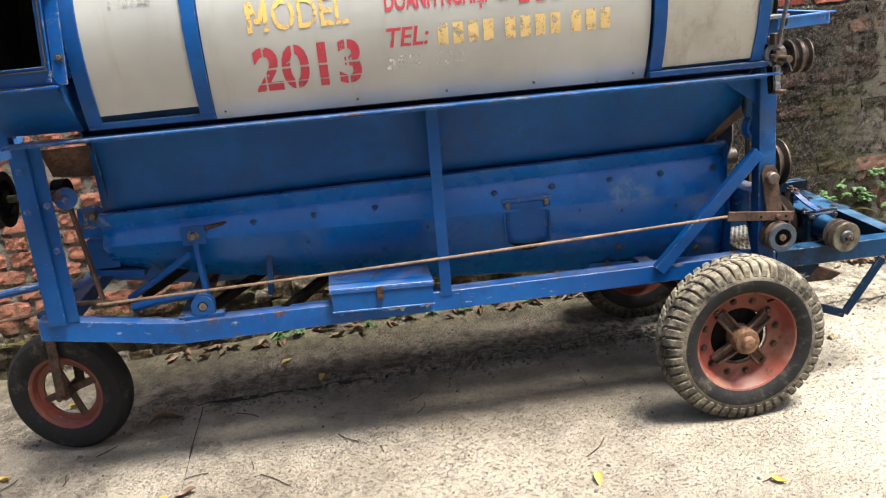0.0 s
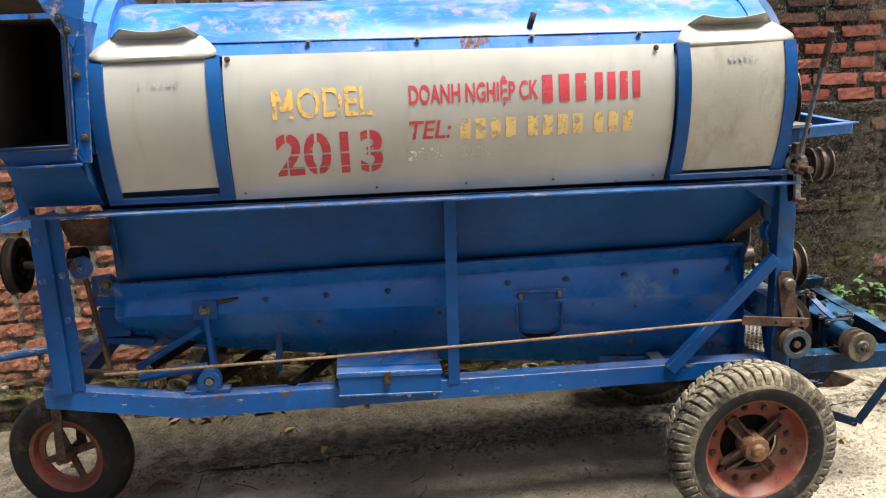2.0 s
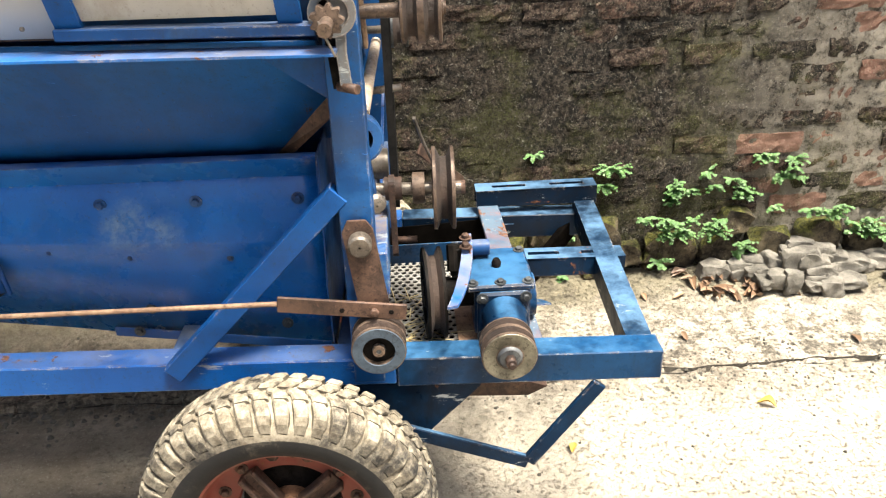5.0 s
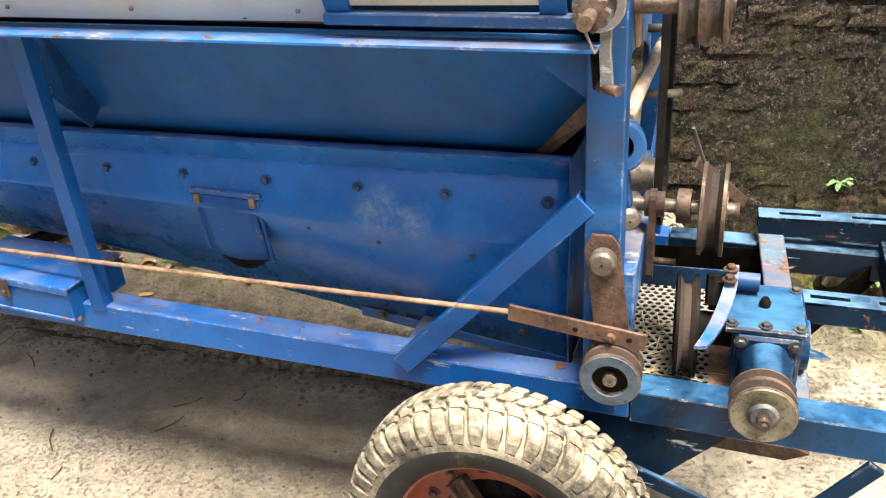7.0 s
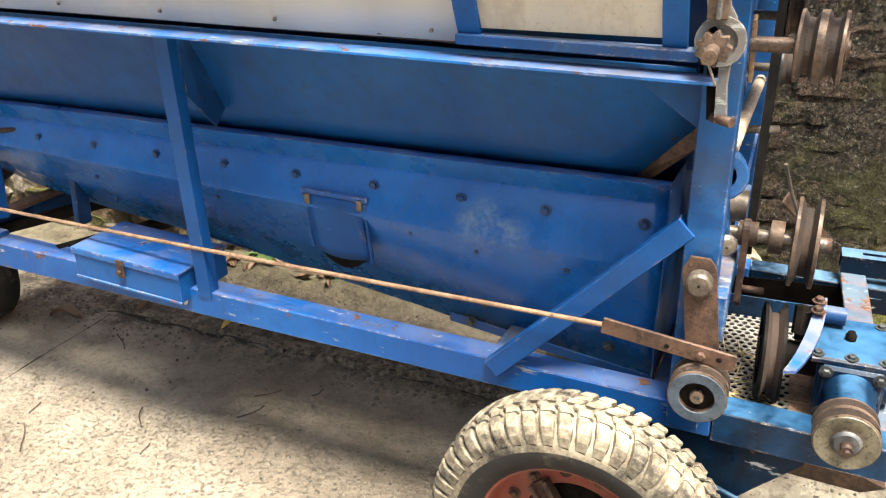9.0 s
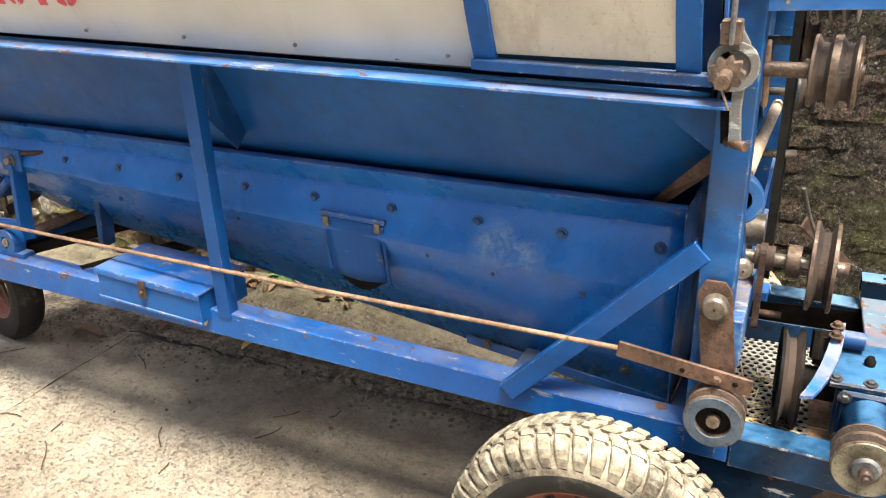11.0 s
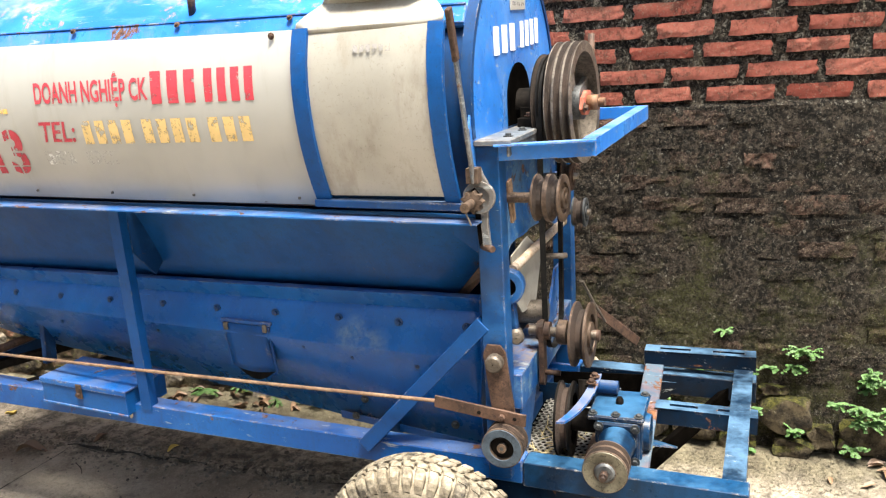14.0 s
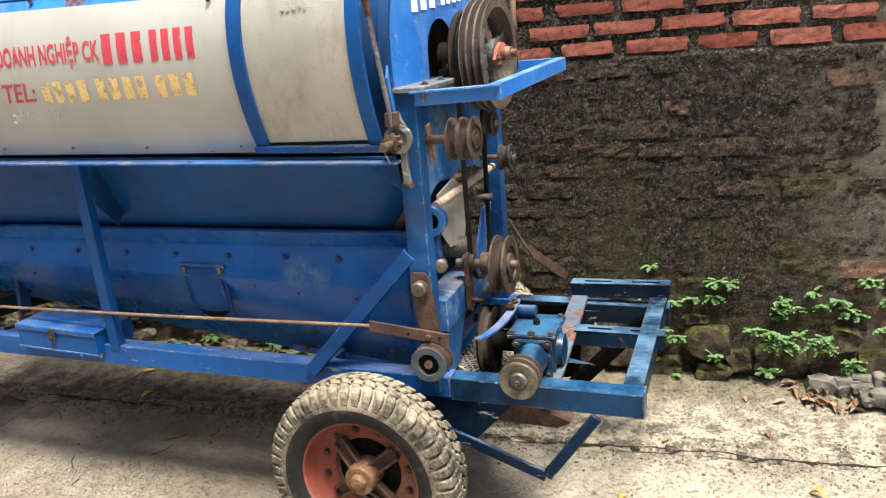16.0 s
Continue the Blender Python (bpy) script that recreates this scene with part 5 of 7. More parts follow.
part("chute_cladding", bm, BLUE, chute)
bm = bmesh.new()
plate(bm, [(x1 + 0.004, yf + 0.01, za), (x1 + 0.004, yb, za), (x1 + 0.004, yb, zb), (x1 + 0.004, yf + 0.01, zb)], 0.002)
part("chute_cladding", bm, BLUE, chute)
bm = bmesh.new()
beam(bm, (-1.018, -0.165, 1.290), (-0.998, -0.165, 1.665), 0.036, 0.006, (0, 1, 0))
part("chute_flange", bm, BLUE_WORN, chute)
bm = bmesh.new()
beam(bm, (-1.044, -0.182, 1.300), (-1.028, -0.182, 1.660), 0.03, 0.004, (0.6, 0.8, 0))
part("chute_flange", bm, BLUE_WORN, chute)
for z in (1.36, 1.52):
    bolt(BOLT_DARK, chute, (-1.008, -0.169, z))
bm = plate(bmesh.new(), [(x0, yf, 1.341), (x1, yf, 1.341), (-1.020, yf + 0.02, 1.292), (-1.218, yf + 0.02, 1.295)], 0.003)
part("chute_lip", bm, BLUE, chute)
bm = beam(bmesh.new(), (-1.282, -0.165, 1.287), (-1.022, -0.165, 1.286), 0.05, 0.008)
part("chute_shelf", bm, BLUE, chute)
bm = plate(bmesh.new(), [(-1.222, -0.170, 1.284), (-1.036, -0.170, 1.284), (-1.030, -0.020, 1.150), (-1.245, -0.020, 1.155)], 0.004)
part("chute_funnel", bm, BLUE, chute)
bm = plate(bmesh.new(), [(-1.036, -0.170, 1.284), (-1.030, -0.020, 1.15), (-1.030, 0.25, 1.15), (-1.036, 0.25, 1.30)], 0.004)
part("funnel_side", bm, BLUE_DARK, chute)
bm = beam(bmesh.new(), (-1.262, 0.03, 1.11), (-1.275, 0.03, 1.29), 0.03, 0.04)
part("chute_post", bm, BLUE, chute)
for ob in (chute, *chute.children):
    for v in ob.data.vertices:
        v.co.x += (0.03 if ob.name.startswith("chute_flange") else 0.085) * max(0.0, v.co.z - 1.335)
# raised lid, its side plate and its spring
bm = plate(bmesh.new(), [(-1.245, -0.18, 1.682), (-1.055, -0.18, 1.682), (-1.03, -0.62, 1.84), (-1.42, -0.62, 1.80)], 0.003)
lid = part("feed_lid", bm, DARK_RUST, machine, "raised feed lid, rusty underneath")
bm = plate(bmesh.new(), [(-1.005, -0.172, 1.590), (-1.055, -0.22, 1.70), (-1.085, -0.22, 1.76), (-0.95, -0.15, 1.77), (-0.975, -0.165, 1.66)], 0.004)
part("lid_cheek", bm, BLUE_WORN, lid)
for p in ((-1.008, -0.190, 1.635), (-1.025, -0.198, 1.665)):
    bolt(BOLT_DARK, lid, p)
bm = bmesh.new()
pts = []
for k in range(90):
    a = k * 0.62
    pts.append((-1.10 + 0.009 * math.cos(a), -0.165 + 0.009 * math.sin(a), 1.665 + 0.0007 * k))
rod(bm, pts, 0.002, 5)
part("spring", bm, STEEL, lid)
bm = beam(bmesh.new(), (-1.215, -0.10, 1.678), (-1.045, -0.10, 1.682), 0.05, 0.03)
part("lid_hinge", bm, BLUE_COVER, lid)

# left belt frame and pulley
bm = bmesh.new()
beam(bm, (-1.385, 0.0, 1.085), (-1.245, -0.005, 1.105), 0.006, 0.026)
beam(bm, (-1.385, 0.0, 1.085), (-1.385, 0.50, 1.10), 0.006, 0.026)
beam(bm, (-1.37, 0.02, 1.10), (-1.26, 0.10, 1.15), 0.006, 0.02)
part("belt_frame", bm, BLUE_COVER, machine)
pulley(machine, (-1.345, 0.105, 0.958), (1, 0, 0), 0.086, 0.036, 1, BLACK_IRON, "black belt pulley at the feed end")
bm = rod(bmesh.new(), [(-1.36, 0.105, 0.958), (-1.15, 0.105, 0.958)], 0.012)
part("shaft", bm, STEEL, machine)
# eccentric boss, its link and the swing arm
bm = lathe(bmesh.new(), [(-0.03, 0.002), (-0.03, 0.026), (0.018, 0.026), (0.022, 0.034), (0.04, 0.034), (0.042, 0.012), (0.05, 0.010), (0.05, 0.002)], along((-1.158, 0.105, 0.945), (-1.130, 0.0, 0.945)), 24)
part("eccentric", bm, BLUE_WORN, machine)
bm = lathe(bmesh.new(), [(-0.02, 0.002), (-0.02, 0.04), (0.02, 0.04), (0.02, 0.002)], along((-1.18, 0.15, 0.955), (-1.0, 0.13, 0.955)), 24)
part("eccentric_ring", bm, BLACK_IRON, machine)
bm = beam(bmesh.new(), (-1.150, 0.090, 0.930), (-1.105, 0.075, 0.598), 0.010, 0.026, (0, 1, 0))
part("link", bm, RUST, machine)
bm = bmesh.new()
plate(bm, [(-1.165, 0.20, 0.885), (-1.100, 0.18, 0.895), (-1.058, 0.17, 0.86), (-1.07, 0.17, 0.79), (-1.17, 0.18, 0.79)], 0.006)
part("pan_bracket", bm, BLUE_WORN, machine)
bolt(BOLT_BIG, machine, (-1.110, 0.172, 0.862))
bm = bmesh.new()
box(bm, (-1.11, 0.32, 0.73), (0.09, 0.26, 0.10))
plate(bm, [(-1.17, 0.20, 0.66), (-1.00, 0.20, 0.635), (-1.00, 0.50, 0.635), (-1.17, 0.50, 0.66)], 0.02)
part("screen_tray", bm, BLUE, machine)
bm = beam(bmesh.new(), (-1.19, 0.07, 0.612), (-1.07, 0.055, 0.605), 0.02, 0.012)
part("link_bar", bm, RUST, machine)

bm = bmesh.new()
beam(bm, (-0.804, 0.125, 0.785), (-0.790, 0.095, 0.545), 0.016, 0.044, (0, 1, 0))
arm = part("swing_arm", bm, BLUE, machine)
bm = bmesh.new()
box(bm, (-0.804, 0.114, 0.772), (0.076, 0.012, 0.062))
part("arm_plate", bm, BLUE, arm)
bolt(BOLT_BIG, arm, (-0.804, 0.107, 0.772))
bm = rod(bmesh.new(), [(-0.79, 0.115, 0.790), (-0.70, 0.14, 0.795)], 0.007)
part("arm_pin", bm, RUST, arm)


def pillow_block(p, s=1.0, material=None):
    """A bearing on a foot, its bore facing the front."""
    x, y, z = p
    bm = bmesh.new()
    lathe(bm, [(-0.018 * s, 0.016 * s), (-0.018 * s, 0.036 * s), (0.018 * s, 0.036 * s), (0.018 * s, 0.016 * s)], along((x, y, z), (x, y - 1, z)), 28)
    box(bm, (x, y, z - 0.034 * s), (0.125 * s, 0.036 * s, 0.014 * s))
    box(bm, (x, y, z - 0.020 * s), (0.07 * s, 0.032 * s, 0.03 * s))
    b = part("bearing", bm, material or BLUE, machine)
    bm = rod(bmesh.new(), [(x, y + 0.05, z), (x, y - 0.020 * s, z)], 0.012 * s, 16)
    part("journal", bm, STEEL, b)
    return b


pillow_block((-0.801, 0.052, 0.557))
bm = rod(bmesh.new(), [(-0.801, 0.06, 0.557), (-0.801, 0.68, 0.557)], 0.014)
part("rocker_shaft", bm, RUST, machine)
bm = bmesh.new()
rod(bm, [(-0.82, 0.10, 0.715), (-1.05, 0.17, 0.575)], 0.012)
rod(bm, [(-0.81, 0.10, 0.585), (-0.94, 0.10, 0.578), (-1.03, 0.11, 0.56)], 0.015)
part("arm_brace", bm, BLUE, machine)
bm = bmesh.new()
beam(bm, (-0.76, 0.22, 0.70), (-1.02, 0.22, 0.56), 0.02, 0.03)
part("arm_brace", bm, BLACK_IRON, machine)
bm = beam(bmesh.new(), (-0.60, 0.20, 0.52), (-0.585, 0.20, 0.66), 0.02, 0.045, (0, 1, 0))
part("pan_leg", bm, BLUE_DARK, machine)
bm = bmesh.new()
beam(bm, (-0.86, 0.06, 0.50), (-0.60, 0.66, 0.50), 0.03, 0.03)
beam(bm, (-0.55, 0.06, 0.50), (-0.30, 0.66, 0.49), 0.03, 0.03)
part("under_brace", bm, BLACK_IRON, machine)
# push rod to the far end
pts = []
for k in range(25):
    u = k / 24
    pts.append((-1.12 + 2.06 * u, 0.050 - 0.080 * u, 0.604 + 0.042 * u - 0.006 * math.sin(math.pi * u)))
part("push_rod", rod(bmesh.new(), pts, 0.0048, 10), PALE, machine, "long thin rusty push rod")
bm = bmesh.new()
beam(bm, (0.925, -0.033, 0.647), (1.155, -0.036, 0.622), 0.006, 0.032)
fb = part("rod_strap", bm, RUST, machine)
for x in (1.04, 1.098, 1.128):
    bolt(BOLT_RUST if 1.09 < x < 1.11 else BOLT_HOLE, fb, (x, -0.037, 0.632 - 0.082 * (x - 1.04)))

# ---- drive end: post fittings (given square to the wall) ----
FRAME[0] = machine.matrix_world.inverted()
bm = bmesh.new()
plate(bm, [(1.050, -0.012, 0.775), (1.060, -0.012, 0.797), (1.092, -0.012, 0.797), (1.104, -0.012, 0.780), (1.126, -0.018, 0.615), (1.070, -0.018, 0.615)], -0.007)
lk = part("link_plate", bm, RUST, machine)
bm = lathe(bmesh.new(), [(-0.02, 0.002), (-0.02, 0.021), (0.020, 0.021), (0.024, 0.017), (0.024, 0.002)], along((1.080, -0.02, 0.757), (1.080, -1, 0.757)), 24)
part("bush", bm, STEEL, lk)
p1 = pulley(machine, (1.100, -0.038, 0.560), (0, -1, 0), 0.050, 0.058, 2, BROWN_IRON, "twin-groove pulley with a dark grey face and rusty grooves", 0.22, 0.2, depth=0.014)
bm = lathe(bmesh.new(), [(0, 0.029), (0, 0.048), (0.002, 0.047), (0.002, 0.030)], along((1.100, -0.0675, 0.560), (1.100, -1, 0.560)), 40)
part("pulley_face", bm, BLUE_GREY, p1, "blue-grey painted face")
# black ring paints the recess's shade onto the web
bm = lathe(bmesh.new(), [(0.0, 0.010), (0.0, 0.033), (0.002, 0.033), (0.002, 0.010)], along((1.100, -0.054, 0.560), (1.100, -1, 0.560)), 24)
part("pulley_web", bm, BLACK_IRON, p1, "black recessed web")
bolt(BOLT_DARK, p1, (1.100, -0.060, 0.560))
bm = rod(bmesh.new(), [(1.100, 0.03, 0.558), (1.100, -0.03, 0.558)], 0.014)
part("stub_axle", bm, BLACK_IRON, machine)

def strip(bm, pts, y, t):
    """A flat plate that winds through (x, z, width), facing the front at y."""
    rows = []
    for i, (x, z, w) in enumerate(pts):
        p, q = pts[max(0, i - 1)], pts[min(len(pts) - 1, i + 1)]
        d = V(q[0] - p[0], 0, q[1] - p[1]).normalized()
        o = V(d.z, 0, -d.x) * (w / 2)
        rows.append([bm.verts.new(V(x, yy, z) + o * k) for yy, k in ((y, -1), (y, 1), (y + t, 1), (y + t, -1))])
    for a, b in zip(rows, rows[1:]):
        for k in range(4):
            bm.faces.new((a[k], a[(k + 1) % 4], b[(k + 1) % 4], b[k]))
    bm.faces.new(rows[0])
    bm.faces.new(rows[-1][::-1])
    return bm


# crank with its cogged nut and lever
bm = bmesh.new()
prof = []
for k in range(72):
    a = 2 * math.pi * k / 72
    r = 0.0222 + 0.0034 * math.cos(a * 9)
    prof.append((r * math.cos(a), r * math.sin(a)))
prism(bm, prof, 0.022, along((1.064, -0.070, 1.149), (1.064, -1, 1.149)))
cog = part("crank_cog", bm, BROWN_IRON, machine, "dark brown cogged crank wheel")
bm = rod(bmesh.new(), [(1.064, 0.02, 1.149), (1.064, -0.140, 1.146)], 0.0105, 14)
part("crank_shaft", bm, BROWN_IRON, cog)
bm = rod(bmesh.new(), [(1.056, -0.132, 1.158), (1.066, -0.134, 1.132), (1.076, -0.134, 1.108)], 0.002, 6)
part("split_pin", bm, STEEL, cog)
bm = lathe(bmesh.new(), [(0, 0.024), (0, 0.036), (0.012, 0.036), (0.012, 0.024)], along((1.070, -0.045, 1.154), (1.070, -1, 1.154)), 36)
part("crank_ring", bm, RUBBED, cog, "blue ring plate worn to metal")
bm = bmesh.new()
strip(bm, [(1.060, 1.215, 0.030), (1.064, 1.196, 0.034), (1.076, 1.180, 0.030), (1.085, 1.160, 0.020), (1.086, 1.140, 0.018), (1.080, 1.120, 0.016), (1.079, 1.090, 0.016), (1.083, 1.035, 0.018)], -0.052, 0.010)
part("crank_fork", bm, RUBBED, cog, "curved fork plate, blue paint worn to metal")
bm = bmesh.new()
strip(bm, [(1.060, 1.190, 0.026), (1.060, 1.150, 0.030), (1.062, 1.115, 0.016), (1.068, 1.035, 0.014)], -0.038, 0.010)
part("crank_fork", bm, BLACK_IRON, cog)
bm = rod(bmesh.new(), [(1.070, -0.040, 1.040), (1.100, -0.066, 1.040)], 0.008, 6)
part("fork_bolt", bm, RUST, cog)
bm = beam(bmesh.new(), (1.066, -0.074, 1.19), (1.070, -0.190, 1.545), 0.007, 0.017, (0, 1, 0))
lev = part("hand_lever", bm, RUBBED, machine, "long thin dark steel hand lever")
bm = beam(bmesh.new(), (1.0697, -0.160, 1.45), (1.070, -0.192, 1.551), 0.011, 0.021, (0, 1, 0))
part("lever_grip", bm, RUST, lev)
bm = bmesh.new()
box(bm, (1.064, -0.066, 1.205), (0.028, 0.030, 0.034))
part("lever_socket", bm, BROWN_IRON, lev)

# top cross plate with the drum bearing
bm = bmesh.new()
box(bm, (1.094, 0.36, 1.268), (0.085, 0.76, 0.012))
beam(bm, (1.13, -0.02, 1.255), (1.13, 0.74, 1.255), 0.006, 0.035)
top_plate = part("bearing_plate", bm, RUBBED, machine, "worn steel cross plate carrying the drum bearing")
for y0 in (0.06, 0.19, 0.43):
    bolt(BOLT_DARK, top_plate, (1.11, y0, 1.274), (0, 0, 1))
bm = bmesh.new()
lathe(bm, [(-0.03, 0.02), (-0.03, 0.042), (0.02, 0.042), (0.024, 0.034), (0.024, 0.02)], along((1.090, 0.342, 1.325), (2, 0.342, 1.325)), 28)
box(bm, (1.102, 0.342, 1.284), (0.05, 0.15, 0.024))
box(bm, (1.102, 0.342, 1.302), (0.05, 0.085, 0.04))
brg = part("drum_bearing", bm, BLACK_IRON, machine)
for y0 in (0.282, 0.402):
    bolt(BOLT_RUST, brg, (1.105, y0, 1.30), (0, 0, 1))
bm = rod(bmesh.new(), [(1.05, 0.342, 1.325), (1.25, 0.342, 1.325)], 0.017, 16)
part("drum_axle", bm, BLACK_IRON, machine)
# big pulley: rim, four spokes, hub
BP = V(1.205, 0.342, 1.325)
bm = bmesh.new()
m = along(BP, BP + V(1, -0.08, 0))
R, w, prof = 0.152, 0.064, []
prof = [(-w / 2, 0.128), (-w / 2, R)]
for g in range(3):
    a = -w / 2 + g * w / 3
    prof += [(a + 0.003, R), (a + 0.008, R - 0.014), (a + 0.014, R - 0.014), (a + 0.019, R)]
prof += [(w / 2, R), (w / 2, 0.126)]
# grooves darkened by material, as shade between the flanges
lathe(bm, prof, m, 56, mat=lambda i: 1 if 2 <= i < 14 and (i - 2) % 4 < 3 else 0)
big = part("big_pulley", bm, [STEEL, DARK_RUST], machine, "large worn three-groove pulley with four spokes")
bm = lathe(bmesh.new(), [(-0.03, 0.017), (-0.03, 0.045), (0.026, 0.042), (0.026, 0.017)], m, 28)
part("hub", bm, GREY_IRON, big)
for k in range(4):
    a = radians(20 + 90 * k)
    bm = beam(bmesh.new(), m @ V(0.03 * math.cos(a), 0.03 * math.sin(a), 0), m @ V(0.132 * math.cos(a), 0.132 * math.sin(a), 0), 0.034, 0.016, (1, 0, 0))
    part("spoke", bm, STEEL, big)
bm = bmesh.new()
outline = [(0.052, 0.0), (0.030, 0.022), (0.006, 0.030), (-0.030, 0.022), (-0.052, 0.0), (-0.030, -0.022), (-0.006, -0.030), (0.030, -0.022)]
prism(bm, outline, 0.010, m @ Matrix.Translation((0, 0, 0.028)) @ Matrix.Rotation(0.25, 4, "Z"))
part("hub_flange", bm, CLAY, big, "red-painted flange on the hub")
bm = rod(bmesh.new(), [m @ V(0, 0, 0.038), m @ V(0, 0, 0.066)], 0.021, 6)
part("axle_nut", bm, OCHRE, big)
bm = rod(bmesh.new(), [m @ V(0, 0, 0.060), m @ V(0, 0, 0.082)], 0.011, 12)
part("axle_end", bm, OCHRE, big)
for q in (1, -1):
    same("bolt", BOLT_RUST, big, m @ Matrix.Translation((0.039 * q, 0.010 * q, 0.038)))
pulley(machine, (1.140, 0.347, 1.325), (1, -0.08, 0), 0.124, 0.022, 1, BLACK_IRON, "thin black pulley behind the big one", 0.35, 0.5)

# belt guard frame
bm = bmesh.new()
angle(bm, (1.095, -0.004, 1.265), (1.312, 0.040, 1.268), 0.03, 0.038, 0.004, (0, 0, 1), -1, -1)
angle(bm, (1.312, 0.040, 1.268), (1.352, 0.700, 1.285), 0.03, 0.038, 0.004, (0, 0, 1), 1, -1)
beam(bm, (1.352, 0.700, 1.268), (1.10, 0.735, 1.262), 0.006, 0.036)
part("guard_frame", bm, BLUE_COVER, machine, "scraped blue angle-iron frame round the belts")

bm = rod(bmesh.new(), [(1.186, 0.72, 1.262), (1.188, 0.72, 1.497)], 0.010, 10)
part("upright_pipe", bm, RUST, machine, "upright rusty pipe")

# tension pulleys
bm = bmesh.new()
rod(bm, [(1.08, 0.050, 1.135), (1.245, 0.050, 1.135)], 0.012, 14)
part("tension_shaft", bm, BROWN_IRON, machine)
bm = bmesh.new()
beam(bm, (1.108, 0.055, 1.175), (1.112, 0.070, 1.075), 0.008, 0.03, (0, 1, 0))
part("tension_arm", bm, PALE, machine)
pulley(machine, (1.206, 0.050, 1.135), (1, -0.07, 0), 0.054, 0.066, 2, BROWN_IRON, "rusty twin-groove tension pulley", 0.45, 0.8, "tension_pulley")
pulley(machine, (1.165, 0.450, 1.121), (1, 0, 0), 0.040, 0.03, 1, RUST, "small rusty idler pulley", 0.45, 0.8, "idler_pulley")
pulley(machine, (1.168, 0.600, 0.991), (1, 0, 0), 0.042, 0.04, 1, DARK_GREY, "small grey idler pulley", 0.45, 0.8, "idler_pulley")
bm = bmesh.new()
rod(bm, [(1.08, 0.45, 1.121), (1.195, 0.45, 1.121)], 0.009)
part("idler_shaft", bm, STEEL, machine)
bm = bmesh.new()
rod(bm, [(1.08, 0.60, 0.991), (1.20, 0.60, 0.991)], 0.009)
part("idler_shaft", bm, STEEL, machine)
bm = rod(bmesh.new(), [(1.10, 0.40, 0.905), (1.165, 0.42, 0.905)], 0.008, 10)
part("cross_pin", bm, STEEL, machine)

# fan intake ring, its neck and the pipe
ec = along((1.086, 0.085, 0.912), (1.20, -0.90, 0.95))
bm = lathe(bmesh.new(), [(-0.02, 0.024), (-0.02, 0.042), (0.016, 0.044), (0.020, 0.040), (0.020, 0.024)], ec, 36)
ringp = part("eccentric_strap", bm, BLUE_SCRAPED, machine, "rubbed blue eccentric ring with a dark bore")
bm = lathe(bmesh.new(), [(-0.018, 0.002), (-0.018, 0.025), (0.004, 0.025), (0.004, 0.002)], ec, 30)
part("eccentric_core", bm, BLACK_IRON, ringp)
bm = beam(bmesh.new(), (1.088, 0.085, 0.878), (1.098, 0.078, 0.790), 0.030, 0.024, (0, 1, 0))
part("strap_neck", bm, BLUE_DARK, ringp)
bm = lathe(bmesh.new(), [(-0.02, 0.002), (-0.02, 0.018), (0.010, 0.020), (0.018, 0.014), (0.020, 0.002)], along((1.106, 0.074, 0.790), (1.4, -0.9, 0.80)), 20)
part("strap_end", bm, STEEL, ringp)
bm = rod(bmesh.new(), [(1.096, 0.10, 0.948), (1.103, 0.36, 0.952), (1.112, 0.63, 0.956)], 0.012, 12)
part("strut_pipe", bm, SCRAPED, machine, "pale scraped steel strut")
bm = bmesh.new()
plate(bm, [(1.068, 0.20, 0.955), (1.085, 0.30, 0.985), (1.095, 0.41, 0.92), (1.092, 0.34, 0.79), (1.078, 0.25, 0.79), (1.068, 0.20, 0.85)], 0.004)
part("fan_cover", bm, SHEET_OLD, machine, "bare sheet fan cover")
bm = rod(bmesh.new(), [(1.02, 0.31, 0.775), (1.130, 0.31, 0.775)], 0.032, 20)
part("fan_sleeve", bm, STEEL, machine)
bm = plate(bmesh.new(), [(1.10, 0.36, 0.60), (1.10, 0.46, 0.60), (1.12, 0.54, 0.86), (1.12, 0.44, 0.86), (1.11, 0.38, 0.74)], 0.006)
part("fan_side", bm, BLUE_COVER, machine)
bm = bmesh.new()
rod(bm, [(1.10, 0.231, 0.750), (1.275, 0.226, 0.748)], 0.013, 14)
part("counter_shaft", bm, STEEL, machine)
bm = lathe(bmesh.new(), [(-0.012, 0.013), (-0.012, 0.032), (0.012, 0.032), (0.012, 0.013)], along((1.190, 0.229, 0.750), (2, 0.20, 0.750)), 24)
part("shaft_collar", bm, BROWN_IRON, machine)
pulley(machine, (1.240, 0.228, 0.748), (1, -0.03, 0), 0.084, 0.044, 1, BROWN_IRON, "rusty single-groove pulley on the counter shaft", 0.4, 0.6, "pulley", depth=0.02)
bm = rod(bmesh.new(), [(1.255, 0.228, 0.748), (1.284, 0.227, 0.748)], 0.014, 6)
part("shaft_nut", bm, RUST, machine)
bm = bmesh.new()
outline = []
for k in range(18):
    t = 2 * math.pi * k / 18
    up = math.sin(t) > 0
    outline.append((0.021 * math.cos(t) + (0.0 if up else -0.004), 0.021 * math.sin(t) + (0.0 if up else -0.135)))
prism(bm, outline, 0.012, Matrix(((0, 0, 1, 1.130), (1, 0, 0, 0.222), (0, 1, 0, 0.762), (0, 0, 0, 1))))
rod(bm, [(1.122, 0.228, 0.752), (1.156, 0.228, 0.752)], 0.024, 16)
part("crank_arm", bm, RUST, machine, "rusty crank arm with rounded ends")
bm = rod(bmesh.new(), [(1.136, 0.220, 0.640), (1.182, 0.220, 0.640)], 0.0075, 8)
part("crank_pin", bm, RUST, machine)


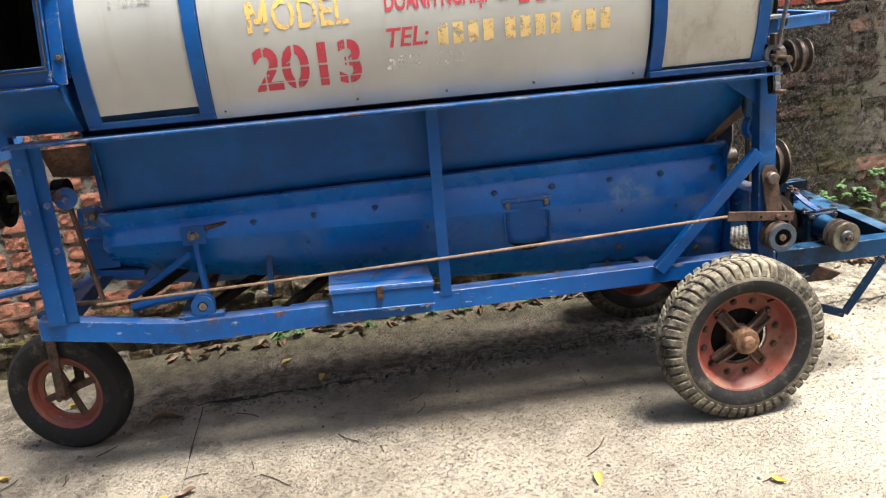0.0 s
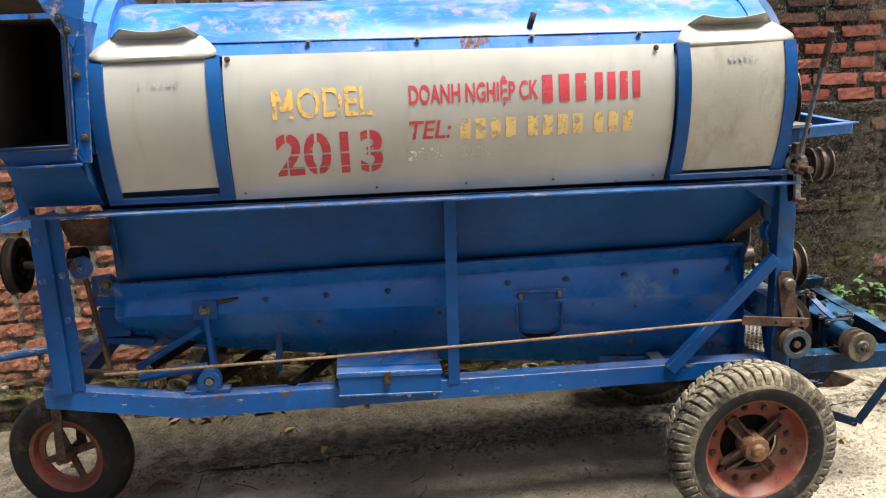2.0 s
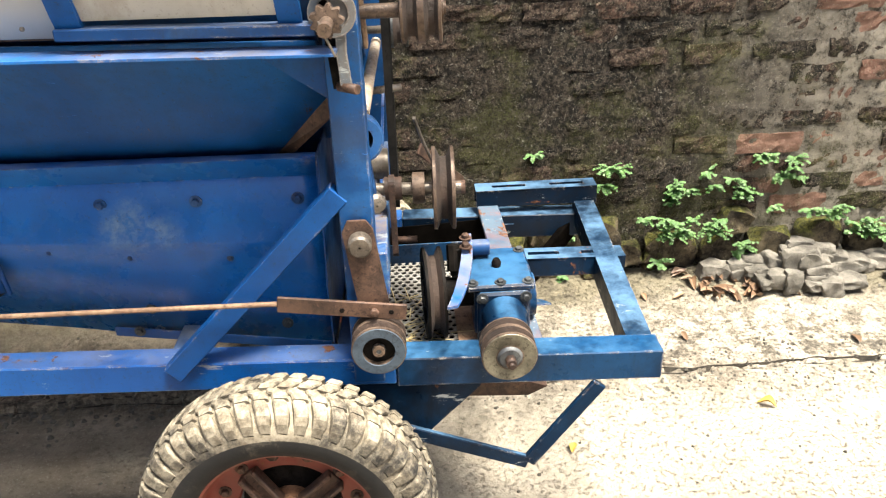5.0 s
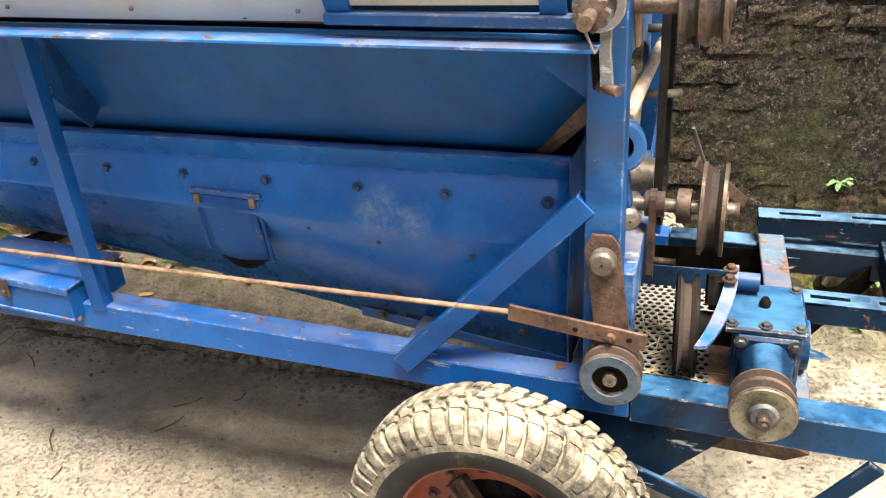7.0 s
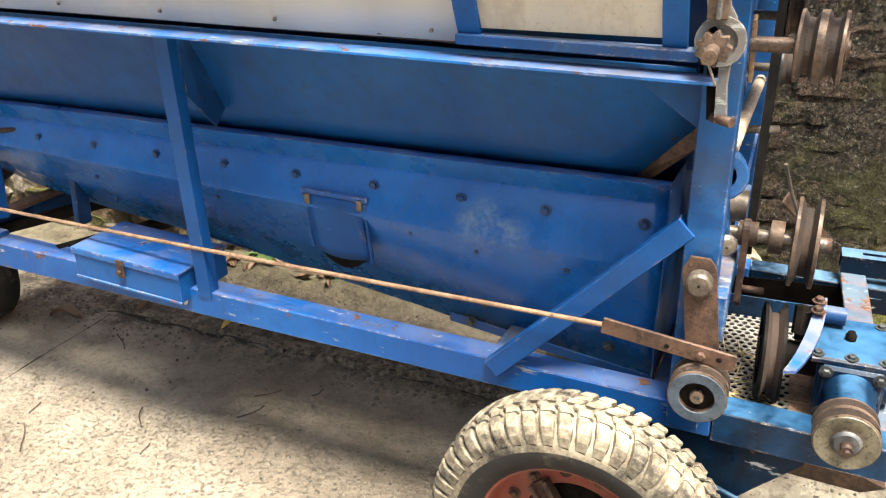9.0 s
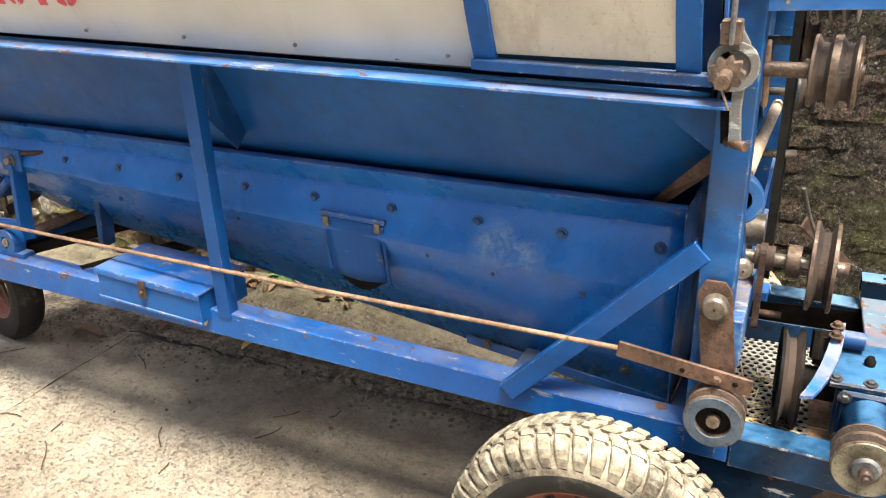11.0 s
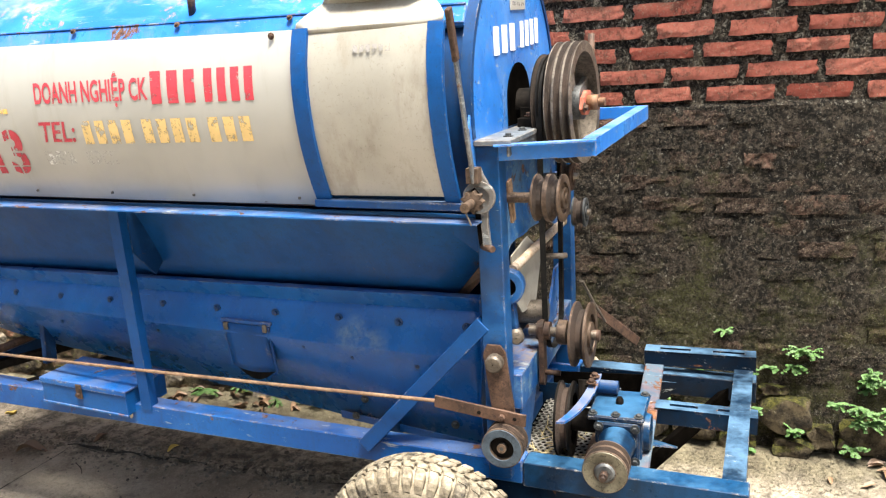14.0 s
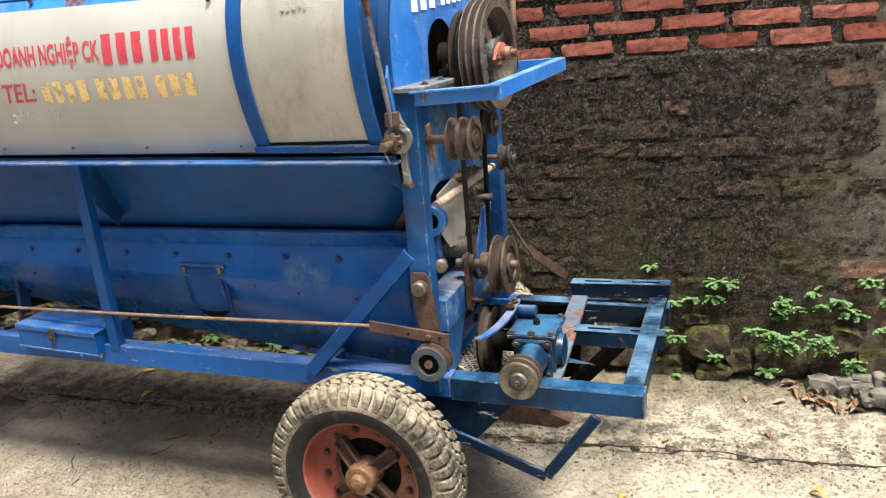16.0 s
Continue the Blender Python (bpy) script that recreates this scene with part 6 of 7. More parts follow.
def belt(x, ay, az, ra, by, bz, rb, w=0.014):
    """A V-belt round two pulleys that turn about the x axis."""
    bm = bmesh.new()
    d = math.hypot(by - ay, bz - az)
    th, off = math.atan2(bz - az, by - ay), math.acos((ra - rb) / d)
    pts = [(ay + ra * math.cos(th + off + (2 * math.pi - 2 * off) * k / 20), az + ra * math.sin(th + off + (2 * math.pi - 2 * off) * k / 20)) for k in range(21)]
    pts += [(by + rb * math.cos(th - off + 2 * off * k / 14), bz + rb * math.sin(th - off + 2 * off * k / 14)) for k in range(15)]
    n = len(pts)
    cy, cz = (ay + by) / 2, (az + bz) / 2
    ring4 = []
    for i, (y, z) in enumerate(pts):
        p, q = pts[i - 1], pts[(i + 1) % n]
        t = V(0, q[0] - p[0], q[1] - p[1]).normalized()
        o = V(0, t.z, -t.y)
        c = V(x, y, z)
        ring4.append([bm.verts.new(c + V(sx * w / 2 * (1 if so > 0 else 0.7), 0, 0) + o * so * 0.005) for sx, so in ((-1, 1), (1, 1), (1, -1), (-1, -1))])
    for i in range(n):
        a, b = ring4[i], ring4[(i + 1) % n]
        for k in range(4):
            bm.faces.new((a[k], a[(k + 1) % 4], b[(k + 1) % 4], b[k]))
    return part("drive_belt", bm, BELT, machine)


belt(1.142, 0.342, 1.325, 0.112, 0.335, 0.775, 0.098, 0.015)


# lower cross beam, side sheet and sieve floor
bm = beam(bmesh.new(), (1.084, 0.046, 0.655), (1.084, 0.665, 0.655), 0.080, 0.090)
part("cross_beam", bm, DUSTY, machine, "heavy blue cross beam, its top caked with dust")
bm = plate(bmesh.new(), [(1.120, 0.05, 0.612), (1.120, 0.21, 0.612), (1.112, 0.15, 0.47), (1.112, 0.05, 0.47)], 0.004)
part("chute_sheet", bm, BLUE_SCRAPED, machine)
bm = plate(bmesh.new(), [(1.06, 0.475, 0.43), (1.30, 0.475, 0.43), (1.30, 0.478, 0.50), (1.06, 0.478, 0.50)], 0.004)
part("floor_upstand", bm, BLUE_GRIMY, machine)
# added black sheet in place of the deep shade under the rear beam
bm = plate(bmesh.new(), [(1.05, 0.60, 0.484), (1.385, 0.645, 0.478), (1.370, 0.645, 0.22), (1.05, 0.60, 0.20)], 0.004)
part("fan_shroud", bm, BLACK_AND_SHADE, machine, "black sheet standing for the shade behind the rack")


def sieve(x0, x1, y0, y1, z):
    """A punched plate: staggered round holes cut through."""
    bm = bmesh.new()
    d, r = 0.0175, 0.0066
    hx, hy = d / 2, d * 0.433
    nx, ny = int((x1 - x0) / d), int((y1 - y0) / (2 * hy))
    edge = ((1, 0), (1, 1), (0, 1), (-1, 1), (-1, 0), (-1, -1), (0, -1), (1, -1))
    for j in range(ny):
        for i in range(nx):
            cx, cy = x0 + (i + 0.5 + 0.5 * (j % 2)) * d, y0 + (2 * j + 1) * hy
            out = [bm.verts.new((cx + hx * u, cy + hy * v, z)) for u, v in edge]
            inn = [bm.verts.new((cx + r * math.cos(math.pi * k / 4), cy + r * math.sin(math.pi * k / 4), z)) for k in range(8)]
            low = [bm.verts.new(v.co - V(0, 0, 0.003)) for v in inn]
            for k in range(8):
                bm.faces.new((inn[k], out[k], out[(k + 1) % 8], inn[(k + 1) % 8]))
                bm.faces.new((low[k], inn[k], inn[(k + 1) % 8], low[(k + 1) % 8]))
    bmesh.ops.remove_doubles(bm, verts=bm.verts[:], dist=0.0004)
    return part("sieve_floor", bm, SIEVE, machine, "punched sheet floor with round holes and chaff")


sieve(1.085, 1.262, 0.080, 0.475, 0.452)
# black underlay added so the holes show shade, not bright ground
bm = plate(bmesh.new(), [(1.075, 0.06, 0.436), (1.28, 0.06, 0.436), (1.28, 0.50, 0.436), (1.075, 0.50, 0.436)], 0.003)
part("sieve_tray", bm, BLACK_AND_SHADE, machine, "black underlay for the shade below the punched floor")
bm = plate(bmesh.new(), [(1.255, 0.06, 0.452), (1.33, 0.06, 0.452), (1.33, 0.30, 0.452), (1.255, 0.30, 0.452)], 0.004)
part("floor_plate", bm, PALE, machine)

# ---- gearbox ----
bm = bmesh.new()
box(bm, (1.345, 0.165, 0.520), (0.112, 0.135, 0.115), bevel=0.012)
box(bm, (1.345, 0.090, 0.527), (0.105, 0.018, 0.105), bevel=0.012)
gear = part("gearbox", bm, BLUE_GRIMY, machine, "blue cast gearbox with a twin pulley and shift lever")
bm = bmesh.new()
box(bm, (1.340, 0.170, 0.586), (0.135, 0.165, 0.014), bevel=0.004)
part("gearbox_top", bm, BLUE_GRIMY, gear)
for x, y0 in ((1.285, 0.10), (1.395, 0.10), (1.395, 0.235), (1.34, 0.10)):
    bolt(BOLT_DARK, gear, (x, y0, 0.593), (0, 0, 1))
for x, z in ((1.302, 0.570), (1.388, 0.570), (1.302, 0.485), (1.388, 0.485)):
    bolt(BOLT_DARK, gear, (x, 0.080, z))
bm = lathe(bmesh.new(), [(0, 0.002), (0, 0.046), (0.016, 0.042), (0.10, 0.038), (0.10, 0.002)], along((1.345, 0.082, 0.527), (1.343, -1, 0.527)), 32)
part("output_neck", bm, BLUE_GRIMY, gear)
p2 = pulley(gear, (1.338, -0.032, 0.526), (0, -1, 0), 0.052, 0.056, 2, BROWN_IRON, "worn brown twin-groove pulley", 0.5, 0.9, "output_pulley", depth=0.014)
bm = lathe(bmesh.new(), [(0, 0.024), (0, 0.0505), (0.002, 0.0495), (0.001, 0.026)], along((1.338, -0.0605, 0.526), (1.338, -1, 0.526)), 40)
part("pulley_face", bm, OLIVE, p2, "olive-grey worn face")
bm = lathe(bmesh.new(), [(0, 0.002), (0, 0.025), (0.0015, 0.024), (0.006, 0.019), (0.006, 0.002)], along((1.338, -0.0608, 0.526), (1.338, -1, 0.526)), 28)
part("washer", bm, GREY_IRON, p2)
bm = rod(bmesh.new(), [(1.338, -0.062, 0.526), (1.338, -0.086, 0.526)], 0.010, 6)
part("output_nut", bm, RUST, gear)
bm = rod(bmesh.new(), [(1.338, -0.080, 0.526), (1.338, -0.094, 0.526)], 0.0055, 10)
part("output_stud", bm, RUST, gear)
bm = lathe(bmesh.new(), [(0, 0.002), (0, 0.048), (0.016, 0.044), (0.018, 0.002)], along((1.401, 0.165, 0.525), (2, 0.165, 0.525)), 28)
part("side_cap", bm, BLUE_GRIMY, gear)
bm = lathe(bmesh.new(), [(0, 0.002), (0, 0.017), (0.055, 0.017), (0.055, 0.002)], along((1.275, 0.215, 0.615), (1.33, 0.215, 0.615)), 20)
part("shift_barrel", bm, BLUE_DARK, gear)
bm = rod(bmesh.new(), [(1.34, 0.17, 0.590), (1.34, 0.17, 0.602), (1.34, 0.17, 0.610)], [0.009, 0.010, 0.006], 12)
part("breather", bm, BLACK_IRON, gear)
bm = bmesh.new()
rows = []
for k in range(15):
    u = k / 14
    c = V(1.282 - 0.046 * u ** 1.7, 0.195 - 0.245 * u, 0.654 - 0.030 * math.sin(math.pi * min(1, u * 0.62)) + 0.006 * u)
    w = 0.0095 * (1.0 + 0.25 * math.sin(math.pi * u))
    rows.append([bm.verts.new(c + V(q * w, q * 0.002, h)) for q, h in ((-1, -0.003), (-1, 0.003), (1, 0.003), (1, -0.003))])
for a, b in zip(rows, rows[1:]):
    for k in range(4):
        bm.faces.new((a[k], a[(k + 1) % 4], b[(k + 1) % 4], b[k]))
bm.faces.new(rows[0])
bm.faces.new(rows[-1][::-1])
part("shift_lever", bm, BLUE_SCRAPED, gear, "bent shift lever, blue paint worn to metal")
bolt(BOLT_RUST, gear, (1.278, 0.176, 0.657), (0, 0, 1))
bolt(BOLT_RUST, gear, (1.276, 0.140, 0.655), (0, 0, 1))
bm = bmesh.new()
rod(bm, [(1.19, 0.148, 0.552), (1.31, 0.155, 0.545)], 0.030, 20)
rod(bm, [(1.252, 0.150, 0.600), (1.252, 0.165, 0.650)], 0.014, 8)
box(bm, (1.26, 0.165, 0.615), (0.03, 0.03, 0.06))
part("clutch_body", bm, BLACK_IRON, gear, "oily black clutch body")
pulley(gear, (1.209, 0.150, 0.550), (1, 0.05, 0), 0.094, 0.040, 1, BLACK_IRON, "black single-groove clutch pulley", 0.3, 0.4, "clutch_pulley", depth=0.018)

# ---- engine rack behind ----
bm = bmesh.new()
prism(bm, [(-0.026, -0.03), (0.026, -0.03), (0.026, 0.03), (-0.026, 0.03)], 0.66, along((1.612, 0.03, 0.448), (1.632, 0.70, 0.478)))
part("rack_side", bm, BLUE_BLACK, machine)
bm = beam(bmesh.new(), (1.395, 0.05, 0.470), (1.375, 0.68, 0.500), 0.055, 0.012)
part("rack_cross", bm, BARE, machine, "flat bar with scraped red and blue paint")


def slotted(p0, p1, name):
    """A channel with two long slots in its top."""
    L = (Vector(p1) - Vector(p0)).length
    m = along(p0, p1)
    bm = bmesh.new()
    w = 0.055
    cuts = [0, 0.14 * L, 0.42 * L, 0.62 * L, 0.90 * L, L]
    for k in range(5):
        a, b = cuts[k], cuts[k + 1]
        for u0, u1 in (((-w / 2, w / 2),) if k % 2 == 0 else ((-w / 2, -0.007), (0.007, w / 2))):
            tmp = bmesh.new()
            bmesh.ops.create_cube(tmp, size=1, matrix=Matrix.Translation(((u0 + u1) / 2, -0.003, (a + b) / 2)) @ Matrix.Diagonal((u1 - u0, 0.006, b - a, 1)))
            tmp.transform(m)
            add(bm, tmp)
    for u in (-w / 2 + 0.003, w / 2 - 0.003):
        tmp = bmesh.new()
        bmesh.ops.create_cube(tmp, size=1, matrix=Matrix.Translation((u, -0.025, L / 2)) @ Matrix.Diagonal((0.006, 0.044, L, 1)))
        tmp.transform(m)
        add(bm, tmp)
    bmesh.ops.remove_doubles(bm, verts=bm.verts[:], dist=0.0002)
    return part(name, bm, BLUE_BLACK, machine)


slotted((1.405, 0.400, 0.498), (1.668, 0.400, 0.492), "engine_rail")
slotted((1.345, 0.695, 0.548), (1.665, 0.695, 0.548), "engine_rail")
bm = beam(bmesh.new(), (1.60, 0.66, 0.44), (1.36, 0.50, 0.24), 0.02, 0.05)
part("rack_strut", bm, BLACK_AND_SHADE, machine)
bm = bmesh.new()
beam(bm, (1.08, 0.0, 0.345), (1.385, 0.0, 0.222), 0.030, 0.012, (0, 1, 0))
beam(bm, (1.385, 0.0, 0.222), (1.525, 0.0, 0.410), 0.030, 0.012, (0, 1, 0))
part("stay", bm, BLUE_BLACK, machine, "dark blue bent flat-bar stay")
bm = bmesh.new()
plate(bm, [(1.24, 0.10, 0.37), (1.33, 0.10, 0.375), (1.44, 0.10, 0.335), (1.40, 0.10, 0.315), (1.22, 0.10, 0.325)], 0.05)
part("tail_spout", bm, RUST, machine, "rusty spout under the rack")
bm = plate(bmesh.new(), [(1.38, 0.22, 0.46), (1.47, 0.24, 0.45), (1.47, 0.34, 0.40), (1.38, 0.34, 0.42)], 0.004)
part("spout_plate", bm, BLUE_GRIMY, machine)
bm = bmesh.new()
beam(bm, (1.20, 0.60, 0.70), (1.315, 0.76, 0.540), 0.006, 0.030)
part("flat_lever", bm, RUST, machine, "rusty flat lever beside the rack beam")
bm = rod(bmesh.new(), [(1.19, 0.50, 0.81), (1.21, 0.56, 0.73), (1.235, 0.62, 0.65)], 0.004, 8)
part("pull_wire", bm, STEEL, machine)
rng = random.Random(4)
bm = bmesh.new()
for k in range(40):
    x, y0, a = rng.uniform(1.12, 1.25), rng.uniform(0.10, 0.30), rng.uniform(0, 3.1)
    L = rng.uniform(0.02, 0.06)
    rod(bm, [(x, y0, 0.4555), (x + L * math.cos(a), y0 + L * math.sin(a), 0.456 + rng.uniform(0, 0.006))], 0.0012, 4)
tagged(part("chaff", bm, STRAW), "dry straw chaff lying on the punched floor", "straw", kind="stuff")
FRAME[0] = Matrix()

# ---- the old brick wall behind ----
WY = 1.115  # its face
wall = tagged(new("wall_north"), "old brick wall, black with algae, red bricks above", "wall", kind="structure")
MORT = 0.017
X0, X1, TOP = -4.2, 6.2, 1.765
bm = bmesh.new()
xs, zs = steps(X0, 0.9, 0.04) + steps(0.9, 3.2, 0.012) + steps(3.2, X1, 0.04) + [X1], steps(-0.05, TOP - 0.02, 0.012) + [TOP - 0.02]
g = [[bm.verts.new((x, WY + (0.007 if z > 1.25 else 0.007 - 0.0105 * min(1.0, max(0.0, (x + 0.2) / 0.8))) + 0.004 * noise.noise(V(x * 14, z * 22, 1)) + 0.006 * noise.noise(V(x * 3, z * 4, 1)) + 0.004 * noise.noise(V(x * 40, z * 50, 1)), z)) for x in xs] for z in zs]
for p, q in zip(g, g[1:]):
    for i in range(len(xs) - 1):
        bm.faces.new((p[i], p[i + 1], q[i + 1], q[i])).smooth = True
bm2 = bmesh.new()
box(bm2, ((X0 + X1) / 2, WY + 0.14, (TOP - 0.02) / 2 - 0.025), (X1 - X0, 0.20, TOP - 0.02 + 0.05))
part("mortar_core", bm2, MORTAR, wall)
part("mortar_face", bm, MORTAR, wall, fix=False)


def brick_mesh(seed, L, H, rough):
    """One worn brick, chipped at the corners, its rim rounded off."""
    rng = random.Random(seed)
    bm = bmesh.new()
    nx, nz, W, H = 8, 3, L / 2, H / 2
    f = []
    for j in range(nz + 1):
        row = []
        for i in range(nx + 1):
            rim = (i in (0, nx)) + (j in (0, nz))
            y = -0.004 - rough * rng.random() + (0.0, 0.001, 0.005)[rim]
            row.append(bm.verts.new((-W + 2 * W * i / nx, y, -H + 2 * H * j / nz + rng.uniform(-0.4, 0.4) * rough - (0.0010 * math.sin(seed * 1.7 + i * 1.3) if j in (0, nz) else 0))))
        f.append(row)
    for j in range(nz + 1):
        f[j][0].co.x += rng.uniform(-0.002, 0.008)
        f[j][nx].co.x -= rng.uniform(-0.002, 0.008)
    for j in range(nz):
        for i in range(nx):
            bm.faces.new((f[j][i], f[j][i + 1], f[j + 1][i + 1], f[j + 1][i]))
    rim = f[0] + [f[j][nx] for j in range(1, nz + 1)] + f[nz][::-1][1:] + [f[j][0] for j in range(nz - 1, 0, -1)]
    back = [bm.verts.new((v.co.x, 0.045, v.co.z)) for v in rim]
    n = len(rim)
    for k in range(n):
        bm.faces.new((rim[k], back[k], back[(k + 1) % n], rim[(k + 1) % n]))
    return bm


def brick_set(L, H, rough, seed):
    out = []
    for k in range(9):
        bm = brick_mesh(seed + k * 7, L, H, rough)
        bmesh.ops.recalc_face_normals(bm, faces=bm.faces[:])
        me = bpy.data.meshes.new("brick")
        bm.to_mesh(me)
        bm.free()
        me.materials.append(BRICK)
        out.append(me)
    return out


# the old courses below, and the newer ones laid on them with thick joints
OLD, OLD_HEAD = brick_set(0.205, 0.056, 0.008, 3), brick_set(0.100, 0.056, 0.008, 103)
NEWER = brick_set(0.207, 0.047, 0.0030, 203)
courses = [(1.285 - 0.0735 * k, k) for k in range(17, 0, -1)] + [(1.285 + 0.0690 * k, -k) for k in range(7)]
rng = random.Random(11)
rest_v, rest_f, count = [], [], 0
for z, c in courses:
    newer = c <= 0
    header = not newer and c % 6 == 3
    L = 0.207 if newer else 0.100 if header else 0.205
    x = X0 + (0.117 if c % 2 else 0.0) + rng.uniform(-0.03, 0.03)
    while x < X1 - L:
        low = z < 0.19 and x > 0.9
        if not low and rng.random() > (0.0 if newer else 0.03):
            m = pose(x + L / 2, WY + (rng.uniform(-0.004, 0.006) if newer else rng.uniform(-0.001, 0.008)), z + rng.uniform(-0.004, 0.004) + 0.006 * noise.noise(V(x * 1.5, c, 0)), rng.uniform(-2, 2), rng.uniform(-1.4, 1.4), rng.uniform(-2.0, 2.0)) @ Matrix.Diagonal((rng.uniform(0.84, 1.06), 1, rng.uniform(0.84, 1.12), 1))
            me = rng.choice(NEWER if newer else OLD_HEAD if header else OLD)
            if 1.1 < x < 2.75 and count < 300 and z > 0.45:
                ob = new("brick", me)
                ob.parent = wall
                ob.matrix_local = m
                count += 1
            else:
                o = len(rest_v)
                rest_v += [m @ v.co for v in me.vertices]
                rest_f += [[o + i for i in p.vertices] for p in me.polygons]
        x += L + MORT + rng.uniform(-0.003, 0.008) + (0.010 if newer else 0.0)
me = bpy.data.meshes.new("bricks")
me.from_pydata(rest_v, [], rest_f)
me.materials.append(BRICK)
ob = tagged(new("bricks", me), kind="stuff")
ob.parent = wall
# loose bricks leaning on the wall's top at the feed end
for k, (x, z) in enumerate(((-1.74, 1.80), (-1.80, 1.72), (-1.63, 1.79), (-1.70, 1.70))):
    ob = new("brick", NEWER[k])
    ob.parent = wall
    ob.matrix_local = pose(x, WY - 0.030, z, 0, 48, 0)

# foundation stones at the foot
rng = random.Random(21)


def stone(c, s, seed, material, name, parent):
    bm = bmesh.new()
    bmesh.ops.create_icosphere(bm, subdivisions=3, radius=1)
    for v in bm.verts:
        d = v.co.normalized()
        q = V(*(max(-0.72, min(0.72, k)) for k in d)) * 1.35
        v.co = q * (1 + 0.25 * noise.noise(d * 1.6 + V(seed, 0, 0)) + 0.06 * noise.noise(d * 6 + V(0, seed, 0)))
        v.co = V(v.co.x * s[0], v.co.y * s[1], v.co.z * s[2])
    for f in bm.faces:
        f.smooth = True
    ob = part(name, bm, material, parent)
    ob.location = c
    return ob


for k, (x, z, w, h) in enumerate(((1.14, 0.13, 0.075, 0.06), (1.30, 0.12, 0.080, 0.065), (1.47, 0.13, 0.080, 0.07), (1.60, 0.20, 0.045, 0.05), (1.62, 0.075, 0.070, 0.045), (1.775, 0.185, 0.088, 0.068), (1.80, 0.065, 0.070, 0.040), (1.885, 0.115, 0.045, 0.045), (2.035, 0.120, 0.098, 0.066), (2.20, 0.105, 0.080, 0.060), (2.24, 0.215, 0.060, 0.045), (2.36, 0.12, 0.080, 0.07), (2.53, 0.14, 0.085, 0.07), (2.70, 0.12, 0.080, 0.06), (2.88, 0.13, 0.09, 0.07), (3.08, 0.12, 0.09, 0.06))):
    stone((x, WY + 0.022 + 0.012 * math.sin(k * 5), z), (w * 0.92, 0.070, h * 0.95), k * 2.3, STONE, "stone", wall)
for k in range(46):
    x, w = 0.85 + 3.7 * (k + rng.uniform(-0.7, 0.7)) / 46, rng.uniform(0.022, 0.048)
    stone((x, WY + 0.034 + rng.uniform(-0.015, 0.015), rng.uniform(0.03, 0.27)), (w, 0.055, w * rng.uniform(0.5, 0.85)), x * 3 + k, STONE, "stone", wall)

for k in range(64):
    x = -2.7 + 3.6 * (k + rng.uniform(-0.6, 0.6)) / 64
    w = rng.uniform(0.035, 0.085)
    stone((x, WY + 0.040 + rng.uniform(-0.012, 0.012), rng.uniform(0.03, 0.24 if x < -1.1 else 0.36)), (w, 0.055, w * rng.uniform(0.45, 0.75)), x * 5 + k, STONE if k % 3 else LUMP, "stone", wall)

# broken lumps along the edge of the rear slab
rng = random.Random(23)
x = -0.92
while x < 1.9:
    big = 1.0 if -0.45 < x < 1.25 else 0.55
    w = rng.uniform(0.022, 0.052) * big
    y = crack(x + w) + 0.018 + rng.uniform(-0.010, 0.008)
    stone((x + w, y, ground_z(x + w, y + 0.03) - 0.007 + rng.uniform(-0.004, 0.003)), (w, rng.uniform(0.016, 0.030) * big, rng.uniform(0.010, 0.016)), x * 9, LUMP, "concrete_lump", yard)
    x += w * 2 + rng.uniform(0.002, 0.02) + (rng.uniform(0.02, 0.10) if big < 1 else 0)

# ---- unseen wall behind the camera, added to cut the low sky light ----
bm = box(bmesh.new(), (0.5, -7.5, 1.9), (26, 0.24, 3.8), bevel=0)
tagged(part("wall_south", bm, PLASTER), "unseen plain plaster wall added to block low sky light", "wall", kind="structure")

# ---- beyond the wall ----
house = thing("neighbour_house", "stained grey plaster house wall with boarded opening", "house")
bm = bmesh.new()
box(bm, (-1.4, 2.35, 2.0), (6.0, 0.2, 4.0), bevel=0)
part("wall", bm, PLASTER, house)
rng = random.Random(31)
for k in range(9):
    bm = beam(bmesh.new(), (-1.15 + k * 0.17, 2.22, 1.2), (-1.15 + k * 0.17, 2.22, 3.2), rng.uniform(0.09, 0.14), 0.04, (0, 1, 0))
    part("board", bm, PLANK, house)
bm = box(bmesh.new(), (-0.5, 2.235, 2.2), (1.6, 0.02, 2.2), bevel=0)
part("boarded_opening", bm, DARKWALL, house)
white = thing("white_house", "whitewashed house wall beyond the brick wall", "house")
bm = box(bmesh.new(), (5.6, 4.2, 2.2), (6.6, 0.2, 4.4), bevel=0)
part("wall", bm, WHITEWASH, white)
shed = thing("dark_shed", "dark boarded shed beyond the wall", "shed")
bm = box(bmesh.new(), (2.0, 3.2, 1.6), (1.5, 0.2, 3.2), bevel=0)
part("wall", bm, DARKWALL, shed)
for k in range(6):
    bm = bmesh.new()
    rr = []
    for i in range(2):
        rr.append([bm.verts.new((0.055 * math.cos(math.pi * a / 8), 0.0 + 0.16 * i, 0.035 * math.sin(math.pi * a / 8))) for a in range(9)])
    for a in range(8):
        bm.faces.new((rr[0][a], rr[0][a + 1], rr[1][a + 1], rr[1][a]))
    t = tagged(part("roof_tile", bm, CLAY), "curved red clay tile laid on the wall top", "roof tile", "tiles on the wall")
    t.modifiers.new("thick", "SOLIDIFY").thickness = 0.012
    t.location = (0.62 + k * 0.155 + 0.02 * math.sin(k * 3), WY + 0.01, TOP - 0.012)
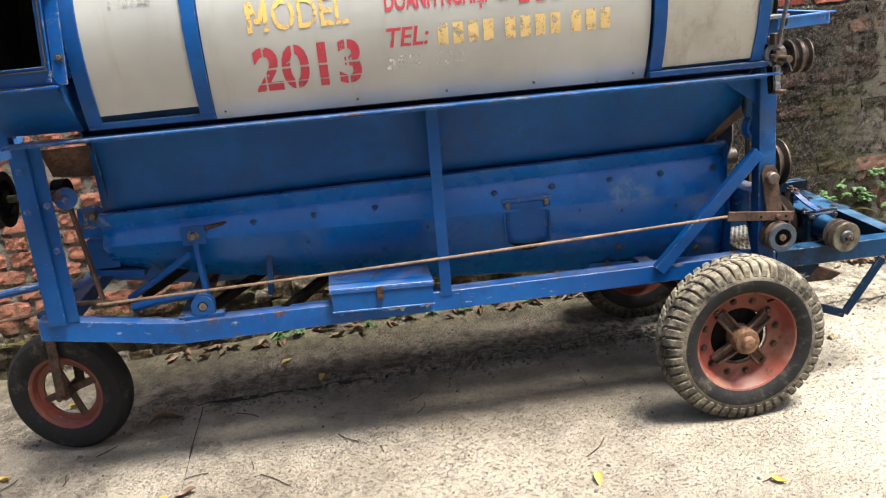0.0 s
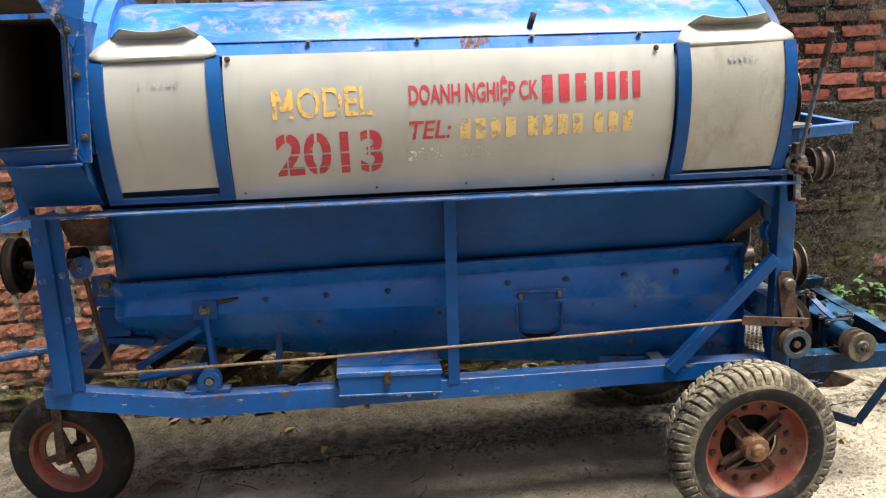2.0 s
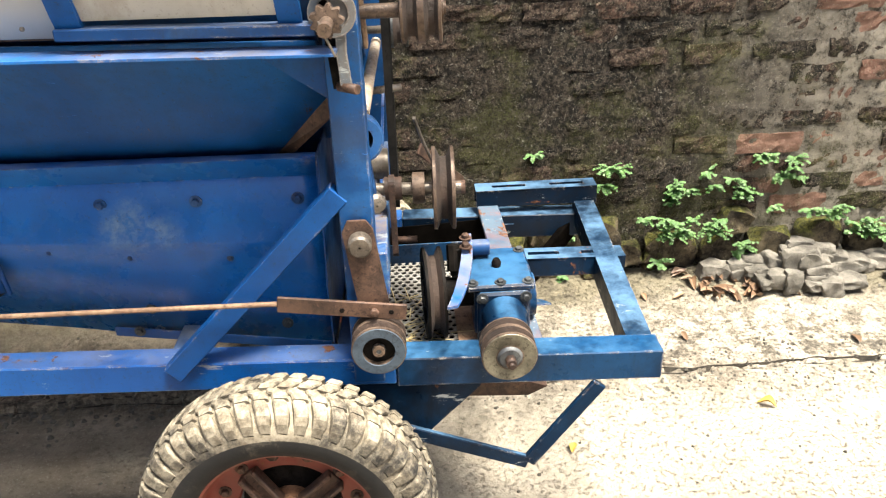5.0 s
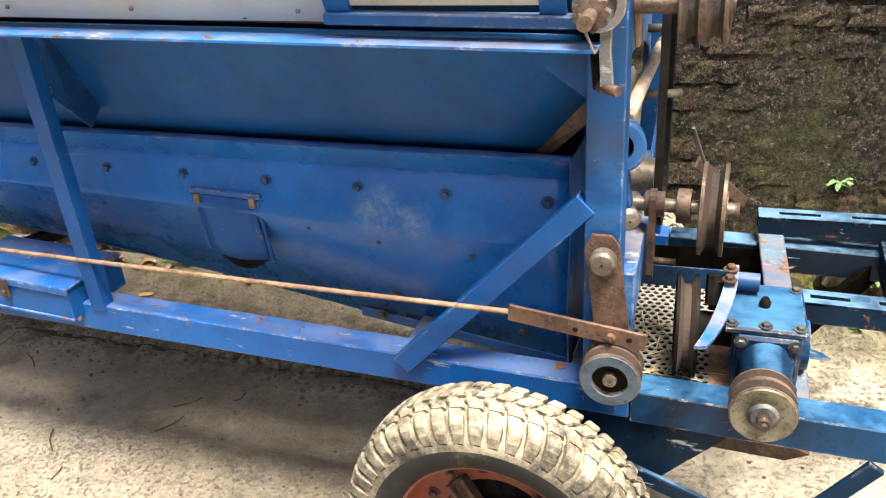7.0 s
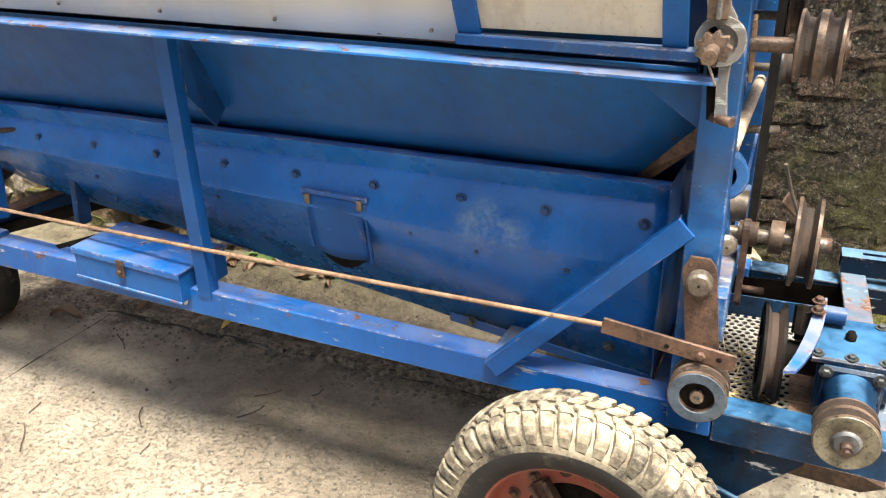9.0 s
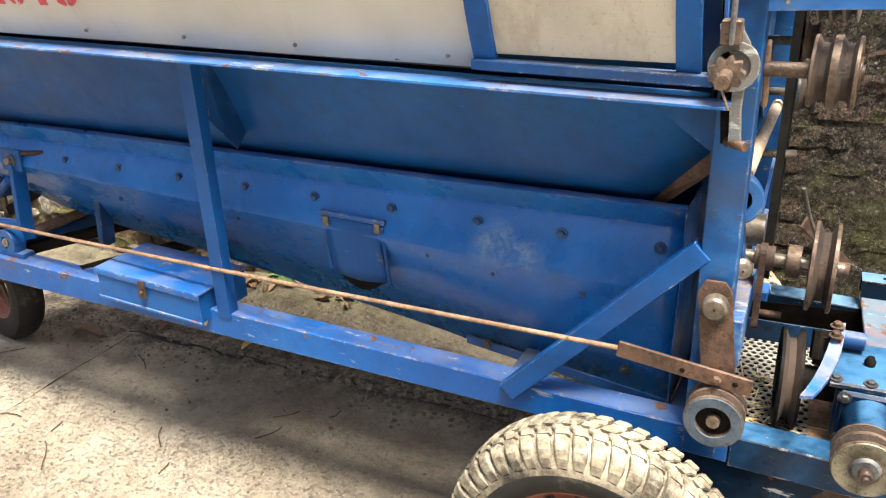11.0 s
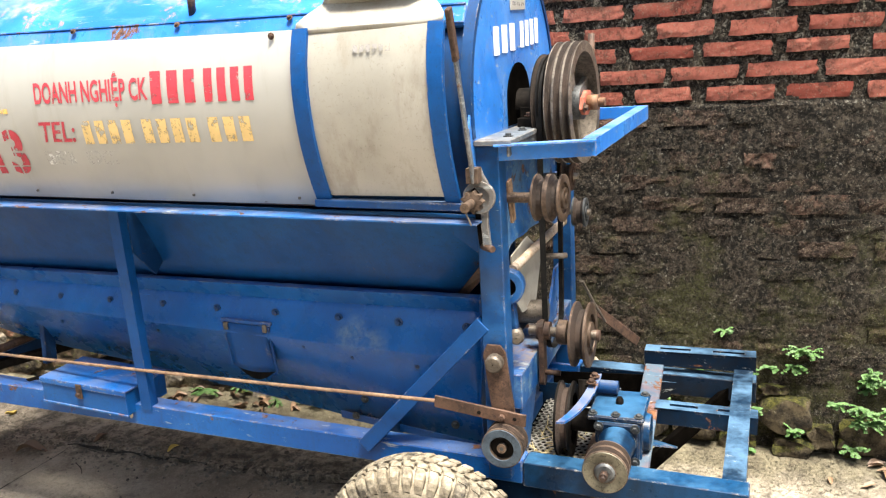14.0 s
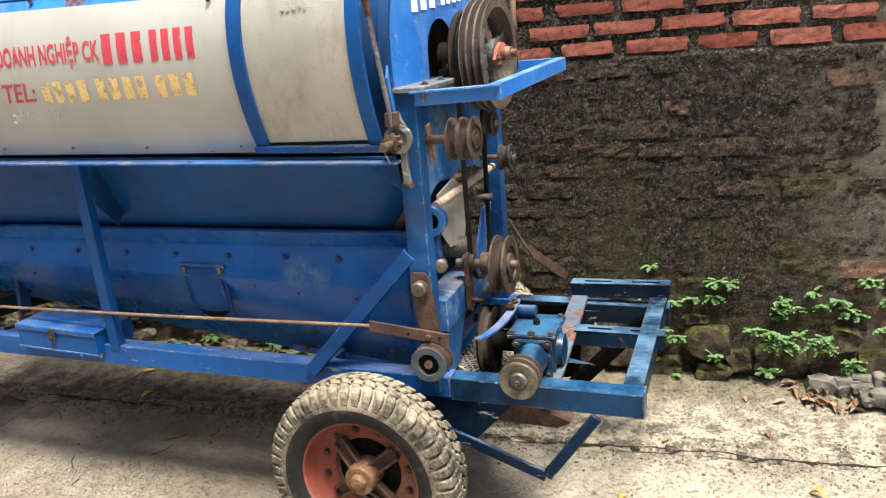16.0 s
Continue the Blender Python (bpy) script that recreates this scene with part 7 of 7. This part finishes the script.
bm = rod(bmesh.new(), [(-0.35, 1.3, 1.77), (-0.25, 1.28, 1.80), (-0.18, 1.26, 1.83), (-0.12, 1.26, 1.80), (-0.10, 1.27, 1.84)], 0.008, 6)
tagged(part("plastic_strip", bm, WHITEWASH), "pale twisted plastic strip on the wall top", "plastic strip")

# ---- plants, leaves, twigs ----
def weed(x, y, z, size, seed):
    """A small fern-like weed: stems that fan out from the wall, set with pairs of round leaflets."""
    rng = random.Random(seed)
    root = thing("weed", "small bright green weed growing from the wall foot", "plant", "weeds along the wall")
    st, lf = bmesh.new(), bmesh.new()
    for s in range(rng.randint(8, 13)):
        a = rng.uniform(-1.5, 1.5)
        p, d = V(0, 0, 0), V(math.sin(a), -rng.uniform(0.35, 1.0), rng.uniform(-0.1, 1.0)).normalized()
        pts, n, L = [p.copy()], rng.randint(4, 7), size * rng.uniform(0.55, 1.15)
        for k in range(n):
            p = p + d * L / n
            d = (d + V(rng.uniform(-0.2, 0.2), rng.uniform(-0.15, 0.15), -0.14)).normalized()
            pts.append(p.copy())
            side = d.cross(V(0, 0, 1)).normalized()
            for q in ((-1, 1) if k < n - 1 else (-1, 0, 1)):
                r = rng.uniform(0.0022, 0.0043)
                way = (side * q + d * (0.6 if q else 1.4) + V(0, 0, rng.uniform(-0.2, 0.3))).normalized()
                c = p + way * r * 1.1
                nrm = (V(rng.uniform(-0.4, 0.4), -0.45 + rng.uniform(-0.3, 0.3), 0.9)).normalized()
                u = (way - nrm * way.dot(nrm)).normalized()
                w = nrm.cross(u)
                lf.faces.new([lf.verts.new(c + u * (r * 1.25 * math.cos(t)) + w * (r * 0.85 * math.sin(t)) + nrm * (0.25 * r * abs(math.sin(t)))) for t in [k2 * 0.7854 for k2 in range(8)]])
        rod(st, pts, [0.0012] * n + [0.0005], 4)
    part("stems", st, GREEN, root)
    part("leaves", lf, GREEN, root, fix=False)
    root.location = (x, y, z)


# clumps on the wall beside the rack, thickest about the large stones
rng = random.Random(5)
CLUMPS = ((1.83, 0.38, 3), (1.71, 0.36, 2), (1.93, 0.25, 2), (2.04, 0.30, 5), (2.15, 0.34, 3), (2.25, 0.29, 2), (2.27, 0.44, 2), (2.06, 0.18, 6), (2.14, 0.20, 4), (2.27, 0.12, 3), (1.77, 0.075, 2), (1.65, 0.22, 2), (2.35, 0.31, 3), (1.57, 0.47, 1), (1.95, 0.17, 2), (2.42, 0.36, 4), (2.52, 0.26, 5), (2.62, 0.20, 4), (2.72, 0.15, 5), (2.85, 0.18, 4), (3.02, 0.14, 4), (1.48, 0.33, 2), (1.33, 0.26, 2))
k = 0
for cx, cz, count in CLUMPS:
    for j in range(count):
        k += 1
        z = max(0.05, cz + rng.gauss(0, 0.022) * (count > 1))
        weed(cx + rng.gauss(0, 0.030) * (count > 1), WY - (0.004 if z > 0.27 else 0.045), z, rng.uniform(0.028, 0.052), 100 + k)
for k in range(12):
    weed(-0.65 + k * 0.125 + 0.05 * math.sin(k * 5), WY - 0.025 - 0.02 * (k % 2), 0.05 + 0.02 * (k % 3), 0.05, 300 + k)


def dead_leaf(x, y, a, size, material, seed, lab):
    rng = random.Random(seed)
    bm = bmesh.new()
    rows = []
    curl = rng.uniform(0.4, 1.6)
    for i in range(7):
        u = i / 6
        w = math.sin(math.pi * min(0.97, u * 0.92 + 0.04)) ** 0.9 * 0.21
        rows.append([bm.verts.new(((u - 0.5) * size, s * w * size, 0.004 + size * (curl * abs(s) ** 2 * w + 0.12 * curl * math.sin(u * 5 + seed)))) for s in (-1, -0.5, 0, 0.5, 1)])
    for p, q in zip(rows, rows[1:]):
        for k in range(4):
            bm.faces.new((p[k], p[k + 1], q[k + 1], q[k])).smooth = True
    ob = tagged(part("leaf", bm, material), lab, "leaf", "fallen leaves")
    ob.matrix_local = pose(x, y, ground_z(x, y) + 0.004, rng.uniform(-8, 8), rng.uniform(-8, 8), a)


rng = random.Random(8)
for x, y, s in ((0.321, -0.373, 0.06), (0.80, -0.55, 0.05), (-0.476, 0.656, 0.06), (-0.62, 0.86, 0.06), (1.25, -0.62, 0.055), (0.0, -0.42, 0.06), (-1.783, 0.397, 0.06), (-1.576, 0.261, 0.06), (-1.48, 0.80, 0.055), (-1.002, -0.083, 0.06), (1.0, -0.95, 0.055), (1.55, 0.3, 0.05), (2.1, 0.42, 0.05)):
    dead_leaf(x, y, rng.uniform(0, 360), s, YELLOW, rng.randint(0, 999), "fallen yellow leaf on the concrete")
for k in range(150):
    if k >= 104:
        x, y = rng.uniform(-1.1, 0.9), rng.uniform(1.0, 1.09)
    elif k >= 76:
        x, y = rng.gauss(3.02, 0.13), 0.93 + rng.uniform(-0.08, 0.08)
    elif k < 52:
        x, y = rng.gauss(2.22, 0.10), 1.0 + rng.uniform(-0.08, 0.07)
    elif k < 62:
        x, y = rng.uniform(1.2, 3.2), rng.uniform(0.55, 1.0)
    else:
        x, y = rng.uniform(-1.2, 0.9), rng.uniform(0.98, 1.08)
    dead_leaf(x, y, rng.uniform(0, 360), rng.uniform(0.035, 0.07), DRY, rng.randint(0, 999), "curled dry brown leaf on the concrete")
for x, y, s in ((-1.725, 0.419, 0.05), (-1.82, 0.587, 0.06), (-1.078, 0.528, 0.13), (-0.934, -0.047, 0.07), (-1.104, -0.145, 0.08), (-1.06, -0.16, 0.06), (-2.72, 1.02, 0.06), (-0.84, 0.66, 0.07)):
    dead_leaf(x, y, rng.uniform(0, 360), s, DRY, rng.randint(0, 999), "curled dry brown leaf on the concrete")
for x, y, x1, y1 in ((-1.362, 0.155, -1.36, 0.223), (-0.14, 0.238, -0.102, 0.317), (-0.153, 0.346, -0.098, 0.405), (-0.70, -0.002, -0.60, -0.101), (-1.218, -0.115, -1.136, -0.058), (-0.439, 0.181, -0.375, 0.104), (-0.808, 0.489, -0.72, 0.426), (0.0, 0.41, 0.02, 0.452)):
    pts = [(x + (x1 - x) * u + 0.006 * math.sin(u * 5 + x * 9), y + (y1 - y) * u, ground_z(x, y) + 0.004) for u in (0, 0.25, 0.5, 0.75, 1)]
    tagged(part("twig", rod(bmesh.new(), pts, 0.002, 5), TWIG), "thin dry twig on the concrete", "twig", "fallen twigs")
for k in range(16):
    x, y, a, L = rng.uniform(-1.8, 2.6), rng.uniform(-0.9, 0.9), rng.uniform(0, 6.28), rng.uniform(0.05, 0.16)
    pts = []
    for i in range(5):
        pts.append((x, y, ground_z(x, y) + 0.004))
        x, y, a = x + L / 4 * math.cos(a), y + L / 4 * math.sin(a), a + rng.uniform(-0.4, 0.4)
    tagged(part("twig", rod(bmesh.new(), pts, 0.0018, 5), TWIG), "thin dry twig on the concrete", "twig", "fallen twigs")
rng = random.Random(77)
for k in range(44):
    x, y = rng.gauss(2.46, 0.13), 1.01 + rng.uniform(-0.08, 0.07)
    ob = stone((0, 0, 0), (rng.uniform(0.02, 0.06), rng.uniform(0.02, 0.05), rng.uniform(0.015, 0.04)), k * 1.7, RUBBLE, "rubble_stone", None)
    tagged(ob, "broken grey stone at the foot of the wall", "stone", "rubble by the wall")
    ob.location = (x, y, ground_z(x, y) + 0.012 + 0.085 * rng.random() * max(0.0, 1 - abs(x - 2.44) / 0.24))
